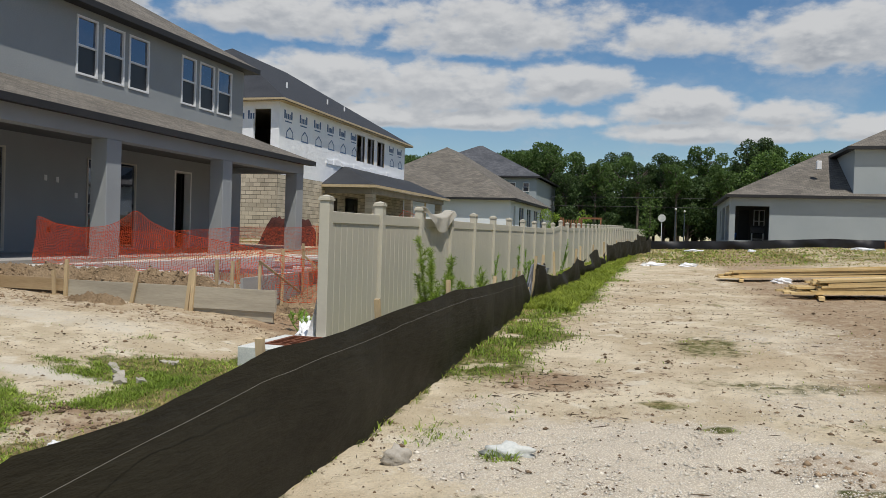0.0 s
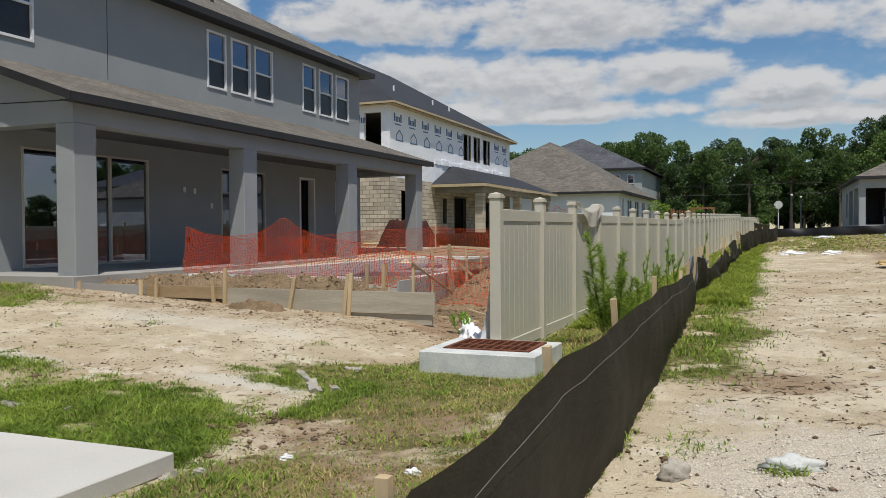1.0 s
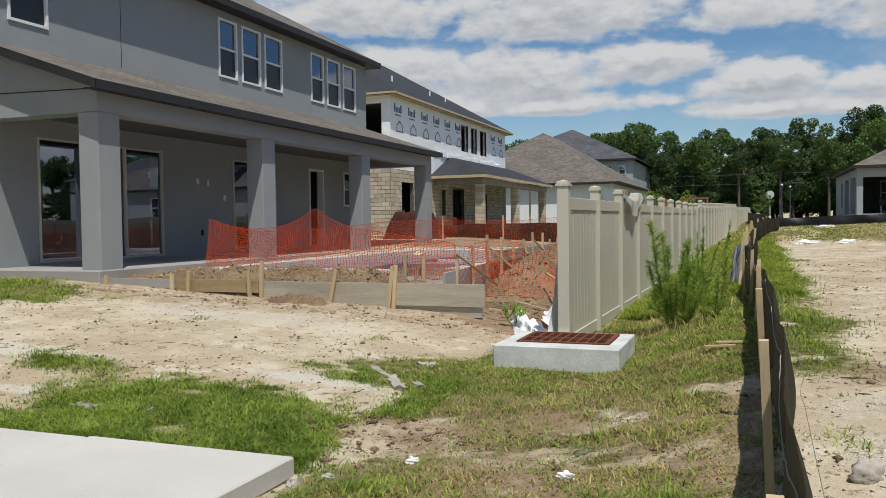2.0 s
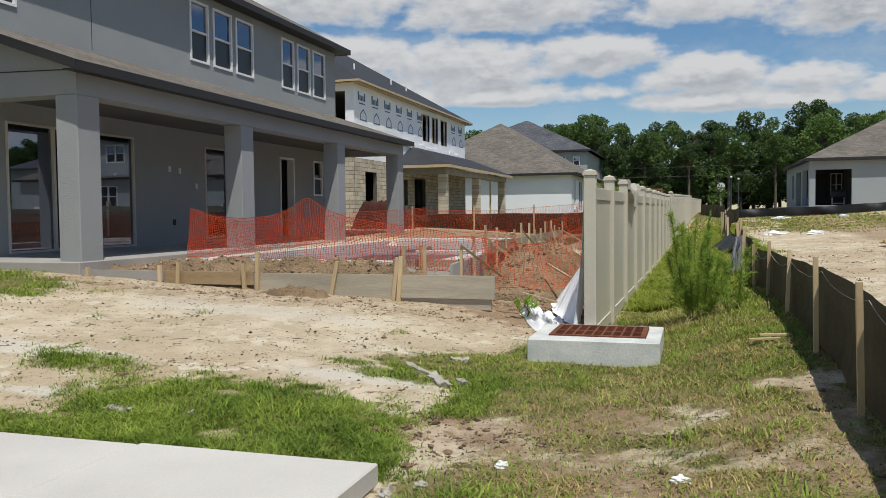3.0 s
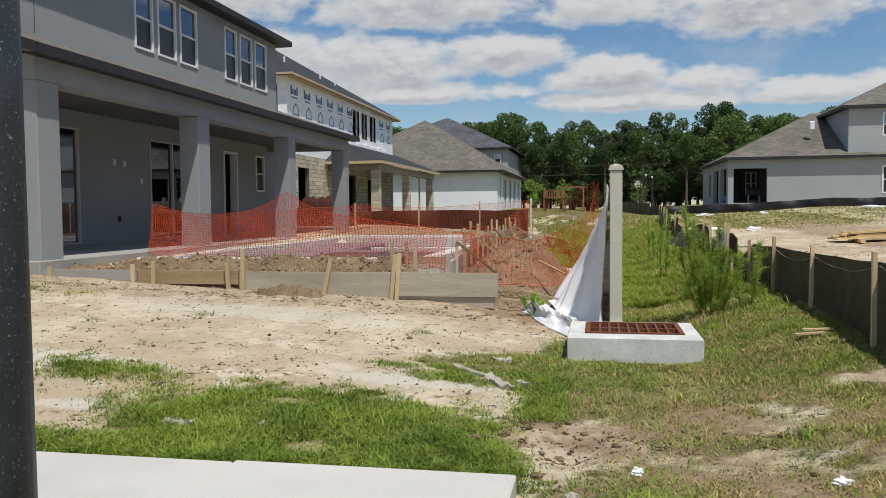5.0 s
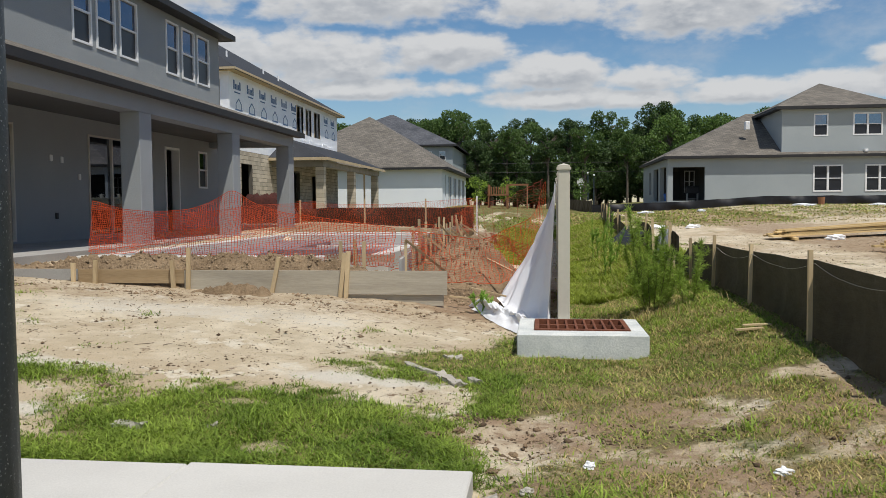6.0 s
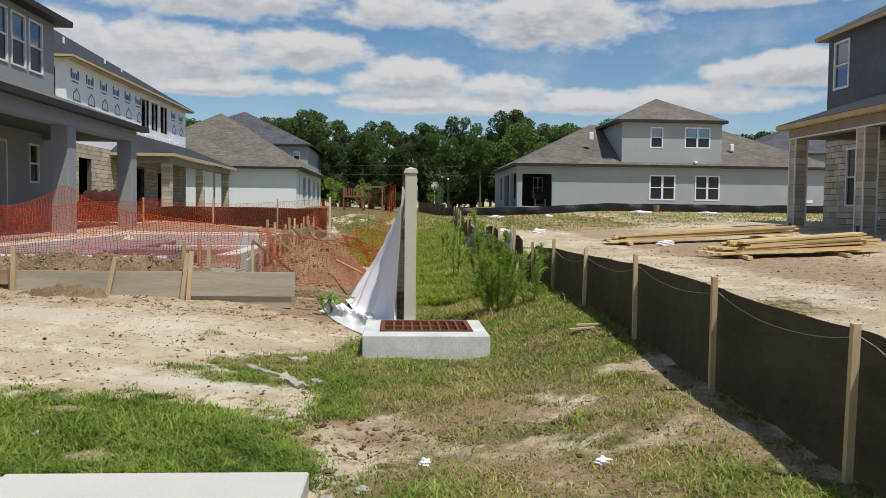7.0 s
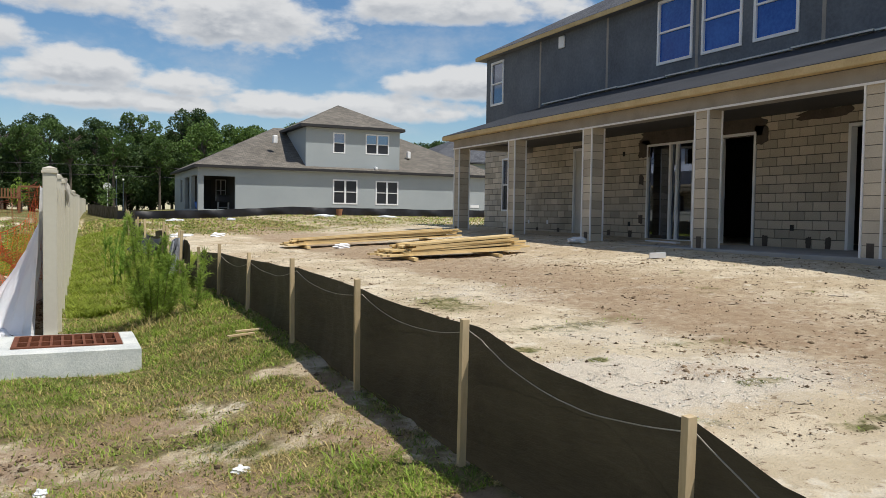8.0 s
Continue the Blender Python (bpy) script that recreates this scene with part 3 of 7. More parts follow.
def heap_z(x, y, cx, cy, rx, ry, top, rough, seed, crown=0.05):
    """Height of an uneven mound over the ground."""
    u, v = (x - cx) / rx, (y - cy) / ry
    f = float(step(1.0, crown, math.hypot(u, v)))
    b = gz(x, y)
    lump = float(wobble(x, y, 3.1, seed)) * 0.4 + 0.55 * noise.noise((x * 6, y * 6, seed)) + 0.5 * noise.noise((x * 15, y * 15, seed))
    return b - 0.05 + (top - b) * f + rough * lump * min(f * 2.5, 1)
# ---- ground ----


def ground_material():
    ma = bpy.data.materials.new("sandy_yard_soil")
    ma.use_nodes = True
    nt = ma.node_tree
    N, L = nt.nodes.new, nt.links.new
    b = nt.nodes["Principled BSDF"]
    b.inputs["Specular IOR Level"].default_value = 0.15
    b.inputs["Roughness"].default_value = 0.97
    co = N("ShaderNodeTexCoord")

    def noise_tex(scale, detail=5, rough=0.6):
        n = N("ShaderNodeTexNoise")
        n.inputs["Scale"].default_value, n.inputs["Detail"].default_value, n.inputs["Roughness"].default_value = scale, detail, rough
        L(co.outputs["Object"], n.inputs["Vector"])
        return n.outputs["Fac"]

    def rng(v, a, c):
        r = N("ShaderNodeMapRange")
        r.interpolation_type = "SMOOTHSTEP"
        r.inputs["From Min"].default_value, r.inputs["From Max"].default_value = a, c
        L(v, r.inputs["Value"])
        return r.outputs[0]

    def mix(f, a, c, kind="MIX"):
        x = N("ShaderNodeMix")
        x.data_type, x.blend_type = "RGBA", kind
        for s, v in (("Factor", f), ("A", a), ("B", c)):
            if isinstance(v, tuple):
                x.inputs[s].default_value = (*v, 1)
            elif isinstance(v, float):
                x.inputs[s].default_value = v
            else:
                L(v, x.inputs[s])
        return x.outputs["Result"]

    wide, mid, fine, grit = noise_tex(0.35), noise_tex(1.6, 6), noise_tex(9.0, 6, 0.7), noise_tex(70, 3, 0.7)
    sand = mix(rng(mid, 0.38, 0.62), (0.54, 0.455, 0.32), (0.7, 0.615, 0.465))
    sand = mix(rng(wide, 0.45, 0.65), sand, (0.52, 0.42, 0.285))
    sand = mix(rng(noise_tex(5.0, 10, 0.78), 0.585, 0.625), sand, (0.25, 0.18, 0.112))
    sand = mix(rng(fine, 0.61, 0.65), sand, (0.2, 0.142, 0.09))
    sand = mix(rng(noise_tex(26.0, 5, 0.75), 0.64, 0.67), sand, (0.1, 0.072, 0.048))
    sand = mix(rng(noise_tex(15.0, 9, 0.8), 0.65, 0.68), sand, (0.13, 0.095, 0.062))
    sand = mix(rng(noise_tex(2.7, 7, 0.65), 0.57, 0.64), sand, (0.7, 0.635, 0.51))
    att = N("ShaderNodeVertexColor")
    att.layer_name = "cover"
    sep = N("ShaderNodeSeparateColor")
    L(att.outputs[0], sep.inputs[0])
    stones = N("ShaderNodeTexVoronoi")
    stones.inputs["Scale"].default_value = 95
    L(co.outputs["Object"], stones.inputs["Vector"])
    pale = mix(rng(stones.outputs["Distance"], 0.15, 0.6), (0.83, 0.77, 0.66), (0.57, 0.5, 0.4))

    def patchy(v, k):
        a = N("ShaderNodeMath")
        a.operation = "MULTIPLY_ADD"
        L(fine, a.inputs[0])
        a.inputs[1].default_value = k
        L(v, a.inputs[2])
        return a.outputs[0]

    sand = mix(rng(patchy(sep.outputs["Green"], 1.3), 0.75, 1.3), sand, pale)
    sand = mix(rng(patchy(att.outputs["Alpha"], 1.2), 0.75, 1.5), sand, (0.66, 0.615, 0.52))
    turf = mix(rng(mid, 0.4, 0.6), (0.15, 0.155, 0.046), (0.3, 0.245, 0.115))
    turf = mix(rng(fine, 0.45, 0.62), turf, (0.07, 0.085, 0.02))
    soil = mix(rng(patchy(sep.outputs["Red"], 1.0), 0.68, 1.12), sand, turf)
    wet = mix(rng(patchy(sep.outputs["Blue"], 0.9), 0.62, 1.2), soil, (0.33, 0.235, 0.152))
    wet = mix(rng(grit, 0.35, 0.7), wet, (1.12, 1.1, 1.06), "MULTIPLY")
    L(wet, b.inputs["Base Color"])
    h = N("ShaderNodeMath")
    h.operation = "MULTIPLY_ADD"
    L(fine, h.inputs[0])
    h.inputs[1].default_value = 2.2
    L(grit, h.inputs[2])
    bp = N("ShaderNodeBump")
    bp.inputs["Strength"].default_value, bp.inputs["Distance"].default_value = 0.7, 0.045
    L(h.outputs[0], bp.inputs["Height"])
    L(bp.outputs[0], b.inputs["Normal"])
    return ma


def dirt_cover(x, y):
    """Dark churned soil along the forms and in the wash beside the inlet."""
    a = np.maximum.reduce([0.85 * patch(x, y, -4.42, 5.2, 0.22, 0.12, 0.6), 0.85 * patch(x, y, -4.6, 4.68, 0.2, 0.1, 0.6), 0.6 * patch(x, y, -4.95, 4.42, 0.2, 0.1, 0.6)])
    a = np.maximum(a, 0.42 * patch(x, y, -4.15, 4.85, 0.5, 0.32, 0.6))
    a = np.maximum.reduce([a, 0.3 * patch(x, y, -3.5, 4.95, 0.8, 0.3, 0.7), 0.25 * patch(x, y, -2.4, 5.2, 0.5, 0.5, 0.7), 0.38 * patch(x, y, -4.9, 7.6, 0.8, 0.3, 0.7), 0.3 * patch(x, y, -8.0, 7.4, 1.5, 0.3, 0.7)])
    c = 0.35 * patch(x, y, -8.5, 9.9, 3.6, 0.3) + 0.8 * patch(x, y, -4.9, 12.5, 1.0, 3.0)
    d = np.maximum.reduce([0.62 * patch(x, y, -0.78, 6.45, 0.55, 0.4, 0.6), 0.4 * patch(x, y, 1.0, 4.6, 0.35, 0.25), 0.45 * patch(x, y, 2.0, 5.2, 0.6, 0.25, 0.6), 0.2 * patch(x, y, 4.2, 9.5, 2.2, 2.2, 0.6), 0.3 * patch(x, y, 5.2, 11.6, 1.3, 0.7, 0.6), 0.4 * patch(x, y, 0.9, 16.5, 0.8, 0.5, 0.6)])
    e = np.maximum.reduce([0.58 * step(0.7, 2.2, x + 0.5 * wobble(x, y, 1.1, 2.0)) * (0.5 + 0.5 * step(6.0, 3.0, x)), 0.22 * step(-1.5, -1.0, x)]) * step(62, 50, y) * (1 - 0.7 * gravel_cover(x, y))
    e = np.maximum.reduce([e, 0.85 * step(-12.8, -12.2, x) * step(-5.2, -5.8, x) * step(22.0, 23.0, y) * step(31.0, 29.5, y), 0.4 * step(7.6, 9.4, y + 0.5 * wobble(x, y, 0.9, 6.0)) * step(-4.4, -5.2, x) * step(-13, -12, x) * step(13, 11, y), 0.7 * step(-4.5, -4.2, x) * step(-1.6, -1.9, x) * step(6.6, 6.0, y) * step(2.6, 3.0, y) * (0.7 + 0.5 * wobble(x, y, 2.3, 5.0))])
    return np.clip(np.maximum.reduce([a, c, d, e]), 0, 1)


def build_ground():
    def lines(a, b, s, lo, hi):
        mid = list(np.arange(a, b + 1e-6, s))
        left, right, g = [], [], s
        p = a
        while p > lo:
            g *= 1.22
            p -= g
            left.append(p)
        p, g = b, s
        while p < hi:
            g *= 1.16
            p += g
            right.append(p)
        return np.array(left[::-1] + mid + right)

    xs, ys = lines(-9.5, 5.0, 0.075, -900, 900), lines(2.6, 12.0, 0.075, -600, 1800)
    gx, gy = np.meshgrid(xs, ys, indexing="ij")
    rough_near = np.exp(-np.clip(np.abs(gy - 6) - 4, 0, None) / 6)
    bare = 1 - 0.6 * grass_cover(gx, gy)
    z = ground_z(gx, gy) + rough_near * bare * (0.016 * wobble(gx, gy, 6.0, 5.0) * (0.4 + 0.6 * step(-0.2, 0.6, wobble(gx, gy, 1.2, 8.0))) + 0.011 * wobble(gx, gy, 15.0, 2.0))
    verts = np.stack([gx, gy, z], -1).reshape(-1, 3)
    nx, ny = len(xs), len(ys)
    i = np.arange(nx - 1)[:, None] * ny + np.arange(ny - 1)[None, :]
    faces = np.stack([i, i + ny, i + ny + 1, i + 1], -1).reshape(-1, 4)
    me = bpy.data.meshes.new("ground")
    me.from_pydata(verts.tolist(), [], faces.tolist())
    lay = me.color_attributes.new("cover", "FLOAT_COLOR", "POINT")
    col = np.stack([grass_cover(gx, gy), gravel_cover(gx, gy), dirt_cover(gx, gy), bleached(gx, gy)], -1).reshape(-1)
    lay.data.foreach_set("color", col.astype(np.float32))
    me.materials.append(ground_material())
    me.shade_smooth()
    tagged(new("ground", me), "pale sandy building-site soil with grass patches and gravel", "ground", kind="structure")


build_ground()

# ---- grey stucco house with a covered lanai ----


def grey_house():
    FX, SLABZ, BACK = -14.68, 0.77, -27.0
    Y0, Y1 = 3.0, 25.93
    h = thing("house", "two-storey grey stucco house with covered lanai and shingle roofs", "house", (-20, 14, 0.5))
    group3 = [(17.39, 18.2), (18.41, 19.3), (19.5, 20.42)]
    group3 += [(a + 4.68, b + 4.68) for a, b in group3] + [(a - 8.45, b - 8.45) for a, b in group3]
    up_holes = [(a, b, 5.35, 6.87) for a, b in group3]
    low_holes = [(11.63, 15.15, 0.82, 3.24), (17.9, 19.95, 0.82, 3.24), (21.84, 22.75, 0.82, 3.24), (24.1, 24.75, 2.1, 3.25)]
    part("wall", wall("x", FX, -0.25, Y0, Y1, 0.2, 7.12, up_holes + low_holes), STUCCO, h, "smooth grey stucco wall")
    part("wall", wall("y", Y1, -0.25, BACK, FX - 0.25, 0.2, 7.12), STUCCO, h)
    part("wall", wall("y", Y0, 0.25, BACK, FX - 0.25, 0.2, 7.12), STUCCO, h)
    part("wall", wall("x", BACK, 0.25, Y0 + 0.25, Y1 - 0.25, 0.2, 7.12), STUCCO, h)
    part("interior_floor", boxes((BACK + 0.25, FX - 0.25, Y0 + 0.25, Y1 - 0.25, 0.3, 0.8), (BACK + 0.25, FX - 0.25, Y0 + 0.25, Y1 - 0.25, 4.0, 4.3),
                                 (BACK + 0.25, FX - 0.25, Y0 + 0.25, Y1 - 0.25, 7.0, 7.06), (-19.6, -19.5, Y0 + 0.25, Y1 - 0.25, 0.8, 7.0)), DARK_ROOM, h, "interior floor and partition painted near-black for dim rooms")
    part("roof", roof_planes(hip(BACK - 0.45, FX + 0.415, Y0 - 0.45, Y1 + 0.36, 7.24, 0.56)), SHINGLE_BROWN, h, "weathered brown-grey shingle roof")
    part("fascia", fascia(bmesh.new(), BACK - 0.45, FX + 0.415, Y0 - 0.45, Y1 + 0.36, 7.06, 7.23), TRIM_DARK, h, "dark painted fascia")
    part("soffit", boxes((BACK - 0.45, FX + 0.415, Y0 - 0.45, Y1 + 0.36, 7.07, 7.09)), TRIM_DARK, h)
    for a, b in group3:
        window(h, "x", FX, a, b, 5.35, 6.87)
    # tall glazing under the lanai
    sl = window(h, "x", FX, 11.63, 15.15, 0.82, 3.24, rail=False, mullions=(12.78, 13.95), frame_mat=ALU, name="sliding_door", bar=0.038, label="three-panel sliding glass door")
    window(h, "x", FX, 17.9, 19.95, 0.82, 3.24, rail=False, mullions=(18.95,), frame_mat=ALU, name="sliding_door", bar=0.038, label="two-panel sliding glass door")
    window(h, "x", FX, 24.1, 24.75, 2.1, 3.25)
    df = boxes((FX - 0.2, FX + 0.03, 21.84, 21.9, 0.82, 3.18), (FX - 0.2, FX + 0.03, 22.69, 22.75, 0.82, 3.18), (FX - 0.2, FX + 0.03, 21.84, 22.75, 3.18, 3.24))
    fr = part("door_frame", df, WHITE_PAINT, h, "pale frame of an open doorway")
    part("door", boxes((FX - 1.1, FX - 0.26, 22.62, 22.67, 0.83, 3.17)), TRIM_DARK, fr, "dark door standing open inwards")
    for y, z in ((16.42, 2.6), (16.82, 2.58), (17.5, 2.22), (16.57, 1.33)):
        part("outlet_box", boxes((FX, FX + 0.03, y - 0.045, y + 0.045, z - 0.07, z + 0.07), bevel=0.006), WHITE_PAINT if z > 2 else TRIM_DARK, h, "small wall box")
    # lanai
    CX, W = -12.0, 0.42
    S0, S1 = 10.40, 25.53
    part("slab", boxes((FX, CX + 0.05, S0 - 0.1, S1 + 0.1, 0.3, SLABZ), bevel=0.015), SLAB, h, "grey concrete lanai slab")
    for y in (10.66, 15.5, 20.42, 25.15):
        part("column", boxes((CX - W, CX, y - 0.255, y + 0.255, 0.3, 3.42), bevel=0.012), STUCCO, h, "square grey stucco column")
    part("header", boxes((CX - 0.424, CX + 0.002, S0, S1 - 0.13, 3.42, 3.78), (FX, CX - 0.424, S0, S0 + 0.4, 3.42, 3.78), (FX, CX - 0.424, S1 - 0.53, S1 - 0.13, 3.42, 3.78)), STUCCO, h, "stucco beam over the columns")
    # infill under the rake
    bm = bmesh.new()
    tri = [(FX, S0 + 0.002, 3.78), (CX, S0 + 0.002, 3.78), (CX, S0 + 0.002, 3.84), (FX, S0 + 0.002, 4.72)]
    lo, hi = [bm.verts.new(p) for p in tri], [bm.verts.new((x, y + 0.3, z)) for x, y, z in tri]
    bm.faces.new(lo), bm.faces.new(hi[::-1])
    for i in range(4):
        bm.faces.new((lo[(i + 1) % 4], lo[i], hi[i], hi[(i + 1) % 4]))
    part("gable_infill", bm, STUCCO, h)
    # ceiling shade comes from the darkened material
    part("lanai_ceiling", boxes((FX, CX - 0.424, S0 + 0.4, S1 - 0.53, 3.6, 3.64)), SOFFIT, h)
    E0, E1 = S0 - 0.28, S1 + 0.3
    part("lanai_roof", roof_planes([[(-11.77, E0, 3.9), (-11.77, E1, 3.9), (FX, E1, 4.89), (FX, E0, 4.89)]], 0.1), SHINGLE_BROWN, h, "low shingle roof of the lanai")
    fb = bmesh.new()
    box(fb, -11.78, -11.75, E0, E1, 3.74, 3.89)
    for y in (E0 - 0.02, E1):
        vs = [bm2 for bm2 in ((FX, y, 4.73), (-11.75, y, 3.74), (-11.75, y, 3.895), (FX, y, 4.885))]
        a, b = [fb.verts.new(p) for p in vs], [fb.verts.new((p[0], p[1] + 0.03, p[2])) for p in vs]
        fb.faces.new(a), fb.faces.new(b[::-1])
        for i in range(4):
            fb.faces.new((a[(i + 1) % 4], a[i], b[i], b[(i + 1) % 4]))
    part("lanai_fascia", fb, TRIM_DARK, h, "dark painted fascia")
    part("lanai_soffit", boxes((CX + 0.003, -11.78, E0, E1, 3.75, 3.765)), TRIM_DARK, h)
    part("cable_run", beam(bmesh.new(), (FX + 0.05, S0 - 0.004, 3.86), (CX - 0.1, S0 - 0.004, 3.80), 0.012, 0.016), TRIM_DARK, h)
    part("control_joint", boxes((FX, FX + 0.004, 13.93, 13.945, 4.95, 7.05)), TRIM_DARK, h)
    part("vent_pipe", tube(bmesh.new(), [(-16.2, 19.6, 7.6), (-16.2, 19.6, 8.5)], [0.05, 0.05]), TRIM_DARK, h)


grey_house()


def blockwork(parent_wall, axis, at, out, u0, u1, z0, z1, holes=(), limit=None, proud=0.012):
    """Concrete blocks in running bond on a wall's face; those inside limit(u, z) as single pieces, the rest joined."""
    L_, H_, J = 0.406, 0.203, 0.02

    def brick_mesh(w):
        bm = bmesh.new()
        d = proud
        if axis == "x":
            box(bm, 0, out * d, 0, w - J, 0, H_ - J)
        else:
            box(bm, 0, w - J, 0, out * d, 0, H_ - J)
        bmesh.ops.recalc_face_normals(bm, faces=bm.faces)
        return bm

    cache, rest = {}, bmesh.new()
    rows = int((z1 - z0) / H_ + 0.5)
    for r in range(rows):
        z = z0 + r * H_
        u = u0 - (L_ / 2 if r % 2 else 0)
        while u < u1 - 0.03:
            spans = [(max(u, u0), min(u + L_, u1))]
            for a, b, c, d in holes:
                if c < z + H_ / 2 < d:
                    nxt = []
                    for p, q in spans:
                        if q <= a or p >= b:
                            nxt.append((p, q))
                        else:
                            if p < a:
                                nxt.append((p, a))
                            if q > b:
                                nxt.append((b, q))
                    spans = nxt
            for p, q in spans:
                w = round(q - p, 2)
                if w < 0.06:
                    continue
                place = (at, p, z) if axis == "x" else (p, at, z)
                if limit and limit(p, z):
                    if w not in cache:
                        cache[w] = mesh_of("block", brick_mesh(w), BLOCK)
                    ob = new("block", cache[w])
                    ob.parent = parent_wall
                    ob.location = place
                else:
                    k = random.uniform(-0.002, 0.003)
                    if axis == "x":
                        box(rest, *sorted((at, at + out * (proud + k))), p, q - J, z, z + H_ - J)
                    else:
                        box(rest, p, q - J, *sorted((at, at + out * (proud + k))), z, z + H_ - J)
            u += L_
    if rest.verts:
        ob = part("blockwork", rest, BLOCK_J, parent_wall)
        tagged(ob, kind="stuff")
    else:
        rest.free()


def block_column(h, x, y, z0, z1, w=0.40):
    core = part("column", boxes((x - w / 2 + 0.01, x + w / 2 - 0.01, y - w / 2 + 0.01, y + w / 2 - 0.01, z0, z1)), JOINT, h, "bare concrete-block column")
    z = z0
    while z < z1 - 0.05:
        t = min(0.193, z1 - z)
        part("block", boxes((x - w / 2, x + w / 2, y - w / 2, y + w / 2, z, z + t), bevel=0.004), BLOCK, core)
        z += 0.203
    return core


# ---- house wrapped in white sheeting ----


def wrapped_house():
    FX, Y0, Y1, BACK = -18.2, 35.7, 55.4, -31.0
    h = thing("house", "two-storey house under construction in white house wrap over bare block", "house", (-24, 45, 0.9))
    tri = [(46.0, 47.25), (47.85, 48.95), (49.65, 50.9)]
    up_e = [(a, b, 5.85, 7.45) for a, b in tri]
    up_s = [(-19.6, -18.65, 5.6, 7.4), (-22.3, -20.6, 5.4, 7.3)]
    part("wall", wall("x", FX, -0.2, Y0, Y1, 4.2, 7.75, up_e), WRAP, h, "wrinkled white house wrap")
    ws = part("wall", wall("y", Y0, 0.2, BACK, FX - 0.2, 4.2, 7.75, up_s), WRAP, h, "wrinkled white house wrap")
    part("wall", wall("y", Y1, -0.2, BACK, FX - 0.2, 0.9, 7.75), WRAP, h)
    part("wall", wall("x", BACK, 0.2, Y0 + 0.2, Y1 - 0.2, 0.9, 7.75), WRAP, h)
    low_e = [(37.0, 38.5, 0.95, 3.6), (42.6, 43.2, 1.9, 3.4), (44.4, 46.4, 0.95, 3.5), (49.0, 51.0, 0.95, 3.4)]
    we = part("wall", wall("x", FX, -0.2, Y0, Y1, 0.6, 4.2, low_e), JOINT, h, "concrete block ground-floor wall")
    blockwork(we, "x", FX, 1, Y0, Y1, 0.75, 4.18, low_e)
    wb = part("wall", wall("y", Y0, 0.2, BACK, FX - 0.2, 0.6, 4.2), JOINT, h, "concrete block ground-floor wall")
    blockwork(wb, "y", Y0, -1, -26.0, FX, 0.75, 4.18)
    part("interior_floor", boxes((BACK + 0.2, FX - 0.2, Y0 + 0.2, Y1 - 0.2, 0.5, 0.95), (BACK + 0.2, FX - 0.2, Y0 + 0.2, Y1 - 0.2, 4.0, 4.25), (-24.1, -24.0, Y0 + 0.2, Y1 - 0.2, 0.95, 7.7)), DARK_ROOM, h, "interior floor and partition painted near-black for dim rooms")
    part("roof", roof_planes(hip(BACK - 0.4, FX + 0.45, Y0 - 0.45, Y1 + 0.45, 7.86, 0.6)), FELT, h, "hip roof under dark felt")
    part("fascia", fascia(bmesh.new(), BACK - 0.4, FX + 0.45, Y0 - 0.45, Y1 + 0.45, 7.75, 7.85), TIMBER_DULL, h, "bare timber fascia")
    part("soffit", boxes((BACK - 0.4, FX + 0.45, Y0 - 0.45, Y1 + 0.45, 7.74, 7.755)), TIMBER_DULL, h)
    for a, b in tri:
        for u in (a - 0.04, b):
            part("window_buck", boxes((FX - 0.1, FX + 0.02, u, u + 0.04, 5.85, 7.45)), PINE, h, "bare timber beside a window opening")
    # faded printed marks on the wrap
    for i in range(11):
        y = Y0 + 0.5 + i * 1.75
        if 45.2 < y < 50.6:
            continue
        bm = bmesh.new()
        for k, (du, w, hh) in enumerate(((0, 0.12, 0.42), (0.16, 0.1, 0.26), (0.3, 0.1, 0.26), (0.44, 0.1, 0.26), (0.58, 0.12, 0.4))):
            box(bm, FX + 0.004, FX + 0.008, y + du * 1.3, y + (du + w) * 1.3, 7.0, 7.0 + hh)
        box(bm, FX + 0.004, FX + 0.008, y + 0.1, y + 0.85, 6.84, 6.9)
        part("printed_mark", bm, WRAP_INK, h)
        bm = bmesh.new()
        for a, b in (((0, 6.12), (0, 6.36)), ((0, 6.36), (0.35, 6.6)), ((0.35, 6.6), (0.7, 6.36)), ((0.7, 6.36), (0.7, 6.12)), ((-0.1, 6.08), (0.8, 6.08))):
            beam(bm, (FX + 0.006, y + 0.3 + a[0], a[1]), (FX + 0.006, y + 0.3 + b[0], b[1]), 0.006, 0.06, (0, 0.3, 1))
        part("printed_mark", bm, WRAP_INK, h)
    for x in (-20.45, -19.9):
        bm = bmesh.new()
        for du, hh in ((0, 0.42), (0.13, 0.28), (0.26, 0.28)):
            box(bm, x + du, x + du + 0.09, Y0 - 0.008, Y0 - 0.004, 6.9, 6.9 + hh)
        part("printed_mark", bm, WRAP_INK, h)
    # porch
    PX, P0, P1 = -15.6, 41.4, 56.2
    part("porch_slab", boxes((FX, PX + 0.25, P0 - 0.2, P1, 0.5, 0.97)), SLAB, h)
    for y in (P0 + 0.25, 48.6, 55.6):
        block_column(h, PX, y, 0.97, 3.62, 0.45)
    part("wood_post", boxes((PX - 0.05, PX + 0.05, 52.2, 52.3, 0.97, 3.62)), PINE, h, "temporary timber post")
    part("porch_beam", boxes((PX - 0.2, PX + 0.2, P0, P1, 3.62, 3.95), (FX, PX - 0.2, P0, P0 + 0.4, 3.62, 3.95)), MORTAR, h)
    e = (-15.05, P0 - 0.5, P1 + 0.4)
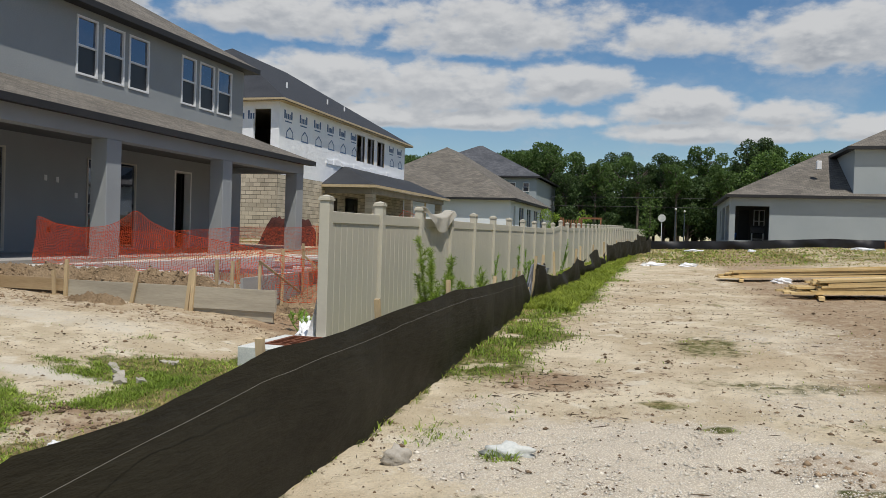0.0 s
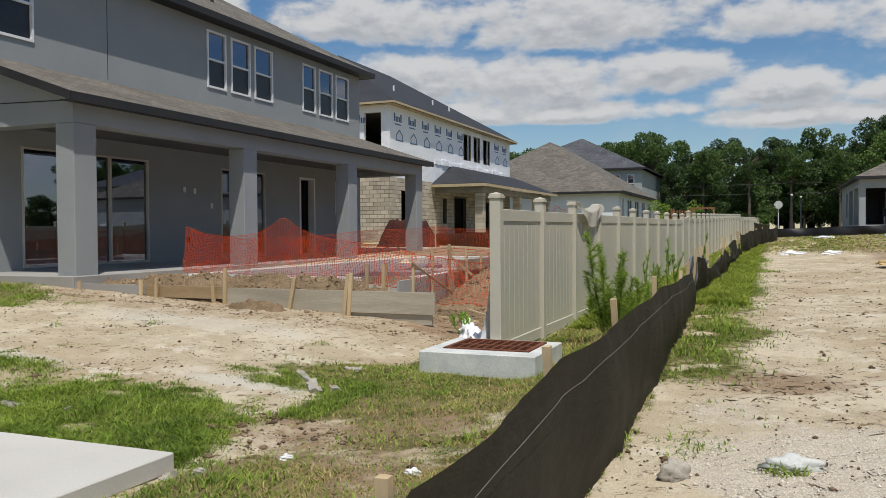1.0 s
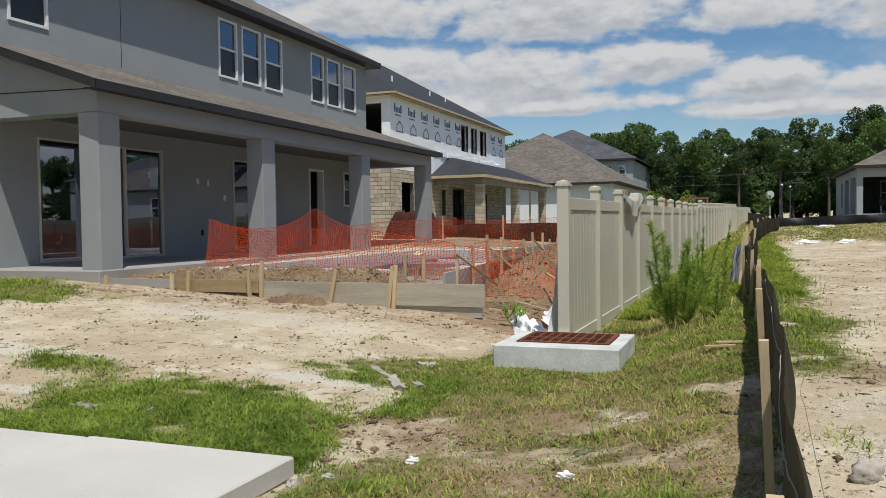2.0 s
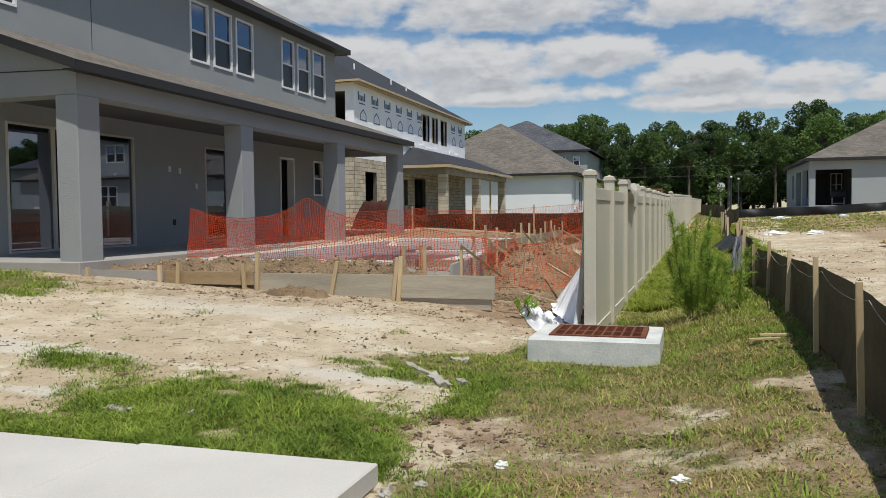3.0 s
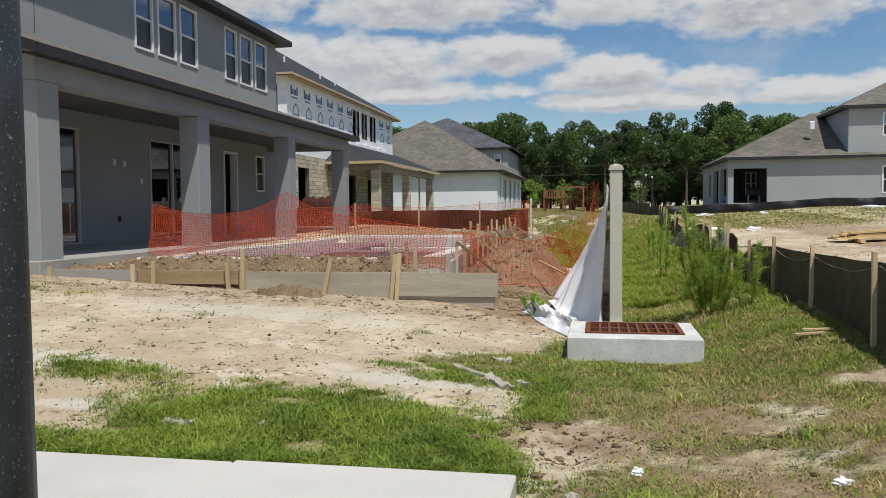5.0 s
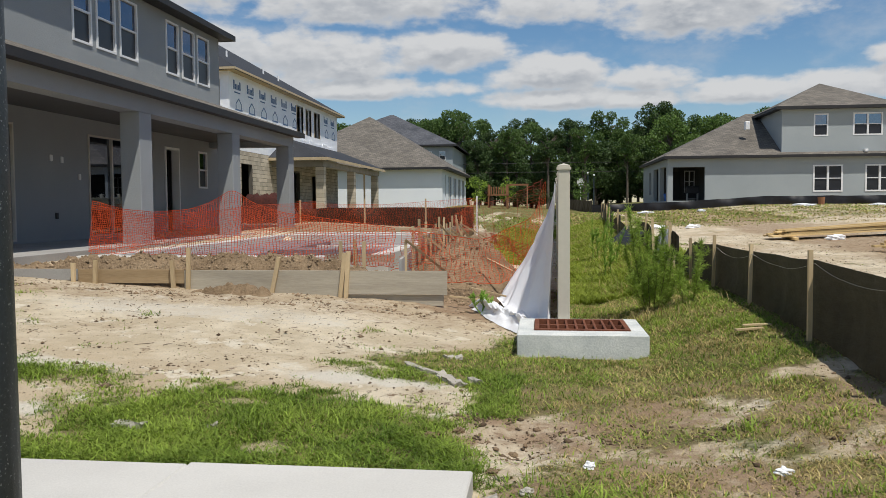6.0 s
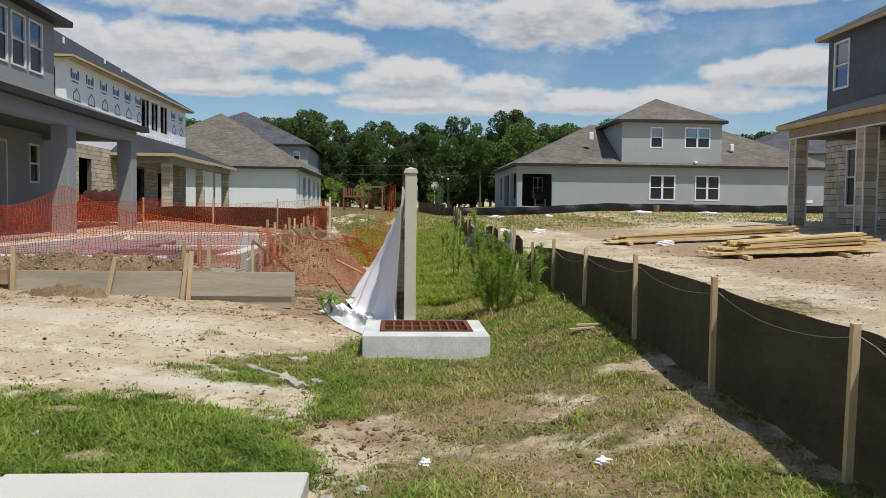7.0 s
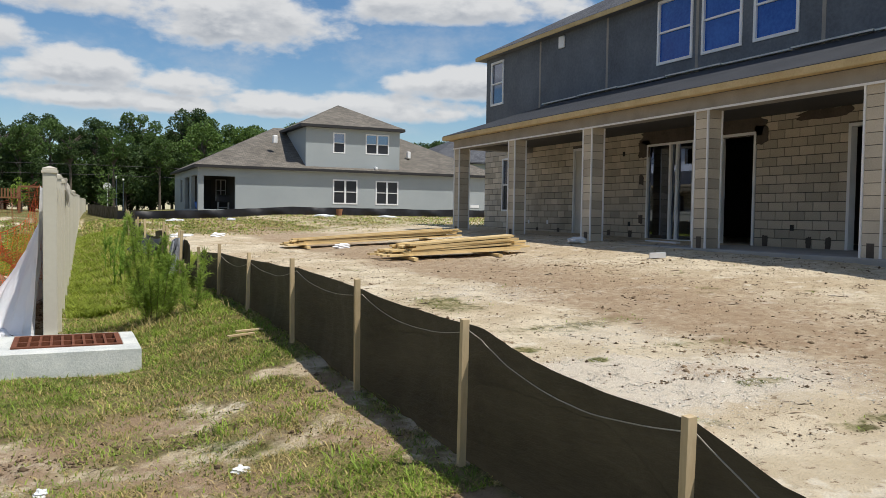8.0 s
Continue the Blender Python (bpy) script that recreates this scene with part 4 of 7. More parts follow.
    part("porch_roof", roof_planes([[(e[0], e[1], 4.1), (e[0], e[2], 4.1), (FX, e[2], 5.35), (FX, e[1] + 3.1, 5.35)], [(FX, e[1], 4.1), (e[0], e[1], 4.1), (FX, e[1] + 3.1, 5.35)]], 0.1), FELT, h, "porch roof under dark felt")
    part("porch_fascia", boxes((e[0], e[0] + 0.03, e[1], e[2], 3.93, 4.08), (FX, e[0] + 0.03, e[1] - 0.03, e[1], 3.93, 4.08)), TIMBER_DULL, h, "bare timber fascia")
    bm = bmesh.new()
    for i in range(13):
        y = P0 + i * 1.0
        box(bm, FX + 0.004, FX + 0.05 + 0.03 * (i % 3), y, y + 1.0, 5.25, 5.5 + 0.06 * math.sin(i * 2.1))
    part("loose_wrap", bm, WRAP, h, "loose white wrap flap")
    for y in (40.0, 45.5, 48.2):
        part("roof_vent", tube(bmesh.new(), [(-20.0, y, 8.6), (-20.0, y, 9.5)], [0.05, 0.05]), WHITE_PAINT, h, "white vent pipe")


wrapped_house()

# ---- white-walled house and the house behind it ----


def white_house():
    X0, X1, Y0, Y1 = -26.0, -11.6, 62.0, 81.6
    h = thing("house", "single-storey white-walled house with a broad brown shingle hip roof", "house", (-19, 71, 1.3))
    holes = [(63.6, 64.4, 1.7, 4.0)] + [(66.2 + k * 3.9, 68.6 + k * 3.9, 1.5, 4.0) for k in range(4)]
    part("wall", wall("y", Y0, 0.25, X0, X1, 0.6, 4.35), WHITE_WALL, h, "white primed wall")
    part("wall", wall("x", X1, -0.25, Y0 + 0.25, Y1, 0.6, 4.35, holes), WHITE_WALL, h, "white primed wall")
    part("wall", wall("y", Y1, -0.25, X0, X1 - 0.25, 0.6, 4.35), WHITE_WALL, h)
    part("wall", wall("x", X0, 0.25, Y0 + 0.25, Y1 - 0.25, 0.6, 4.35), WHITE_WALL, h)
    part("interior_floor", boxes((X0 + 0.25, X1 - 0.25, Y0 + 0.25, Y1 - 0.25, 0.7, 1.45), (-14.6, -14.5, Y0 + 0.25, Y1 - 0.25, 1.45, 4.3)), DARK_ROOM, h)
    for k in range(4):
        window(h, "x", X1 - 0.05, 66.2 + k * 3.9, 68.6 + k * 3.9, 1.5, 4.0, rail=False, mullions=(67.4 + k * 3.9,))
    part("roof", roof_planes(hip(X0 - 0.5, X1 + 0.5, Y0 - 0.5, Y1 + 0.5, 4.5, 0.62)), SHINGLE_BROWN, h, "brown shingle hip roof")
    part("fascia", fascia(bmesh.new(), X0 - 0.5, X1 + 0.5, Y0 - 0.5, Y1 + 0.5, 4.32, 4.49), TRIM_DARK, h, "dark fascia")
    part("soffit", boxes((X0 - 0.5, X1 + 0.5, Y0 - 0.5, Y1 + 0.5, 4.34, 4.36)), TRIM_DARK, h)
    h2 = thing("house", "distant two-storey house with a slate-grey shingle roof", "house", (-20, 95, 1.3))
    a0, a1, b0, b1 = -30.0, -13.6, 88.0, 104.0
    up = [(-19.6 + 1.5 * k, -18.9 + 1.5 * k, 6.5, 7.5) for k in range(4)]
    part("wall", wall("y", b0, 0.25, a0, a1, 1.0, 8.0), STUCCO_D, h2)
    part("wall", wall("x", a1, -0.25, b0 + 0.25, b1, 1.0, 8.0), STUCCO_D, h2)
    part("wall", wall("y", b1, -0.25, a0, a1 - 0.25, 1.0, 8.0), STUCCO_D, h2)
    part("wall", wall("x", a0, 0.25, b0 + 0.25, b1 - 0.25, 1.0, 8.0), STUCCO_D, h2)
    for u0, u1, z0, z1 in up:
        window(h2, "y", b0 - 0.09, u0, u1, z0, z1, out=-1)
    part("roof", roof_planes(hip(a0 - 0.5, a1 + 0.5, b0 - 0.5, b1 + 0.5, 8.2, 0.5)), SHINGLE_SLATE, h2, "slate-grey hip roof")
    part("fascia", fascia(bmesh.new(), a0 - 0.5, a1 + 0.5, b0 - 0.5, b1 + 0.5, 8.0, 8.19), TRIM_DARK, h2)


white_house()

# ---- blue-grey house at the end of the yard ----


def far_grey_house():
    X0, X1, Y0, Y1, G = 3.85, 24.9, 52.0, 64.0, 1.0
    h = thing("house", "finished blue-grey stucco house with brown shingle hip roofs", "house", (14, 58, 1.3))
    wins = [(12.56, 14.3, 2.21, 3.86), (15.6, 17.28, 2.21, 3.86)]
    ups = [(12.55, 13.4, 5.61, 6.98), (14.84, 16.55, 5.63, 7.0)]
    lan_s, lan_w = (4.18, 6.13, 1.72, 3.82), [(52.6, 55.2, 1.72, 3.9), (56.0, 58.4, 1.72, 3.9), (59.6, 60.6, 2.2, 3.8)]
    part("wall", wall("y", Y0, 0.25, X0, X1, G, 4.45, wins + [lan_s]), STUCCO_D, h, "blue-grey stucco wall")
    part("wall", wall("x", X0, 0.25, Y0 + 0.25, Y1, G, 4.45, lan_w), STUCCO_D, h, "blue-grey stucco wall")
    part("wall", wall("y", Y1, -0.25, X0 + 0.25, X1, G, 4.45), STUCCO_D, h)
    part("wall", wall("x", X1, -0.25, Y0 + 0.25, Y1 - 0.25, G, 4.45), STUCCO_D, h)
    part("interior_floor", boxes((X0 + 0.25, X1 - 0.25, Y0 + 0.25, Y1 - 0.25, 1.0, 1.7), (6.5, 6.6, Y0 + 0.25, Y1 - 0.25, 1.7, 4.4), (X0 + 0.25, 6.5, 57.2, 57.3, 1.7, 4.4), (11.0, X1 - 0.25, 55.0, 55.1, 1.7, 4.4)), DARK_ROOM, h)
    U0, U1, V0, V1 = 10.68, 17.33, 51.99, 58.5
    part("upper_wall", wall("y", V0 - 0.004, 0.25, U0, U1, 4.45, 7.28, ups), STUCCO_D, h, "blue-grey stucco upper wall")
    part("upper_wall", wall("x", U0, 0.25, V0 + 0.25, V1, 4.3, 7.28), STUCCO_D, h)
    part("upper_wall", wall("x", U1, -0.25, V0 + 0.25, V1, 4.3, 7.28), STUCCO_D, h)
    part("upper_wall", wall("y", V1, -0.25, U0 + 0.25, U1 - 0.25, 4.3, 7.28), STUCCO_D, h)
    for a, b, z0, z1 in wins:
        # both sashes take the dark screen colour to stand for mirrored trees
        window(h, "y", Y0, a, b, z0, z1, out=-1, mullions=((a + b) / 2,), low_mat=SCREEN, top_mat=SCREEN, bar=0.09)
    window(h, "y", Y0, *ups[0], out=-1, bar=0.08)
    window(h, "y", Y0, *ups[1], out=-1, mullions=(15.69,), bar=0.08)
    part("roof", roof_planes(hip(X0 - 0.25, X1 + 0.4, Y0 - 0.35, Y1 + 0.4, 4.5, 0.5)), SHINGLE_BROWN, h, "brown shingle hip roof")
    part("fascia", fascia(bmesh.new(), X0 - 0.25, X1 + 0.4, Y0 - 0.35, Y1 + 0.4, 4.33, 4.49), TRIM_DARK, h, "dark fascia")
    part("soffit", boxes((X0 - 0.25, U0, Y0 - 0.35, Y1 + 0.4, 4.33, 4.35)), TRIM_DARK, h)
    part("soffit", boxes((U1, X1 + 0.4, Y0 - 0.35, Y1 + 0.4, 4.33, 4.35)), TRIM_DARK, h)
    part("upper_roof", roof_planes(hip(U0 - 0.42, U1 + 0.24, V0 - 0.35, V1 + 0.4, 7.44, 0.5)), SHINGLE_BROWN, h, "brown shingle hip roof")
    part("fascia", fascia(bmesh.new(), U0 - 0.42, U1 + 0.24, V0 - 0.35, V1 + 0.4, 7.25, 7.43), TRIM_DARK, h, "dark fascia")
    part("soffit", boxes((U0 - 0.42, U1 + 0.24, V0 - 0.35, V1 + 0.4, 7.26, 7.275)), TRIM_DARK, h)
    part("roof_vent", boxes((8.9, 9.2, 53.6, 53.9, 6.2, 6.75), bevel=0.04), WHITE_PAINT, h)
    part("roof_vent", boxes((18.6, 18.85, 53.6, 53.85, 5.6, 6.1), bevel=0.04), WHITE_PAINT, h)
    part("security_light", boxes((15.45, 15.65, 51.7, 51.98, 4.6, 4.78), bevel=0.03), WHITE_PAINT, h)
    part("plate", boxes((22.9, 23.6, 51.97, 51.99, 2.15, 2.35)), WHITE_PAINT, h)
    # glazed doors at the back of its porch, and what stands there
    part("door", boxes((4.8, 5.45, 57.12, 57.19, 1.7, 3.75), bevel=0.01), TRIM_DARK, h, "dark panelled door")
    window(h, "y", 57.2, 5.75, 6.45, 2.3, 3.8, out=-1, mullions=(6.1,), low_mat=SCREEN, top_mat=SCREEN, bar=0.06)
    g = thing("barbecue", "black lidded barbecue on a wheeled cart under the porch", "barbecue", (5.65, 53.6, 1.7))
    part("cart", boxes((5.3, 5.34, 53.4, 53.8, 1.7, 2.2), (5.96, 6.0, 53.4, 53.8, 1.7, 2.2), (5.3, 6.0, 53.4, 53.8, 1.82, 1.86)), ALU, g, "pale metal cart")
    part("firebox", boxes((5.25, 6.05, 53.35, 53.85, 2.2, 2.4), bevel=0.03), TRIM_DARK, g)
    bm = bmesh.new()
    bmesh.ops.create_cone(bm, cap_ends=True, segments=20, radius1=0.25, radius2=0.25, depth=0.78, matrix=Matrix.Translation((5.65, 53.6, 2.42)) @ Matrix.Rotation(radians(90), 4, "Y"))
    part("lid", bm, TRIM_DARK, g, smooth=False)
    c = thing("storage_bin", "blue plastic bin by the porch column", "bin", (4.25, 54.6, 1.7))
    bm = bmesh.new()
    tube(bm, [(4.25, 54.6, 1.7), (4.25, 54.6, 2.15)], [0.2, 0.26], 16)
    part("tub", bm, BIN_BLUE, c, smooth=True)
    part("rim", tube(bmesh.new(), [(4.25, 54.6, 2.15), (4.25, 54.6, 2.2)], [0.28, 0.28], 16), BIN_BLUE, c)
    # neighbour seen past its end
    n = thing("house", "distant grey house with a slate roof", "house", (36, 75, 1.4))
    part("wall", wall("y", 72.0, 0.3, 28.5, 46, 1.0, 6.8, [(30.2, 31.0, 4.6, 6.0)]), STUCCO_D, n)
    part("wall", wall("x", 28.5, 0.3, 72.3, 84, 1.0, 6.8), STUCCO_D, n)
    part("wall", wall("y", 84.0, 0.3, 28.5, 46, 1.0, 6.8), STUCCO_D, n)
    part("wall", wall("x", 46, -0.3, 72.3, 84, 1.0, 6.8), STUCCO_D, n)
    window(n, "y", 72.0, 30.2, 31.0, 4.6, 6.0, out=-1)
    part("roof", roof_planes(hip(28, 46.5, 71.5, 84.5, 6.95, 0.45)), SHINGLE_SLATE, n)


far_grey_house()

# ---- bare-block house with a dark upper storey ----


def block_house():
    FX, Y1, Y0, BACK = 10.9, 27.16, -6.0, 22.0
    SZ = 0.93
    h = thing("house", "unfinished house, bare block below and black sheathing above", "house", (14, 12, 0.7))
    wins = [(15.97, 17.33), (14.29, 15.64), (12.64, 13.94)]
    up = [(a, b, 5.66, 7.37) for a, b in wins] + [(25.82, 26.78, 5.65, 7.27)]
    low = [(25.2, 25.8, 1.72, 3.64), (20.4, 21.2, SZ, 3.68), (15.78, 17.63, SZ, 3.55), (13.74, 14.93, SZ, 3.58), (9.4, 11.29, SZ, 3.53)]
    part("upper_wall", wall("x", FX, 0.2, Y0, Y1, 4.0, 7.45, up), BLACK_WRAP, h, "black sheathing board wall")
    part("upper_wall", wall("y", Y1, -0.2, FX + 0.2, BACK, 4.0, 7.45), BLACK_WRAP, h)
    wl = part("wall", wall("x", FX, 0.2, Y0, Y1, 0.4, 4.0, low), JOINT, h, "bare concrete block wall with dark joints")
    wn = part("wall", wall("y", Y1, -0.2, FX + 0.2, BACK, 0.4, 4.0), MORTAR, h)
    part("wall", wall("y", Y0, 0.2, FX + 0.2, BACK, 0.4, 7.45), MORTAR, h)
    part("wall", wall("x", BACK, -0.2, Y0 + 0.2, Y1 - 0.2, 0.4, 7.45), MORTAR, h)
    part("interior_floor", boxes((FX + 0.2, BACK - 0.2, Y0 + 0.2, Y1 - 0.2, 0.4, SZ), (FX + 0.2, BACK - 0.2, Y0 + 0.2, Y1 - 0.2, 3.95, 4.2), (15.4, 15.5, Y0 + 0.2, Y1 - 0.2, SZ, 7.3), (FX + 0.2, BACK - 0.2, Y0 + 0.2, Y1 - 0.2, 7.3, 7.38)), DARK_ROOM, h, "interior floor and partition painted near-black for dim rooms")
    for a, b in wins:
        window(h, "x", FX, a, b, 5.66, 7.37, out=-1, low_mat=PANE_BLUE, top_mat=PANE_BLUE, bar=0.075, label="new white window with blue film on the glass")
    window(h, "x", FX, 25.82, 26.78, 5.65, 7.27, out=-1, low_mat=PANE, bar=0.075)
    window(h, "x", FX, 25.2, 25.8, 1.72, 3.64, out=-1, bar=0.06)
    window(h, "x", FX, 15.78, 17.63, SZ, 3.55, out=-1, rail=False, mullions=(16.42, 16.68), frame_mat=WHITE_PAINT, name="sliding_door", label="sliding glass door in a pale frame")
    for a, b, t in ((20.4, 21.2, 3.68), (13.74, 14.93, 3.58), (9.4, 11.29, 3.53)):
        part("door_frame", boxes((FX - 0.03, FX + 0.15, a, a + 0.07, SZ, t - 0.07), (FX - 0.03, FX + 0.15, b - 0.07, b, SZ, t - 0.07), (FX - 0.03, FX + 0.15, a, b, t - 0.07, t)), WHITE_PAINT, h, "pale door frame")
    part("door", boxes((FX + 0.03, FX + 0.08, 20.47, 21.13, SZ + 0.01, 3.61)), ALU, h, "pale closed door")
    for y in (23.32, 19.58, 15.81, 12.0, 8.9):
        part("seam_tape", boxes((FX - 0.008, FX - 0.004, y - 0.05, y + 0.05, 4.9, 7.44)), MORTAR, h, "grey seam strip")
    part("wall_vent", boxes((FX - 0.06, FX, 21.82, 22.16, 6.98, 7.37), bevel=0.02), WHITE_PAINT, h)
    part("roof", roof_planes(hip(FX - 0.28, BACK + 0.28, Y0 - 0.4, Y1 + 0.34, 7.58, 0.535)), SHINGLE_SLATE, h, "grey shingle roof")
    part("fascia", fascia(bmesh.new(), FX - 0.28, BACK + 0.28, Y0 - 0.4, Y1 + 0.34, 7.43, 7.56), TIMBER, h, "bare timber fascia")
    part("soffit", boxes((FX - 0.28, BACK + 0.28, Y0 - 0.4, Y1 + 0.34, 7.44, 7.455)), BLACK_WRAP, h)
    # porch
    CX = 8.27
    part("porch_slab", boxes((CX - 0.25, FX, 4.0, 24.2, 0.35, SZ), bevel=0.02), SLAB, h, "rough grey concrete porch slab")
    for y in (23.86, 20.23, 16.47, 12.5, 8.6, 4.7):
        block_column(h, CX, y, SZ, 3.735, 0.36)
        bm = bmesh.new()
        for sx, sy in ((-1, -1), (-1, 1), (1, -1)):
            beam(bm, (CX + sx * 0.184, y + sy * 0.184, SZ), (CX + sx * 0.184, y + sy * 0.184, 3.73), 0.034, 0.034, (0, 1, 0))
        part("corner_bead", bm, WHITE_PAINT, h, "white plaster corner bead")
    part("porch_beam", boxes((CX - 0.21, CX + 0.21, 4.4, 24.07, 3.735, 4.02), (CX + 0.21, FX, 23.66, 24.07, 3.735, 4.02)), MORTAR, h, "rough concrete beam")
    part("lintel_bead", boxes((CX - 0.235, CX - 0.212, 4.4, 24.07, 3.715, 3.755)), WHITE_PAINT, h)
    # ceiling in the near-black room colour, its shade painted in
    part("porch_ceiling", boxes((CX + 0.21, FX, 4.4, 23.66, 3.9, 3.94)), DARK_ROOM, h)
    e0, e1 = 3.6, 24.32
    part("porch_roof", roof_planes([[(7.78, e1, 4.16), (7.78, e0, 4.16), (FX, e0, 5.27), (FX, e1 - 2.0, 5.27)], [(FX, e1, 4.16), (7.78, e1, 4.16), (FX, e1 - 2.0, 5.27)]], 0.1), FELT, h, "dark shingle porch roof")
    part("porch_fascia", boxes((7.75, 7.78, e0, e1, 4.01, 4.14), (7.78, FX, e1, e1 + 0.03, 4.01, 4.14)), TIMBER, h, "bare timber fascia")
    part("porch_soffit", boxes((7.78, CX - 0.215, e0, e1, 4.03, 4.04)), TIMBER, h)
    for k in range(9):
        y = 4.6 + k * 2.05
        part("flashing", boxes((FX - 0.12, FX - 0.004, y, y + 2.0, 5.275 + 0.02 * (k % 2), 5.315 + 0.02 * (k % 2))), INLET, h, "loose grey flashing strip")
    for y, z, w in ((18.6, 3.0, 0.4), (18.3, 1.0, 0.25), (15.55, 1.1, 0.16), (12.6, 1.0, 0.22), (22.6, 1.0, 0.2), (23.8, 1.0, 0.2)):
        part("wall_box", boxes((FX - 0.03, FX - 0.013, y, y + 0.09, z + 0.3, z + 0.43)), TRIM_DARK if w > 0.2 else WHITE_PAINT, h, "small wall box")
    rng = random.Random(4)

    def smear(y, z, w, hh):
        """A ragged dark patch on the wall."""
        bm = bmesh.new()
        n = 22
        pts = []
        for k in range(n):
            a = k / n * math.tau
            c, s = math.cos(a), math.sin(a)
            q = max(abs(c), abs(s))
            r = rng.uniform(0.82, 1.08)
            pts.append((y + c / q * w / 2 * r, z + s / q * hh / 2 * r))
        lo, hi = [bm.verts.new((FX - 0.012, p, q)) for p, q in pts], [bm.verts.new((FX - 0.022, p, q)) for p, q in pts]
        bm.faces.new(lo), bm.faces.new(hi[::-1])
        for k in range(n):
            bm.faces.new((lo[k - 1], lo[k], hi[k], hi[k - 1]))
        part("dark_patch", bm, DARK_PLASTER, h, "ragged dark brown plaster patch")

    # dark brown patches over and beside the door openings
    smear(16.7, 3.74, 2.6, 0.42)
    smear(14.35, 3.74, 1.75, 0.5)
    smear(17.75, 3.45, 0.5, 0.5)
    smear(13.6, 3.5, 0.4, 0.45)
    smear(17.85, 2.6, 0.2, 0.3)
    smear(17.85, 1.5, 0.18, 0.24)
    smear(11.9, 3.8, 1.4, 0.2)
    for y in (18.3, 19.3, 22.0, 23.3, 24.8, 12.2, 13.4, 11.7):
        smear(y, 1.05, 0.15, 0.26)
    for y in (23.86, 20.23, 16.47, 12.5, 8.6):
        part("base_stain", boxes((CX - 0.186, CX - 0.182, y - 0.07, y + 0.07, SZ, SZ + 0.24)), DARK_PLASTER, h)
    return h, wl, low


BLOCK_HOUSE = block_house()
# ---- vinyl fence ----


def fence_x(y):
    return -3.79 + 0.018 * (y - 8.6) + 0.017 * max(0.0, y - 60)


def fence_top(k):
    y = 8.6 + 1.76 * k
    lift = 0.11 if k == 11 else 0.02 if k in (10, 12) else -0.16 if k > 29 else 0.0
    return float(np.interp(y, [8.6, 26.3, 32, 45, 60, 90], [1.935, 1.995, 2.13, 2.33, 2.56, 2.86])) + lift


def vinyl_fence():
    f = thing("vinyl_fence", "long tan vinyl privacy fence with capped posts", "fence", (-3.79, 8.6, 0.1))
    S, n = 1.76, 45
    post = bmesh.new()
    box(post, -0.064, 0.064, -0.064, 0.064, 0, 1.83, bevel=0.006)
    post = mesh_of("post", post, VINYL)
    cap = bmesh.new()
    box(cap, -0.076, 0.076, -0.076, 0.076, 1.83, 1.855)
    box(cap, -0.066, 0.066, -0.066, 0.066, 1.855, 1.875)
    vs = [cap.verts.new(p) for p in ((-0.066, -0.066, 1.876), (0.066, -0.066, 1.876), (0.066, 0.066, 1.876), (-0.066, 0.066, 1.876), (0, 0, 1.90))]
    for i in range(4):
        cap.faces.new((vs[i], vs[(i + 1) % 4], vs[4]))
    cap = mesh_of("cap", cap, VINYL)
    w = S - 0.128
    rail = bmesh.new()
    box(rail, -0.025, 0.025, 0.064, S - 0.064, 0, 0.14, bevel=0.005)
    rail = mesh_of("rail", rail, VINYL)
    panel = bmesh.new()
    nb = 9
    bw = w / nb
    face = []
    for k in range(nb):
        a, b = 0.064 + k * bw, 0.064 + (k + 1) * bw
        face += ([(0.006, a)] if k == 0 else []) + [(0.011, a + 0.006), (0.011, b - 0.006), (0.006, b)]
    ring = face + [(-x, y) for x, y in face[::-1]]
    lo, hi = [panel.verts.new((x, y, 0.16)) for x, y in ring], [panel.verts.new((x, y, 1.58)) for x, y in ring]
    for i in range(len(ring)):
        panel.faces.new((lo[i - 1], lo[i], hi[i], hi[i - 1]))
    panel = mesh_of("panel", panel, VINYL)
    for k in range(n):
        y = 8.6 + S * k
        x = fence_x(y)
        top = fence_top(k)
        base = top - 1.9
        for name, me, dz in (("post", post, 0), ("cap", cap, 0)):
            ob = part(name, me, None, f)
            ob.location = (x, y, base + dz)
        if k < n - 1:
            tilt = math.atan2(fence_top(k + 1) - top, S)
            for name, me, dz in (("rail", rail, 1.57), ("rail", rail, 0.03), ("panel", panel, 0.0)):
                ob = part(name, me, None, f)
                ob.location = (x, y, base + dz)
                ob.rotation_euler = (tilt, 0, -0.018 if y < 60 else -0.035)
    return f


vinyl_fence()

# ---- silt fence ----
STAKES = [(-1.8, 0.4), (-1.79, 1.76), (-1.77, 3.43), (-1.765, 5.1), (-1.775, 6.86), (-1.8, 8.72), (-1.85, 10.3), (-1.93, 11.4), (-2.02, 12.4)]
STAKE_TOPS = (0.84, 0.87, 0.985, 1.06, 1.105, 1.06, 1.1, 1.02, 0.72)


def silt_top(y):
    """Top of the cloth, which climbs with the bank."""
    return np.interp(y, [0.4, 1.4, 1.76, 2.3, 2.7, 3.0, 3.3, 3.9, 4.4, 5.1, 5.6, 6.2, 6.9, 7.6, 8.9, 11.35, 11.7, 12.4], [0.72, 0.75, 0.83, 0.84, 0.87, 0.9, 0.945, 0.94, 0.945, 0.975, 1.0, 1.02, 1.015, 1.0, 0.985, 0.98, 0.88, 0.6])


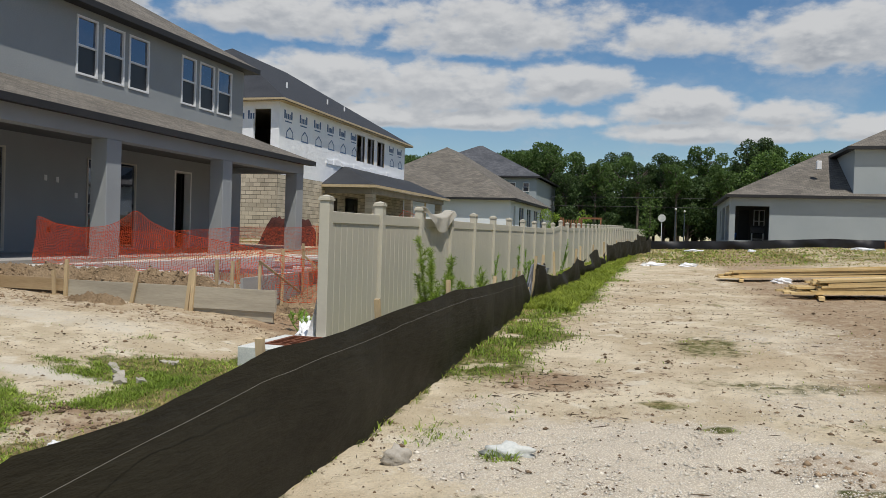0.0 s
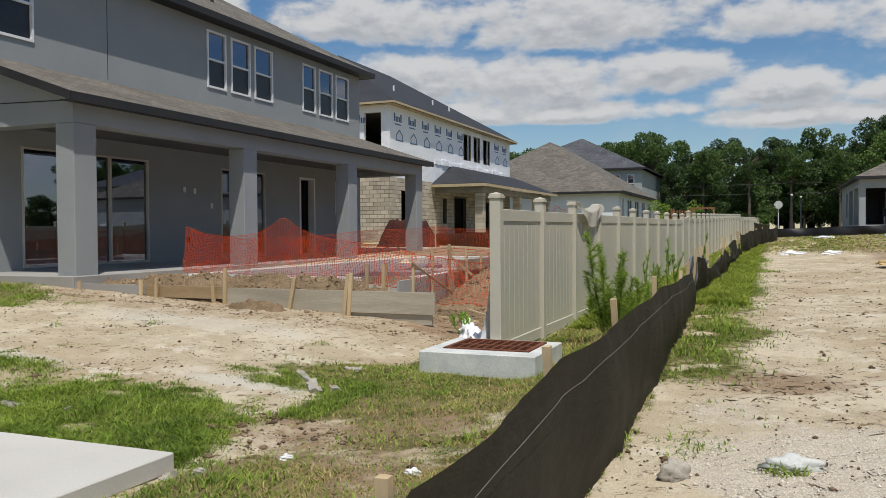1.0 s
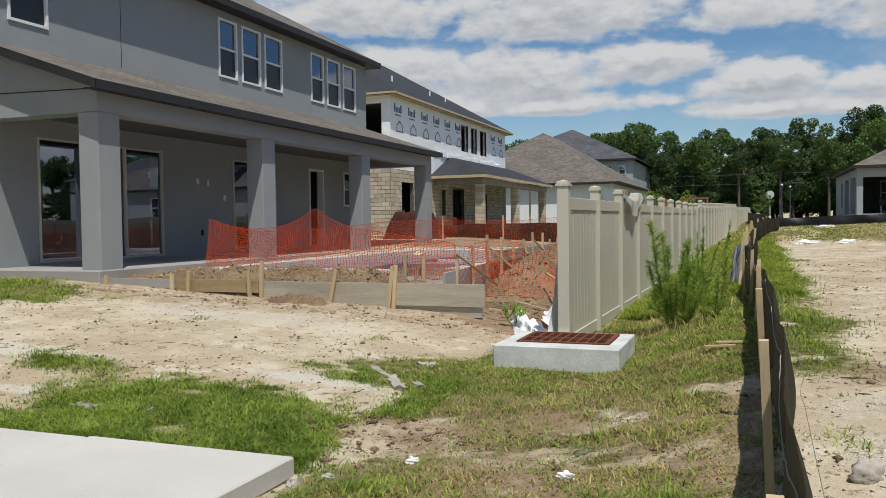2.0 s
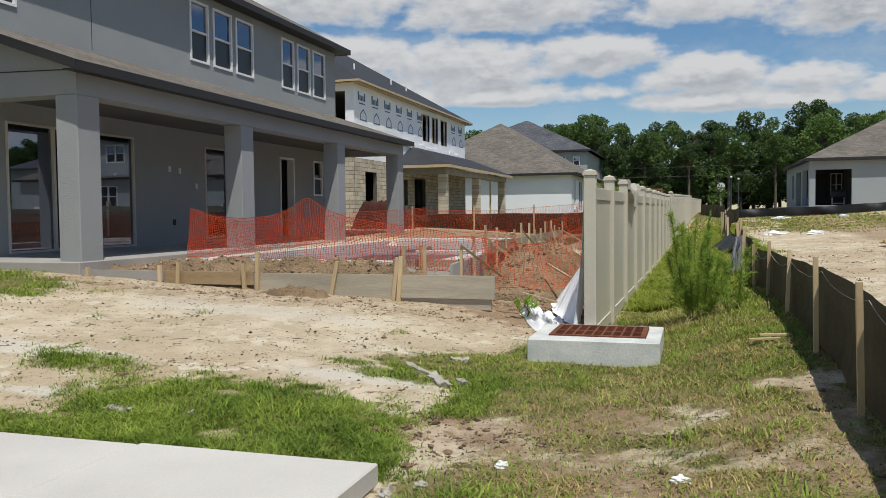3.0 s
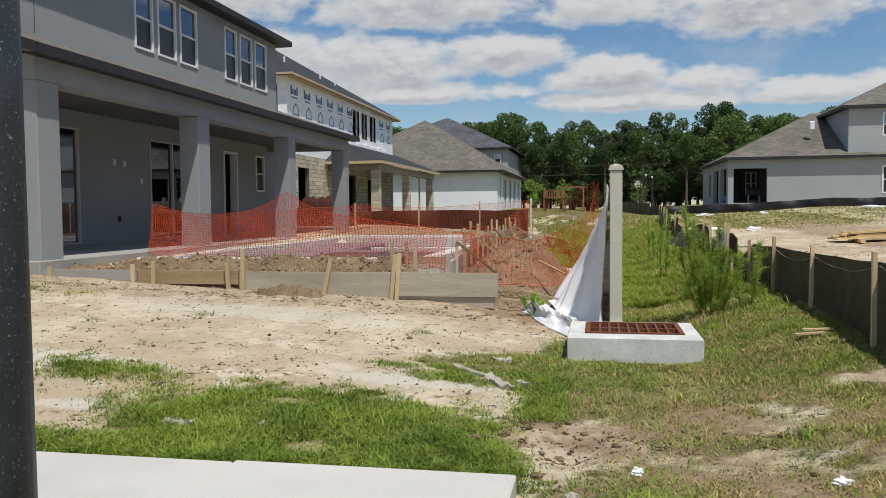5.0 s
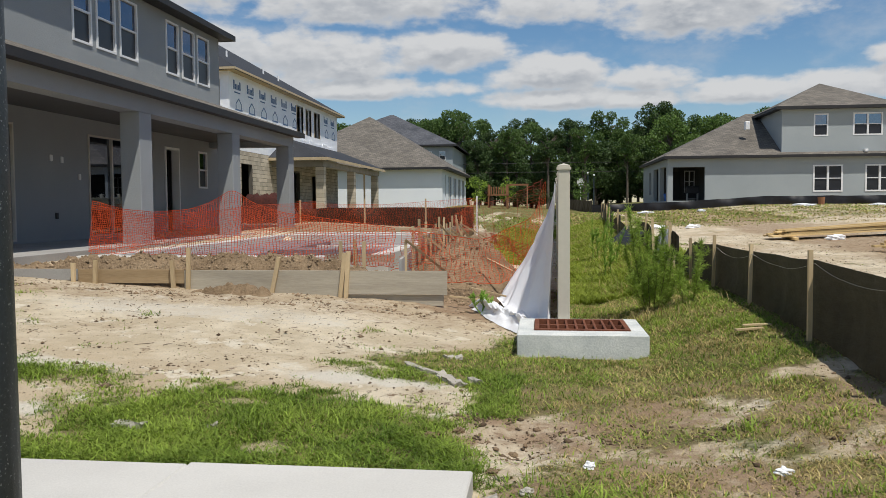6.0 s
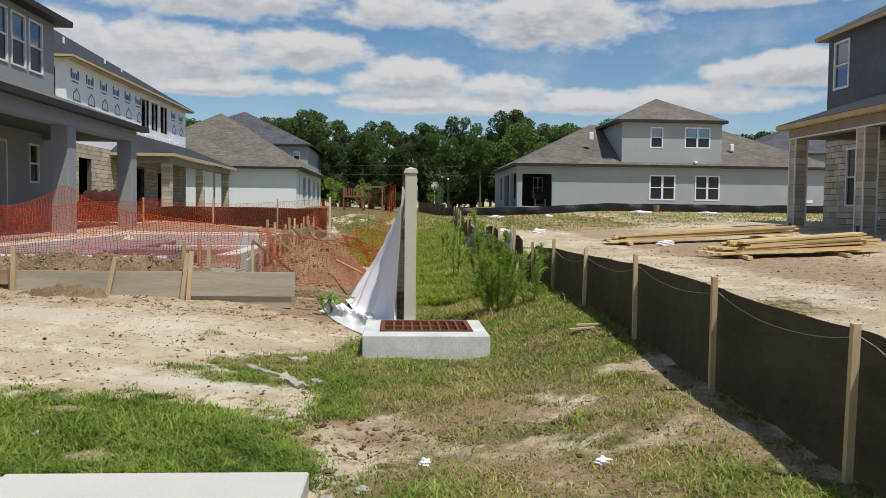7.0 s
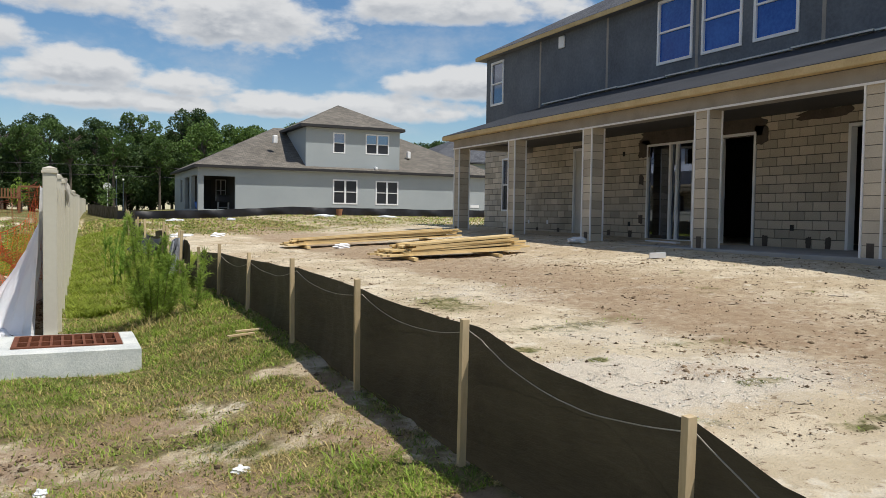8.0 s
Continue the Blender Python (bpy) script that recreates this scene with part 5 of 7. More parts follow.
def cloth(name, path, label, height, sag=0.05, ripple=0.04, seed=1, slump=None, ma=None, rise=None):
    """A strip of cloth hung along a path of stakes, sagging and rippling between them."""
    pts = [Vector((x, y, 0)) for x, y in path]
    us, place = [], []
    for i, (a, b) in enumerate(zip(pts, pts[1:])):
        n = max(int((b - a).length / 0.07), 4)
        for k in range(n + (i == len(pts) - 2)):
            place.append((a.lerp(b, k / n), k / n, i))
    rows = 11
    verts, faces = [], []
    d = 0.0
    for j, (p, s, i) in enumerate(place):
        if j:
            d += (p - place[j - 1][0]).length
        way = (pts[i + 1] - pts[i]).normalized()
        side = Vector((way.y, -way.x, 0))
        bow = math.sin(math.pi * s)
        g = gz(p.x, p.y) - 0.03
        top = (height(p.y) if rise is None else gz(p.x, p.y) + rise) + (0 if slump is None else slump(p.y)) - sag * bow * (0.6 + 0.4 * math.sin(i * 2.3 + seed)) + 0.003 * math.sin(5 * d + seed)
        for r in range(rows):
            v = r / (rows - 1)
            off = 0.003 * math.sin(26 * d + 9 * v * math.sin(2.1 * d) + seed) * bow + ripple * bow * math.sin(3.1 * d + 2.2 * v + seed) + 0.2 * ripple * math.sin(11 * d - 3 * v + seed) * (1.0 - 0.5 * v) + 0.09 * bow * math.sin(math.pi * v) * 0.6
            q = p + side * (off + 0.02) + Vector((0, 0, g + (top - g) * v))
            if v == 0:
                q += side * 0.03
            verts.append(q)
    for j in range(len(place) - 1):
        for r in range(rows - 1):
            a = j * rows + r
            faces.append((a, a + rows, a + rows + 1, a + 1))
    me = bpy.data.meshes.new(name)
    me.from_pydata(verts, [], faces)
    me.materials.append(ma or SILT)
    me.shade_smooth()
    return me, verts, rows


def silt_fence():
    f = thing("silt_fence", "sagging black silt fence on wooden stakes", "silt fence", (-1.9, 5, 0.2))
    me, verts, rows = cloth("cloth", STAKES, "", lambda y: float(silt_top(y)), 0.02, 0.02)
    part("cloth", me, None, f, "black woven cloth, sagging")
    cols = [verts[k:k + rows] for k in range(0, len(verts), rows)]
    west, east = [], []
    for k, c in enumerate(cols):
        y = c[-1].y
        i = max(j for j, s in enumerate(STAKES) if s[1] <= y + 1e-4 or j == 0)
        i = min(i, len(STAKES) - 2)
        s = min(max((y - STAKES[i][1]) / (STAKES[i + 1][1] - STAKES[i][1]), 0), 1)
        dip = 0.03 + 0.075 * 4 * s * (1 - s)
        near = cols[max(k - 3, 0):k + 4]
        west.append(Vector((min(p.x for q in near for p in q[5:]) - 0.008, y, c[-1].z - dip)))
        wide = cols[max(k - 9, 0):k + 10]
        east.append(Vector((max(p.x for q in wide for p in q[7:]) + 0.005, y, sum(q[-1].z for q in wide) / len(wide) - 0.09)))
    part("string", tube(bmesh.new(), west, [0.0028] * len(west), 4), STRING, f, "pale sagging string")
    part("string", tube(bmesh.new(), east, [0.0014] * len(east), 4), STRING_D, f, "pale stitched string")
    for i, (x, y) in enumerate(STAKES):
        g, t = gz(x, y), STAKE_TOPS[i]
        bm = bmesh.new()
        lean = (0.02, -0.03, -0.08, -0.1, -0.04, 0.08, 0.05, -0.03, 0.1)[i]
        beam(bm, (x - 0.03, y, g - 0.05), (x - 0.03 + lean * 0.4, y + lean, t), 0.037, 0.033, (0, 1, 0))
        part("stake", bm, PINE, f, "rough pine stake")
    # slumped northern lengths
    g = thing("silt_fence", "slumped black silt fence half fallen in the grass", "silt fence", (-1.9, 20, 0.4))
    p2 = [(-1.95, 12.6), (-1.98, 13.0), (-1.95, 13.6), (-1.9, 15.2), (-1.8, 17.5), (-1.9, 20.0), (-1.85, 23.0), (-1.8, 26.5)]
    me, _, _ = cloth("cloth", p2, "", lambda y: gz(-1.9, y) + 0.62, 0.12, 0.08, 4, lambda y: -0.16 * (1 + math.sin(y * 1.3)))
    part("cloth", me, None, g)
    p3 = [(-1.8, 27.0), (-1.6, 30.0), (-1.4, 34.0), (-1.2, 38.0), (-0.6, 42.0)]
    me, _, _ = cloth("cloth", p3, "", lambda y: gz(-1.6, y) + 0.7, 0.1, 0.08, 2)
    part("cloth", me, None, g)
    for x, y in p2[1:] + p3:
        bm = bmesh.new()
        zt = gz(x, y) + 0.75
        beam(bm, (x - 0.04, y, gz(x, y) - 0.05), (x - 0.04 + random.uniform(-0.06, 0.06), y + random.uniform(-0.08, 0.08), zt), 0.045, 0.04, (0, 1, 0))
        part("stake", bm, PINE, g)
    # long black barrier across the far yard
    k = thing("silt_fence", "low black silt fence running in front of the far house", "silt fence", (8, 47, 1.2))
    path = [(-1.0, 49.0), (2.0, 48.8), (5.5, 48.6), (9, 48.6), (12.5, 48.6), (16, 48.6), (19.5, 48.6), (23, 48.6), (27, 48.6), (31, 48.6)]
    me, _, _ = cloth("cloth", path, "", None, 0.05, 0.06, 3, ma=PLASTIC_B, rise=0.5)
    part("cloth", me, None, k)
    path = [(-1.0, 49.0), (-1.6, 55.0), (-1.9, 62.0), (-2.1, 70.0)]
    me, _, _ = cloth("cloth", path, "", lambda y: gz(-1.5, y) + 0.75, 0.06, 0.06, 3)
    part("cloth", me, None, k)


silt_fence()

# ---- storm inlet ----


def storm_inlet():
    t = thing("storm_inlet", "square concrete storm inlet with a rusted iron grate", "storm drain", (-3.64, 8.0, 0.0))
    X0, X1, Y0, Y1, Z = -4.26, -3.03, 7.46, 8.56, 0.27
    a0, a1, b0, b1 = -4.1, -3.17, 7.72, 8.46
    bm = boxes((X0, X1, Y0, b0, -0.15, Z), (X0, X1, b1, Y1, -0.15, Z), (X0, a0, b0, b1, -0.15, Z), (a1, X1, b0, b1, -0.15, Z), bevel=0.008)
    part("concrete_frame", bm, INLET, t, "pale stained concrete frame")
    part("pit_floor", boxes((a0, a1, b0, b1, -0.2, -0.14)), TRIM_DARK, t)
    gr = bmesh.new()
    box(gr, a0 + 0.004, a1 - 0.004, b0 + 0.004, b0 + 0.05, Z - 0.05, Z + 0.012)
    box(gr, a0 + 0.004, a1 - 0.004, b1 - 0.05, b1 - 0.004, Z - 0.05, Z + 0.012)
    box(gr, a0 + 0.004, a0 + 0.05, b0 + 0.05, b1 - 0.05, Z - 0.05, Z + 0.012)
    box(gr, a1 - 0.05, a1 - 0.004, b0 + 0.05, b1 - 0.05, Z - 0.05, Z + 0.012)
    g = part("grate", gr, RUST, t, "rusted cast-iron grate")
    nb = 9
    for i in range(1, nb):
        x = a0 + 0.05 + (a1 - a0 - 0.1) * i / nb
        part("grate_bar", boxes((x - 0.011, x + 0.011, b0 + 0.05, b1 - 0.05, Z - 0.05, Z + 0.008)), RUST, g)
    for f in (0.5,):
        y = b0 + 0.05 + (b1 - b0 - 0.1) * f
        part("grate_bar", boxes((a0 + 0.05, a1 - 0.05, y - 0.016, y + 0.016, Z - 0.05, Z + 0.005)), RUST, g)


storm_inlet()

# ---- footpath slab and post ----


def footpath():
    p = thing("footpath_slab", "clean pale concrete footpath ending at the grass", "pavement", (-7, 3.2, 0.05), kind="structure")
    for x0, x1 in ((-4.38 - 1.53 * (k + 1), -4.38 - 1.53 * k) for k in range(6)):
        part("slab", boxes((x0 + 0.0015, x1 - 0.0015, 2.42, 3.93 - 0.018 * (-4.38 - x1), 0.0, 0.12), bevel=0.008), CONCRETE, p)
    c = thing("post", "dark speckled steel lamp post beside the footpath", "post", (-4.935, 1.0, 0.0))
    part("shaft", tube(bmesh.new(), [(-4.935, 1.0, 0.02), (-4.935, 1.0, 3.6)], [0.078, 0.07], 24), STEEL_POST, c, smooth=True)
    part("base_collar", tube(bmesh.new(), [(-4.935, 1.0, 0.0), (-4.935, 1.0, 0.05), (-4.935, 1.0, 0.12)], [0.15, 0.15, 0.09], 24), STEEL_POST, c)


footpath()

# ---- trees ----


def leaf_cloud(name, centres, count, size, ma, seed, squash=1.0):
    """Many small bent leaves scattered in clumps round centres (x, y, z, radius)."""
    rng = np.random.RandomState(seed)
    c = np.array(centres, float)
    weight = c[:, 3] ** 2
    pick = rng.choice(len(c), count, p=weight / weight.sum())
    way = rng.normal(size=(count, 3))
    way /= np.linalg.norm(way, axis=1)[:, None]
    r = c[pick, 3] * rng.uniform(0.35, 1.0, count) ** 0.45
    pos = c[pick, :3] + way * r[:, None] * np.array([1, 1, squash])
    a = rng.normal(size=(count, 3))
    a /= np.linalg.norm(a, axis=1)[:, None]
    b = np.cross(a, rng.normal(size=(count, 3)))
    b /= np.linalg.norm(b, axis=1)[:, None] + 1e-9
    s = (size * rng.uniform(0.5, 1.3, count))[:, None]
    quad = np.stack([pos - a * s, pos - b * s * 0.5, pos + a * s, pos + b * s * 0.5], 1).reshape(-1, 3)
    me = bpy.data.meshes.new(name)
    me.vertices.add(count * 4)
    me.vertices.foreach_set("co", quad.astype(np.float32).ravel())
    me.loops.add(count * 4)
    me.loops.foreach_set("vertex_index", np.arange(count * 4, dtype=np.int32))
    me.polygons.add(count)
    me.polygons.foreach_set("loop_start", np.arange(0, count * 4, 4, dtype=np.int32))
    me.update(calc_edges=True)
    me.materials.append(ma)
    return me


def tree(kind, seed, height, spread, ma, leaves=2600, size=0.34):
    rng = random.Random(seed)
    t = thing("tree", {"oak": "broad dark-green oak at the wood's edge", "pine": "tall bare-trunked pine with a high crown", "scrub": "dense dark understorey tree"}[kind], "tree", (0, 0, 0), group="trees along the wood's edge")
    bm = bmesh.new()
    lean = rng.uniform(-0.5, 0.5)
    tube(bm, [(0, 0, -0.3), (lean * 0.3, 0, height * 0.4), (lean, 0.1, height * 0.86)], [0.24, 0.18, 0.05], 7)
    tips = []
    low = {"oak": 0.2, "pine": 0.58, "scrub": 0.05}[kind]
    for i in range(24 if kind != "scrub" else 16):
        f = rng.uniform(low, 0.95)
        a = rng.uniform(0, math.tau)
        reach = spread * (1.05 - abs(f - low - 0.25) * 0.9) * rng.uniform(0.4, 1.0)
        z0, z1 = height * f * 0.85, height * f + rng.uniform(-0.3, 0.8)
        tip = (lean + math.cos(a) * reach, math.sin(a) * reach, z1)
        tube(bm, [(lean * f, 0, z0), tuple((np.array((lean * f, 0, z0)) + np.array(tip)) / 2 + np.array((0, 0, 0.3))), tip], [0.09, 0.06, 0.02], 5)
        tips.append((*tip, rng.uniform(0.7, 1.5) * spread / 3.4))
    tips.append((lean, 0.1, height * 0.93, spread * 0.4))
    part("trunk", bm, BARK, t)
    part("crown", leaf_cloud("crown", tips, leaves, size, ma, seed, 0.8), None, t)
    return t


def wood():
    rng = random.Random(5)
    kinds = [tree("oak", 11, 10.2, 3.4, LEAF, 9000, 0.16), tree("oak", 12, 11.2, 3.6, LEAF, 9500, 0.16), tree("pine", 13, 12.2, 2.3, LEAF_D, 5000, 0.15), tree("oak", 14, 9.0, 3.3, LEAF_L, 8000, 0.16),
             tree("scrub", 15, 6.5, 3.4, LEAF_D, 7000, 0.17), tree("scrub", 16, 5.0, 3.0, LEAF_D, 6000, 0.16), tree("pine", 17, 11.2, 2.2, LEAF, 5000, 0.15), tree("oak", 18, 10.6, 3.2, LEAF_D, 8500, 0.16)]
    spots = []
    x = -78.0
    while x < 92:
        spots.append((x, 112 + rng.uniform(-5, 4), rng.choice((0, 1, 3, 7, 0, 1, 2, 6)), rng.uniform(0.82, 1.12)))
        x += rng.uniform(1.8, 3.2)
    x = -78.0
    while x < 92:
        spots.append((x, 104 + rng.uniform(-3, 3), rng.choice((4, 5, 4, 3)), rng.uniform(0.8, 1.2)))
        spots.append((x + 1.5, 117 + rng.uniform(-3, 3), rng.choice((4, 5)), rng.uniform(1.0, 1.4)))
        x += rng.uniform(2.6, 4.2)
    x = -80.0
    while x < 95:
        spots.append((x, 122 + rng.uniform(-4, 4), rng.choice((1, 7, 2, 0, 4)), rng.uniform(0.9, 1.12)))
        x += rng.uniform(2.2, 3.4)
    for k in range(16):
        spots.append((-34 + 5.2 * k + rng.uniform(-1.5, 1.5), 100 + rng.uniform(-1.0, 1.0), rng.choice((2, 6)), rng.uniform(0.62, 0.85)))
    spots += [(-17.5, 102.0, 1, 0.95), (-14.5, 104, 6, 1.08), (24.0, 106, 0, 1.12), (27, 108, 1, 1.05)]
    used = set()
    for x, y, k, s in spots:
        m = Matrix.Translation((x, y, gz(x, y))) @ Matrix.Rotation(rng.uniform(0, math.tau), 4, "Z") @ Matrix.Diagonal((s, s, s, 1))
        if k not in used:
            used.add(k)
            kinds[k].matrix_basis = m
        else:
            place_copy(kinds[k], m)
    for k, o in enumerate(kinds):
        if k not in used:
            o.location = (-60 + 5 * k, 126, gz(-60, 126))


def place_copy(ob, m):
    """A copy at a pose that has its own size."""
    c = copy_thing(ob, m)
    c.matrix_basis = m
    return c


wood()
# ---- pool works beside the grey house ----


def heap(name, label, category, cx, cy, rx, ry, top, ma, rough=0.12, seed=1.0, n=44, crown=0.05):
    """A soft uneven mound of earth sitting on the ground."""
    bm = bmesh.new()
    grid = []
    for i in range(n + 1):
        row = []
        for j in range(n + 1):
            x, y = cx + (i / n * 2 - 1) * rx, cy + (j / n * 2 - 1) * ry
            row.append(bm.verts.new((x, y, heap_z(x, y, cx, cy, rx, ry, top, rough, seed, crown))))
        grid.append(row)
    for i in range(n):
        for j in range(n):
            bm.faces.new((grid[i][j], grid[i + 1][j], grid[i + 1][j + 1], grid[i][j + 1]))
    return solo(name, bm, ma, label, category, smooth=True)


def pool_works():
    heap("dirt_mound", "brown clods of dirt thrown up behind the form boards", "dirt", -8.9, 11.1, 4.1, 0.95, 0.8, DIRT, 0.16, 2.0, 120, 0.3)
    heap("dirt_mound", "reddish mound of dug earth beside the pool forms", "dirt", -5.3, 14.0, 1.2, 3.6, 0.96, DIRT, 0.12, 5.0, 100)
    heap("dirt_mound", "small pile of yellow-brown dirt against the form boards", "dirt", -8.05, 9.95, 0.72, 0.3, gz(-8.05, 9.95) + 0.16, DIRT, 0.13, 9.0, 80, 0.25)
    heap("dirt_mound", "low reddish spoil in front of the pool deck", "dirt", -5.7, 18.0, 0.9, 2.6, 0.8, DIRT, 0.12, 7.0)
    heap("tarp_mound", "dark red heap of material under netting", "heap", -14.0, 28.6, 1.35, 1.2, 1.95, PILE_COVER, 0.2, 3.0, 44, 0.5)
    p = thing("pool_shell", "raw pinkish pool shell with a pale concrete rim", "swimming pool", (-9, 17, 0.4))
    Z = 0.70
    for s in ((-11.75, -6.45, 12.45, 12.65), (-11.75, -6.45, 22.6, 22.8), (-11.55, -11.35, 12.65, 22.6), (-6.85, -6.6, 12.65, 22.6)):
        part("rim", boxes((*s, 0.3, Z), bevel=0.02), CONCRETE, p, "pale concrete rim")
    part("pool_floor", boxes((-11.35, -6.85, 12.65, 22.6, 0.3, 0.43)), POOL_IN, p, "pinkish-grey gunite")
    part("step_wall", boxes((-9.4, -6.85, 16.2, 16.7, 0.42, 0.62), bevel=0.02), POOL_IN, p)
    part("bench", boxes((-11.35, -9.9, 13.6, 22.0, 0.42, 0.55), bevel=0.03), POOL_IN, p)
    for y, x0, x1 in ((14.6, -9.9, -7.0), (18.2, -11.3, -8.0), (20.2, -9.8, -6.9)):
        part("rib", boxes((x0, x1, y, y + 0.16, 0.42, 0.5), bevel=0.01), CONCRETE, p, "pale cement rib")
    d = thing("pool_deck", "unpoured deck bed of reddish dirt with a pale edge", "deck", (-9, 25, 0.4))
    part("deck_slab", boxes((-11.9, -6.3, 23.2, 27.4, 0.35, 0.72), bevel=0.02), DIRT, d, "trampled reddish dirt fill")
    part("deck_edge", boxes((-11.9, -6.3, 23.0, 23.2, 0.35, 0.735), bevel=0.02), CONCRETE, d)
    f = thing("form_boards", "weathered timber form boards round the pool deck", "formwork", (-8.6, 10.3, 0.3))

    def board(a, b, z0, z1, ma=OLD_BOARD, t=0.04):
        bm = bmesh.new()
        a, b = Vector((*a, 0)), Vector((*b, 0))
        beam(bm, a + Vector((0, 0, (z0 + z1) / 2)), b + Vector((0, 0, (z0 + z1) / 2)), t, z1 - z0)
        part("board", bm, ma, f)

    board((-11.95, 10.36), (-10.42, 10.33), 0.5, 0.65, SLAB)
    board((-10.4, 10.33), (-8.86, 10.31), 0.46, 0.65, PINE_OLD)
    board((-8.84, 10.29), (-6.68, 10.29), 0.26, 0.64)
    board((-6.66, 10.27), (-5.25, 10.27), 0.33, 0.64)
    board((-7.3, 10.3), (-5.3, 10.3), 0.18, 0.32)
    board((-5.9, 10.45), (-6.15, 13.2), 0.3, 0.78, SLAB)
    board((-6.15, 13.2), (-6.35, 22.5), 0.4, 0.82)
    board((-6.05, 13.2), (-6.25, 22.5), 0.84, 0.98)
    board((-6.3, 12.2), (-7.4, 12.2), 0.62, 0.74)

    def stake(x, y, z0, z1, lean=(0, 0), w=0.05):
        bm = bmesh.new()
        beam(bm, (x, y, z0), (x + lean[0], y + lean[1], z1), w, 0.035, (0, 1, 0))
        part("stake", bm, PINE, f, "pine stake")

    for x, z1, lean in ((-11.75, 0.7, 0), (-10.43, 0.74, 0.0), (-10.12, 0.78, 0.02), (-8.98, 0.78, -0.02), (-8.78, 0.95, 0.02), (-7.62, 0.82, 0.12), (-6.68, 0.88, 0.08), (-6.6, 0.9, 0.05)):
        stake(x, 10.24, gz(x, 10.2) - 0.08, z1, (lean, 0), 0.055)
    for k in range(15):
        y = 11.0 + k * 0.85
        x = -6.0 - 0.03 * (y - 11)
        stake(x + 0.08, y, 0.25, 1.0 + 0.28 * abs(math.sin(k * 2.4)), (0.03 * math.sin(k * 3.1), 0.04 * math.cos(k * 1.7)), 0.038)
        if k % 3 != 1:
            bm = bmesh.new()
            beam(bm, (x + 0.6 + 0.25 * math.sin(k), y + 0.35 * math.cos(k * 2.0), 0.55), (x + 0.08, y, 1.02 + 0.1 * math.sin(k * 1.3)), 0.034, 0.018, (0, 1, 0))
            part("brace", bm, PINE_OLD, f, "raking pine brace")
    for x, y in ((-6.6, 11.4), (-7.0, 11.6), (-6.9, 12.1)):
        stake(x, y, 0.4, 0.98)
    bm = bmesh.new()
    beam(bm, (-6.16, 26.8, 0.4), (-6.16, 26.82, 1.82), 0.055, 0.04, (0, 1, 0))
    part("stake", bm, WHITE_PAINT, f, "white-painted stake")
    for x, y in ((-8.0, 27.6), (-10.2, 27.8), (-12.6, 28.0)):
        stake(x, y, 0.6, 1.75)
    for a, b in (((-5.23, 10.38, 0.3), (-4.65, 10.42, 0.24)), ((-5.0, 10.9, 0.36), (-4.5, 10.75, 0.26)), ((-4.86, 12.2, 0.68), (-4.44, 11.6, 0.53))):
        bm = bmesh.new()
        beam(bm, a, b, 0.034, 0.02)
        solo("scrap_board", bm, PINE, "loose pine scrap lying on the dirt", "board", group="scrap boards by the pool")


pool_works()


def net(name, label, path, cell=0.048, row=0.036, seed=0.0, bulge=0.05, thin=1.0):
    """Plastic safety net as real strands. path: x, y, bottom, top at each hold."""
    P = np.array(path, float)
    seg = np.hypot(np.diff(P[:, 0]), np.diff(P[:, 1]))
    t = np.concatenate([[0], np.cumsum(seg)])
    n = int(t[-1] / cell) + 1
    s = np.linspace(0, t[-1], n)
    x, y, z0, z1 = (np.interp(s, t, P[:, k]) for k in range(4))
    k = np.ones(5) / 5
    z1 = np.convolve(np.pad(z1, 2, "edge"), k, "valid")
    m = max(int((z1 - z0).max() / row), 4)
    ux, uy = np.gradient(x), np.gradient(y)
    ln = np.hypot(ux, uy) + 1e-9
    nx, ny = uy / ln, -ux / ln
    V = np.zeros((n, m + 1, 3))
    for j in range(m + 1):
        v = j / m
        off = bulge * (np.sin(2.3 * s + 3 * v + seed) * (1 - 0.5 * v) + 0.4 * np.sin(6.1 * s - 4 * v + seed))
        zz = z0 + (z1 - z0) * v - 0.03 * np.sin(np.pi * v) * np.sin(1.3 * s + seed)
        slack = 0.18 * cell * np.sin(3.7 * s + 2.1 * np.sin(5 * v + seed) + 9 * v) + 0.2 * cell * np.sin(11.0 * s - 13 * v + seed)
        zz = zz + 0.26 * row * (1 - v ** 4) * (np.sin(8.3 * s + 7 * v) + 0.7 * np.sin(21.0 * s - 11 * v + seed))
        V[:, j] = np.stack([x + nx * off + ux / ln * slack, y + ny * off + uy / ln * slack, zz], -1)
    up = np.array([0, 0, 1.0])
    body, cords = ([], []), {0: ([], []), m: ([], [])}

    def strip(into, a, b, side):
        verts, faces = into
        k = len(verts)
        verts.extend([a - side, b - side, b + side, a + side])
        faces.append((k, k + 1, k + 2, k + 3))

    for j in range(m + 1):
        h = 0.005 if j in (0, m) else 0.0024 * thin
        for i in range(n - 1):
            strip(cords.get(j, body), V[i, j], V[i + 1, j], up * h)
    for i in range(n):
        w = np.array([ux[i] / ln[i], uy[i] / ln[i], 0]) * 0.0042 * thin
        for j in range(m):
            strip(body, V[i, j], V[i, j + 1], w)
    t = thing(name, label, "safety net", tuple(V[0, 0]))
    for piece, (verts, faces) in (("netting", body), ("cord", cords[m]), ("cord", cords[0])):
        me = bpy.data.meshes.new(piece)
        me.from_pydata(verts, [], faces)
        me.materials.append(NET)
        part(piece, me, None, t)
    return t


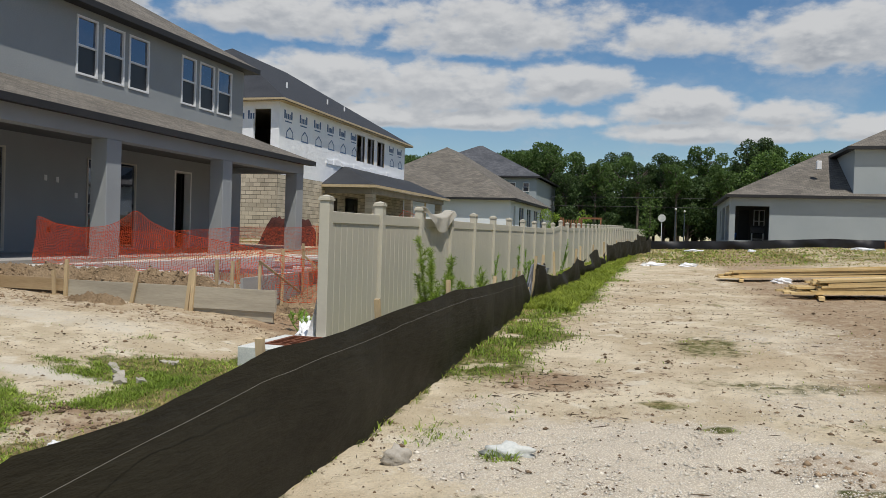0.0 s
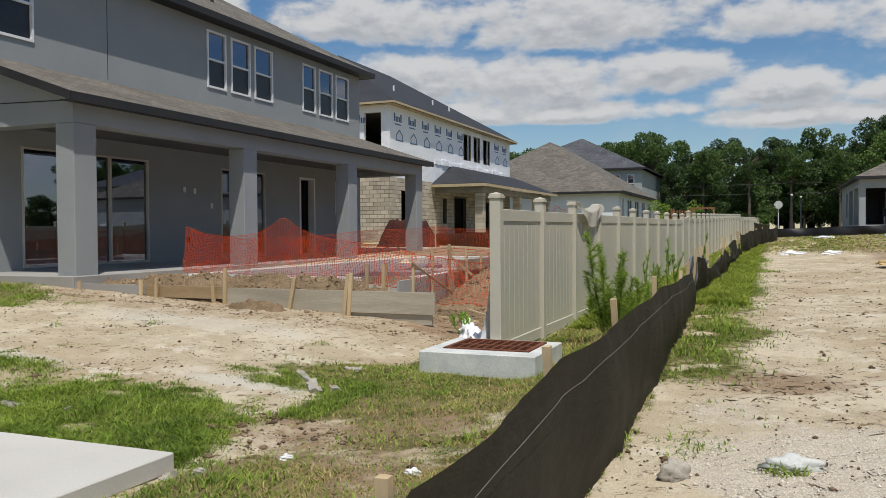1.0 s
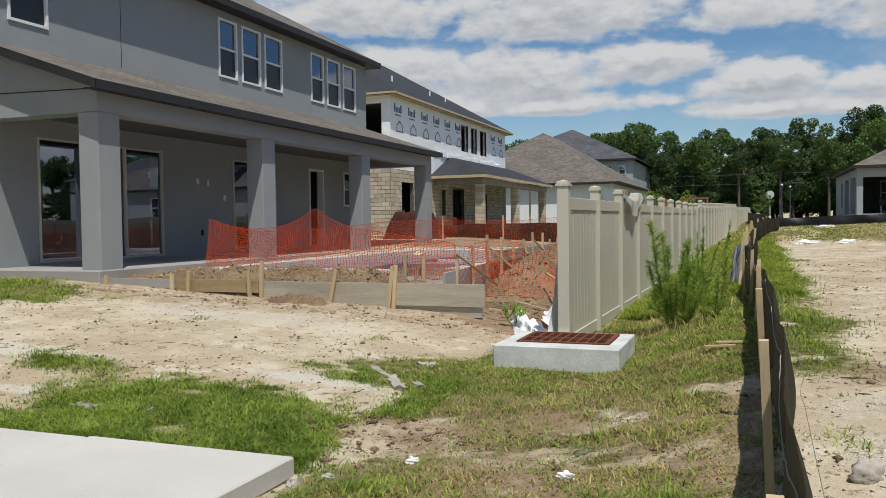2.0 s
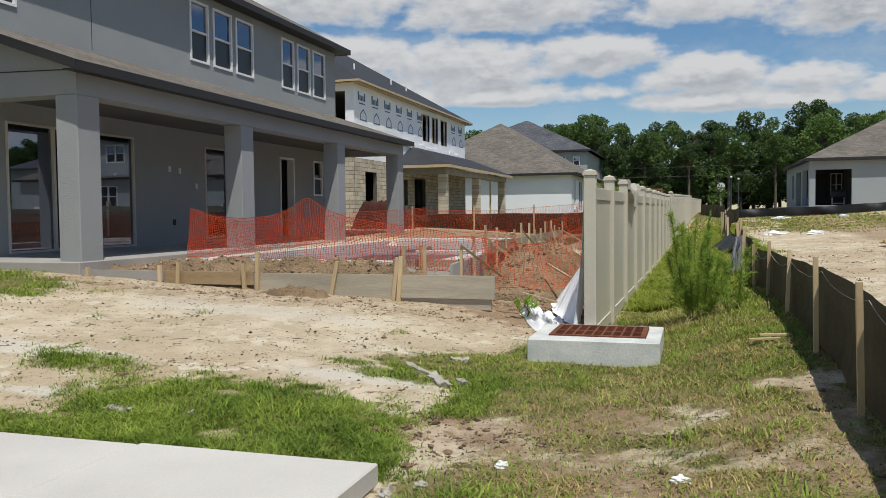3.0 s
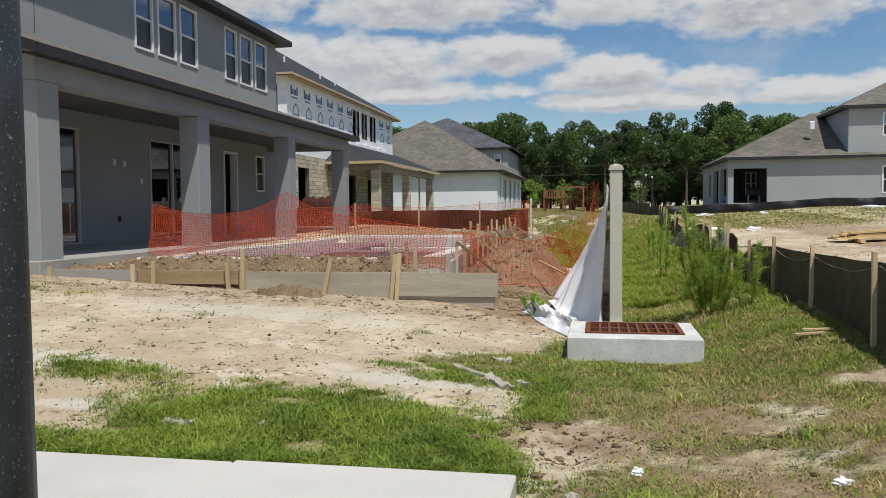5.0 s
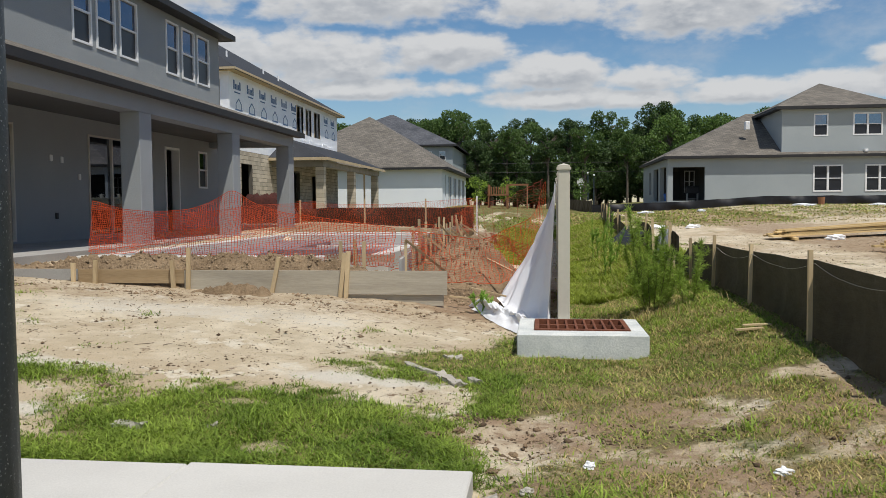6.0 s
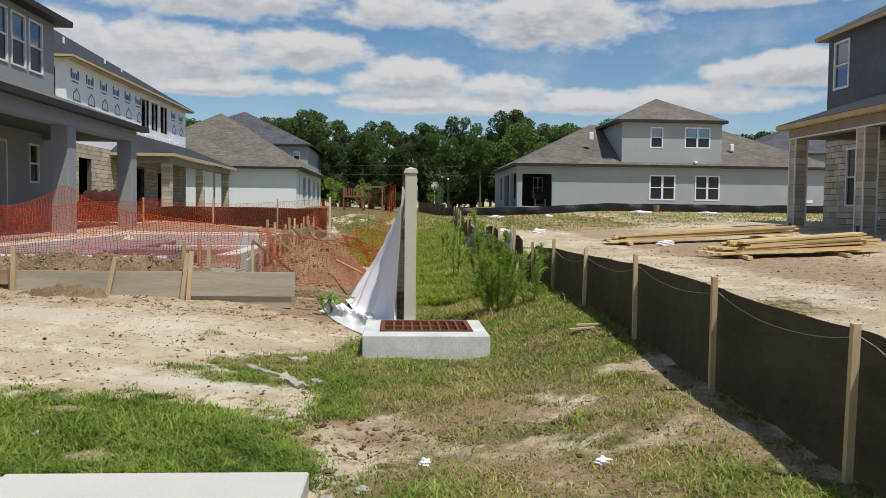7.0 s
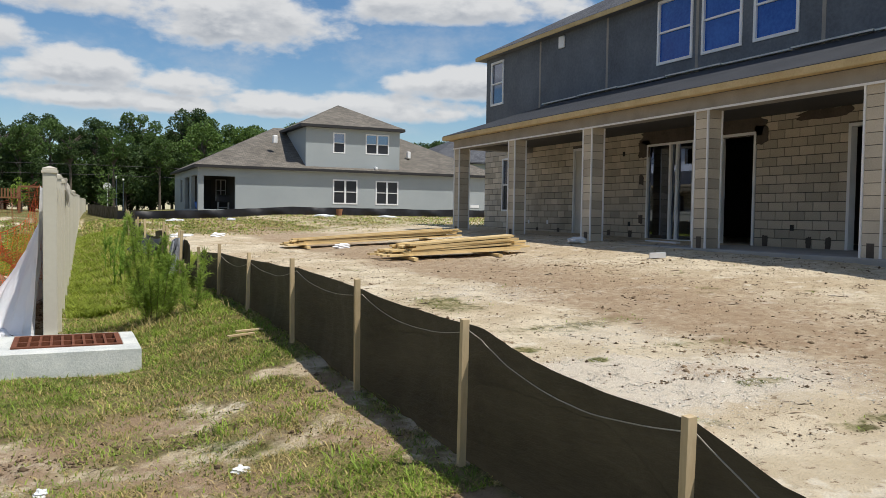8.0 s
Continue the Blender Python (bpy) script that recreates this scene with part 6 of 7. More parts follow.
def nets():
    net("safety_net", "orange plastic safety net peaked over a pole before the pool", [(-11.65, 12.8, 0.72, 1.62), (-11.0, 12.6, 0.74, 1.48), (-10.3, 12.35, 0.74, 1.42), (-9.6, 12.15, 0.74, 1.46), (-9.1, 12.0, 0.74, 1.6), (-8.8, 11.9, 0.74, 1.78), (-8.45, 11.85, 0.72, 1.55), (-7.9, 11.8, 0.68, 1.4), (-6.85, 11.75, 0.62, 1.26), (-6.2, 11.7, 0.58, 1.16)], seed=1.0)
    net("safety_net", "second layer of orange netting against the columns", [(-11.65, 12.8, 0.76, 1.55), (-11.55, 14.5, 0.78, 1.35), (-11.5, 17.5, 0.78, 1.4), (-11.5, 20.5, 0.78, 1.55), (-11.6, 24.5, 0.78, 1.6), (-11.9, 27.5, 0.8, 1.7)], 0.06, 0.045, 4.0)
    net("safety_net", "orange netting round the far side of the pool", [(-12.6, 27.5, 0.85, 1.7), (-11.9, 27.5, 0.8, 1.6), (-9.5, 27.6, 0.8, 1.55), (-6.2, 26.8, 0.75, 1.75)], 0.06, 0.032, 2.0, 0.05, 0.6)
    net("safety_net", "orange netting tangled over the form stakes", [(-6.0, 11.4, 0.55, 1.1), (-5.9, 13.0, 0.6, 1.2), (-6.0, 15.0, 0.65, 1.05)], 0.065, 0.045, 5.0, 0.16)
    net("safety_net", "orange netting sagging along the far forms", [(-6.15, 19.0, 0.7, 1.2), (-6.2, 23.0, 0.7, 1.4), (-6.2, 26.8, 0.7, 1.7)], 0.08, 0.055, 5.0, 0.1)
    net("safety_net", "orange netting strung up to the vinyl fence", [(-6.2, 26.8, 0.48, 1.7), (-5.6, 22.9, 0.52, 1.58), (-4.75, 17.3, 0.58, 1.64), (-4.22, 13.8, 0.58, 1.82), (-3.97, 12.1, 0.5, 1.88)], 0.065, 0.05, 3.0, 0.05, 0.75)
    net("safety_net", "orange netting draped across the dirt mound", [(-6.0, 11.2, 0.5, 1.15), (-5.4, 11.1, 0.42, 1.08), (-4.8, 11.2, 0.4, 1.0), (-4.2, 11.6, 0.4, 1.3), (-3.98, 12.0, 0.5, 1.9)], 0.07, 0.055, 6.0, 0.07, 0.75)
    net("safety_net", "folded orange netting rolled along the ground", [(-5.3, 19.5, 0.58, 0.84), (-4.75, 16.5, 0.58, 0.84), (-4.3, 14.2, 0.52, 0.78), (-4.1, 12.6, 0.42, 0.68)], 0.045, 0.02, 2.0, 0.09, 1.3)
    k = thing("silt_fence", "black silt fence behind the far netting", "silt fence", (-10, 30, 0.8))
    me, _, _ = cloth("cloth", [(-14.5, 30.2), (-12.0, 30.0), (-9.0, 29.8), (-6.5, 29.6)], "", lambda y: 1.46, 0.05, 0.05, 2)
    part("cloth", me, None, k)


nets()


def plastic_sheet():
    """Milky sheeting hung over the fence and trailing on the ground."""
    nu, nv = 70, 40
    bm = bmesh.new()
    grid = []
    for i in range(nu + 1):
        u = i / nu
        y_top = 8.76 + 4.7 * u
        row = []
        for j in range(nv + 1):
            v = j / nv
            reach = (0.05 + 0.72 * math.exp(-((u - 0.6) / 0.32) ** 2)) * v ** 1.35 + 0.02
            fold = (0.045 * math.sin(u * 41 + 2 * v) + 0.035 * math.sin(u * 83 - 5 * v + 2 * math.sin(7 * v)) + 0.02 * math.sin(u * 31 + 17 * v)) * (0.15 + v) * min(1, 0.3 + 4 * u)
            x = fence_x(y_top) - 0.075 - reach - fold * 0.7
            y = y_top - 0.45 * v ** 4 + fold * 0.5
            g = gz(x, y) + 0.015
            z = 1.735 + 0.003 * (y_top - 8.8) - (1.735 - g) * v + 0.006 * math.sin(u * 50)
            z = max(z, g + 0.03 + 0.05 * abs(math.sin(u * 40 + v * 9)))
            row.append(bm.verts.new((x, y, z)))
        grid.append(row)
    for i in range(nu):
        for j in range(nv):
            bm.faces.new((grid[i][j], grid[i + 1][j], grid[i + 1][j + 1], grid[i][j + 1]))
    ob = solo("plastic_sheet", bm, SHEETING, "milky plastic sheet hung over the fence and trailing down", "plastic sheet", smooth=True)
    # crumpled tail on the ground
    bm = bmesh.new()
    n = 26
    grid = []
    for i in range(n + 1):
        row = []
        for j in range(n + 1):
            u, v = i / n, j / n
            x = -4.95 + 0.8 * u + 0.05 * math.sin(9 * v)
            y = 10.6 - 1.75 * u + (v - 0.5) * (0.4 + 0.6 * u) + 0.06 * math.sin(11 * u)
            edge = min(1, 4 * min(v, 1 - v), 5 * u)
            row.append(bm.verts.new((x, y, gz(x, y) + 0.012 + edge * (0.07 + 0.08 * abs(math.sin(14 * u + 7 * v)) + 0.05 * abs(math.sin(23 * v - 8 * u))))))
        grid.append(row)
    for i in range(n):
        for j in range(n):
            bm.faces.new((grid[i][j], grid[i + 1][j], grid[i + 1][j + 1], grid[i][j + 1]))
    solo("plastic_sheet", bm, SHEETING, "crumpled tail of plastic sheet on the sand", "plastic sheet", smooth=True)
    # flap folded over the other side
    bm = bmesh.new()
    grid = []
    for i in range(21):
        u = i / 20
        y = 12.08 + 1.85 * u
        row = []
        for j in range(13):
            v = j / 12
            drop = 0.05 + 0.27 * max(0.0, math.sin(math.pi * min(1.0, u * 1.02))) ** 1.3 * (0.5 + 0.6 * u) + 0.06 * u
            z = 1.955 - 0.11 * math.sin(u * math.pi) - drop * v
            row.append(bm.verts.new((fence_x(y) + 0.08 + 0.015 * math.sin(18 * u + 3 * v) + 0.02 * v - 0.16 * max(0, 0.12 - v) / 0.12, y, z)))
        grid.append(row)
    for i in range(20):
        for j in range(12):
            bm.faces.new((grid[i][j], grid[i + 1][j], grid[i + 1][j + 1], grid[i][j + 1]))
    solo("plastic_sheet", bm, DUSTY_SHEET, "dusty flap of plastic sheet folded over the fence top", "plastic sheet", smooth=True)
    # striped wrapping bunched on a stake at the break in the silt fence
    bm = bmesh.new()
    grid = []
    for i in range(25):
        u = i / 24
        row = []
        for j in range(13):
            v = j / 12
            x = -2.22 + (0.2 + 0.1 * v) * u + 0.035 * math.sin(u * 31) + 0.1 * v
            y = 13.25 + 0.3 * u + 0.06 * math.sin(u * 37 + 1.5 * v)
            row.append(bm.verts.new((x, y, gz(x, y) + 0.02 + (0.55 + 0.06 * math.sin(5 * u)) * v)))
        grid.append(row)
    for i in range(24):
        for j in range(12):
            bm.faces.new((grid[i][j], grid[i + 1][j], grid[i + 1][j + 1], grid[i][j + 1]))
    solo("plastic_sheet", bm, STRIPED, "silver and navy striped wrapping bunched on a fence stake", "plastic sheet", smooth=True)
    # torn flap of cloth sloping from the stakes to the grass
    bm = bmesh.new()
    grid = []
    a, b, c, d = Vector((-1.84, 17.3, 0.98)), Vector((-1.86, 20.9, 1.02)), Vector((-2.38, 21.0, 0)), Vector((-2.02, 17.7, 0))
    for i in range(21):
        u = i / 20
        row = []
        for j in range(13):
            v = j / 12
            foot = d.lerp(c, u)
            foot.z = gz(foot.x, foot.y) + 0.01
            p = a.lerp(b, u).lerp(foot, v)
            p.z += 0.04 * math.sin(9 * u + 4 * v) * v * (1 - v) * 4 - 0.1 * math.sin(math.pi * u) * (1 - v)
            p.x += 0.03 * math.sin(13 * u + 5 * v)
            row.append(bm.verts.new(p))
        grid.append(row)
    for i in range(20):
        for j in range(12):
            bm.faces.new((grid[i][j], grid[i + 1][j], grid[i + 1][j + 1], grid[i][j + 1]))
    solo("plastic_sheet", bm, PLASTIC_B, "torn black flap sloping from the stakes into the grass", "plastic sheet", smooth=True)


plastic_sheet()

# ---- lumber and site litter ----


def lumber_pile(x0, y0, length, turn, rows, width, seed, label):
    rng = random.Random(seed)
    p = thing("lumber_pile", label, "lumber", (x0, y0, gz(x0, y0)))
    c, s = math.cos(turn), math.sin(turn)

    def P(u, v, z):
        return (x0 + u * c - v * s, y0 + u * s + v * c, z)

    g0, g1 = gz(*P(0.3, 0, 0)[:2]), gz(*P(length - 0.3, 0, 0)[:2])
    for u in (0.55, length - 0.7):
        bm = bmesh.new()
        g = gz(*P(u, width / 2, 0)[:2])
        beam(bm, P(u - 0.15, -0.35, g + 0.03), P(u + 0.12, width + 0.25, g + 0.035), 0.09, 0.06)
        part("bearer", bm, PINE_X, p)
    for r in range(rows):
        n = int(width / 0.155)
        for k in range(n):
            if r == rows - 1 and rng.random() < 0.35:
                continue
            a, b = rng.uniform(-0.12, 0.35) + 0.1 * r, length + rng.uniform(-0.5, 0.18)
            v = k * 0.155 + rng.uniform(-0.012, 0.012) + 0.07
            sw = rng.uniform(-0.05, 0.05)
            z = 0.09 + r * 0.043
            bm = bmesh.new()
            beam(bm, P(a, v, g0 + z + rng.uniform(0, 0.006)), P(b, v + sw, g1 + z + 0.03 + 0.012 * r), 0.14, 0.038)
            part("plank", bm, PINE_X, p)
    return p


lumber_pile(2.15, 14.6, 3.2, radians(3), 6, 0.95, 3, "stack of fresh yellow pine planks on bearers")
lumber_pile(1.3, 19.3, 4.9, radians(6), 4, 0.8, 8, "long stack of pine planks weathering on the sand")


def scrap(name, label, category, x, y, lx, ly, h, ma, turn=0.0, seed=1, group=""):
    """A small crumpled or broken piece."""
    rng = random.Random(seed)
    bm = bmesh.new()
    bmesh.ops.create_icosphere(bm, subdivisions=3, radius=1)
    z = gz(x, y)
    ph = rng.uniform(0, 9)
    for v in bm.verts:
        k = 1 + 0.28 * math.sin(4.3 * v.co.x + ph) * math.cos(3.7 * v.co.y - ph) + 0.16 * math.sin(9 * v.co.z + 5 * v.co.x) + rng.uniform(-0.025, 0.025)
        v.co = Vector((v.co.x * lx * k, v.co.y * ly * k, max(v.co.z, -0.45) * h * k))
    bmesh.ops.rotate(bm, verts=bm.verts, matrix=Matrix.Rotation(turn, 3, "Z"))
    bmesh.ops.translate(bm, verts=bm.verts, vec=(x, y, z + h * 0.3))
    return solo(name, bm, ma, label, category, group=group, smooth=name == "rock")


def litter():
    for i, (x, y) in enumerate(((-2.8, 4.07), (-3.77, 4.25))):
        scrap("paper_scrap", "crumpled white paper scrap on the grass", "litter", x, y, 0.045, 0.03, 0.025, WHITE_PAINT, i * 1.3, 10 + i, "scraps of litter")
    scrap("rock", "flat grey broken concrete piece on weeds", "rock", -0.8, 4.5, 0.14, 0.07, 0.05, INLET, 0.2, 3)
    scrap("rock", "tan fist-sized rock on the gravel", "rock", -1.37, 4.12, 0.075, 0.06, 0.07, ROCK, 0.5, 4)
    for i, (p, q, w, t) in enumerate((((-5.2, 6.68), (-4.84, 6.33), 0.06, 0.045), ((-4.86, 6.34), (-4.66, 6.1), 0.1, 0.05), ((-4.62, 6.3), (-4.52, 6.24), 0.07, 0.04), ((-4.92, 7.08), (-4.74, 7.1), 0.11, 0.035), ((-6.74, 4.62), (-6.54, 4.64), 0.12, 0.04), ((-6.15, 4.68), (-6.08, 4.7), 0.06, 0.03), ((-4.32, 3.74), (-4.24, 3.76), 0.06, 0.045))):
        bm = bmesh.new()
        beam(bm, (*p, gz(*p) + 0.005), (*q, gz(*q) + 0.005), w, t)
        bmesh.ops.subdivide_edges(bm, edges=bm.edges, cuts=6, use_grid_fill=True)
        mid = (Vector((*p, 0)) + Vector((*q, 0))) / 2
        for v in bm.verts:
            c = v.co.copy()
            pull = 0.05 + 0.12 * noise.noise(c * 7 + Vector((i, 0, 0)))
            v.co.x += (mid.x - c.x) * pull
            v.co.y += (mid.y - c.y) * pull
            v.co += Vector((noise.noise(c * 19), noise.noise(c * 19 + Vector((5, 0, 0))), 1.2 * noise.noise(c * 15 + Vector((9, 0, 0))))) * 0.03
        solo("concrete_chunk", bm, ROCK, "broken slab of grey concrete in the grass", "rubble", group="broken concrete in the grass")
    for i, (x, y) in enumerate(((-4.25, 3.7), (-4.1, 3.82), (-4.3, 4.15), (-4.72, 4.72), (-4.55, 4.85), (-4.2, 4.62))):
        scrap("dirt_clod", "dark wet clod of soil at the washout", "dirt", x, y, 0.04, 0.03, 0.022, DIRT if i > 1 else ROCK, i, 40 + i, "clods at the washout")
    for i, (x, y) in enumerate(((-2.15, 7.45), (-2.05, 7.55))):
        bm = bmesh.new()
        z = gz(x, y) + 0.03
        beam(bm, (x - 0.12, y - 0.02 + 0.05 * i, z), (x + 0.14, y + 0.06, z + 0.01), 0.05, 0.015)
        solo("wood_scrap", bm, PINE, "split pine scrap in the grass", "board", group="wood scraps by the silt fence")
    for i, (x, y, a) in enumerate(((2.6, 19.0, 0.2), (-0.3, 27.0, 0.4), (0.8, 26.5, 0.35), (1.6, 44.5, 0.9), (4.4, 44.0, 0.5), (9.5, 43.8, 0.8), (13.2, 43.6, 0.6))):
        scrap("plastic_scrap", "pale crumpled wrapping lying on the sand", "litter", x, y, a, a * 0.4, 0.09, SHEETING, 0.4 * i, 60 + i, "wrapping litter across the yard")
    scrap("material_bag", "white printed bag slumped at the porch edge", "bag", 7.55, 16.0, 0.32, 0.2, 0.1, WHITE_PAINT, 0.6, 71)
    for i, (x, y, ln) in enumerate(((8.9, 19.4, 1.1), (9.4, 14.6, 1.3), (9.2, 16.9, 0.9))):
        bm = bmesh.new()
        beam(bm, (x, y, 0.96), (x + 0.15, y + ln, 0.965), 0.12, 0.05)
        solo("plank_offcut", bm, WHITE_PAINT if i < 2 else PINE, "pale offcut lying on the porch slab", "board", group="offcuts on the porch")
    bm = bmesh.new()
    beam(bm, (6.35, 11.9, gz(6.3, 11.9) + 0.06), (6.6, 11.75, gz(6.6, 11.8) + 0.06), 0.11, 0.1)
    solo("pipe_offcut", bm, WHITE_PAINT, "short white pipe offcut on the sand", "pipe")
    b = thing("bucket", "orange-brown bucket by the far silt fence", "bucket", (11.5, 47.2, gz(11.5, 47.2)))
    part("body", tube(bmesh.new(), [(11.5, 47.2, gz(11.5, 47.2)), (11.5, 47.2, gz(11.5, 47.2) + 0.42)], [0.16, 0.2], 14), PLAY_WOOD, b)


litter()

# ---- weeds, grass, clods ----


def plume(bm_stem, leaves, x, y, h, seed, spread=0.16, wide=0.2, thick=190):
    """One feathery upright weed stem; adds to the stem mesh and the leaf list."""
    rng = random.Random(seed)
    z = gz(x, y)
    tip = Vector((x + rng.uniform(-spread, spread), y + rng.uniform(-spread, spread), z + h))
    base = Vector((x, y, z - 0.02))
    bow = Vector((rng.uniform(-0.05, 0.05), rng.uniform(-0.05, 0.05), 0))
    pts = [base, base.lerp(tip, 0.5) + bow, tip]
    tube(bm_stem, pts, [0.012, 0.008, 0.003], 5)
    twigs = [(0.15 + 0.8 * rng.random(), rng.uniform(0, math.tau)) for _ in range(int(h * 16))]
    for f, a in twigs:
        p = base.lerp(tip, f) + bow * (4 * f * (1 - f))
        d = Vector((math.cos(a), math.sin(a), rng.uniform(0.9, 2.0))).normalized()
        reach = (wide * (1.05 - f) + 0.05) * rng.uniform(0.6, 1.2)
        q = p + d * reach
        tube(bm_stem, [p, q], [0.005, 0.002], 3)
        for _ in range(int(reach * thick)):
            g = rng.uniform(0.1, 1.0)
            o = p.lerp(q, g)
            b = Vector((rng.gauss(0, 1), rng.gauss(0, 1), rng.uniform(0.2, 1.6))).normalized()
            e = o + b * rng.uniform(0.03, 0.075)
            s = b.cross(Vector((0.3, 0.2, 1))).normalized() * 0.006
            leaves.append((o - s, o + s, e + s * 0.3, e - s * 0.3))
    for k in range(int(h * 120)):
        f = rng.uniform(0.3, 1.0)
        p = base.lerp(tip, f) + bow * (4 * f * (1 - f))
        d = Vector((rng.gauss(0, 1), rng.gauss(0, 1), rng.uniform(0.5, 1.6))).normalized()
        q = p + d * rng.uniform(0.03, 0.08)
        s = d.cross(Vector((0.3, 0.2, 1))).normalized() * 0.005
        leaves.append((p - s, p + s, q + s * 0.3, q - s * 0.3))


def weed(name, label, category, stems, seed, ma):
    t = thing(name, label, category, (stems[0][0], stems[0][1], gz(*stems[0][:2])))
    leaves = []
    for i, (x, y, h) in enumerate(stems):
        bm = bmesh.new()
        plume(bm, leaves, x, y, h, seed + i, 0.12 if h < 0.75 else 0.3, 0.2 if h < 0.75 else 0.09, 230 if h < 0.75 else 130)
        part("stem", bm, NEEDLE, t)
    v = [p for q in leaves for p in q]
    me = bpy.data.meshes.new("foliage")
    me.from_pydata(v, [], [(4 * i, 4 * i + 1, 4 * i + 2, 4 * i + 3) for i in range(len(leaves))])
    me.materials.append(ma)
    part("foliage", me, None, t)


rngw = random.Random(21)


def pine_sapling(name, label, x, y, shoots, seed):
    """A bushy young pine: shoots of (base angle, lean, height), each a bottle-brush of needles with side twigs."""
    rng = random.Random(seed)
    z = gz(x, y)
    t = thing(name, label, "shrub", (x, y, z))
    needles = []

    def brush(a, b, size, per_metre):
        way = (b - a)
        for _ in range(int(way.length * per_metre)):
            p = a.lerp(b, rng.random() ** 0.9)
            d = (way.normalized() * rng.uniform(0.25, 1.1) + Vector((rng.gauss(0, 1), rng.gauss(0, 1), rng.gauss(0, 0.8))).normalized()).normalized()
            q = p + d * size * rng.uniform(0.6, 1.25)
            w = d.cross(Vector((rng.uniform(-1, 1), rng.uniform(-1, 1), 0.4))).normalized() * 0.0034
            needles.append((p - w, p + w, q + w * 0.3, q - w * 0.3))

    for angle, lean, h in shoots:
        lean *= 0.74
        foot = Vector((x + 0.07 * math.cos(angle), y + 0.07 * math.sin(angle), z - 0.02))
        mid = foot + Vector((math.cos(angle) * lean * 0.65, math.sin(angle) * lean * 0.65, h * 0.5))
        tip = foot + Vector((math.cos(angle) * lean, math.sin(angle) * lean, h))
        bm = bmesh.new()
        tube(bm, [foot, mid, tip], [0.008, 0.005, 0.002], 6)
        brush(foot.lerp(mid, 0.25), mid, 0.075, 400)
        brush(mid, tip, 0.075, 650)
        for k in range(int(h * 10)):
            f = rng.uniform(0.12, 0.92)
            o = foot.lerp(mid, f * 2) if f < 0.5 else mid.lerp(tip, f * 2 - 1)
            d = Vector((rng.gauss(0, 1), rng.gauss(0, 1), rng.uniform(0.6, 1.7))).normalized()
            e = o + d * rng.uniform(0.08, 0.21) * (1.15 - 0.6 * f)
            tube(bm, [o, e], [0.005, 0.002], 4)
            brush(o, e, 0.065, 520)
        part("stem", bm, TWIG_G, t)
    me = bpy.data.meshes.new("needles")
    me.from_pydata([p for q in needles for p in q], [], [(4 * i, 4 * i + 1, 4 * i + 2, 4 * i + 3) for i in range(len(needles))])
    me.materials.append(PINE_NEEDLE)
    part("needles", me, None, t)


pine_sapling("pine_sapling", "bushy young pine with feathery green needles in the swale", -2.7, 9.75, [(3.3, 0.3, 1.3), (2.6, 0.17, 1.14), (4.2, 0.16, 1.0), (0.4, 0.1, 1.04), (5.5, 0.18, 0.84), (1.2, 0.15, 0.92), (3.0, 0.34, 0.76), (0.0, 0.24, 0.74), (4.8, 0.2, 0.62), (2.0, 0.22, 0.64), (5.9, 0.3, 0.5), (3.7, 0.3, 0.5)], 77)
pine_sapling("pine_sapling", "smaller young pine with browning needles beside the silt fence", -2.31, 9.6, [(0.6, 0.18, 0.74), (2.2, 0.1, 0.6), (5.2, 0.16, 0.55), (3.8, 0.12, 0.42)], 78)
for i, (x, y, h) in enumerate(((-2.9, 14.3, 1.0), (-2.7, 15.6, 1.1), (-2.9, 17.6, 1.0), (-2.6, 20.5, 1.1), (-2.5, 11.6, 0.75))):
    weed("feathery_weed", "single thin upright weed in the swale", "weed", [(x, y, h), (x + 0.1, y + 0.12, h * 0.7)], 300 + 10 * i, NEEDLE)
weed("leafy_weed", "small green weed beside the plastic sheet", "weed", [(-4.75 + rngw.gauss(0, 0.06), 10.1 + rngw.gauss(0, 0.08), rngw.uniform(0.14, 0.28)) for _ in range(5)], 400, NEEDLE)


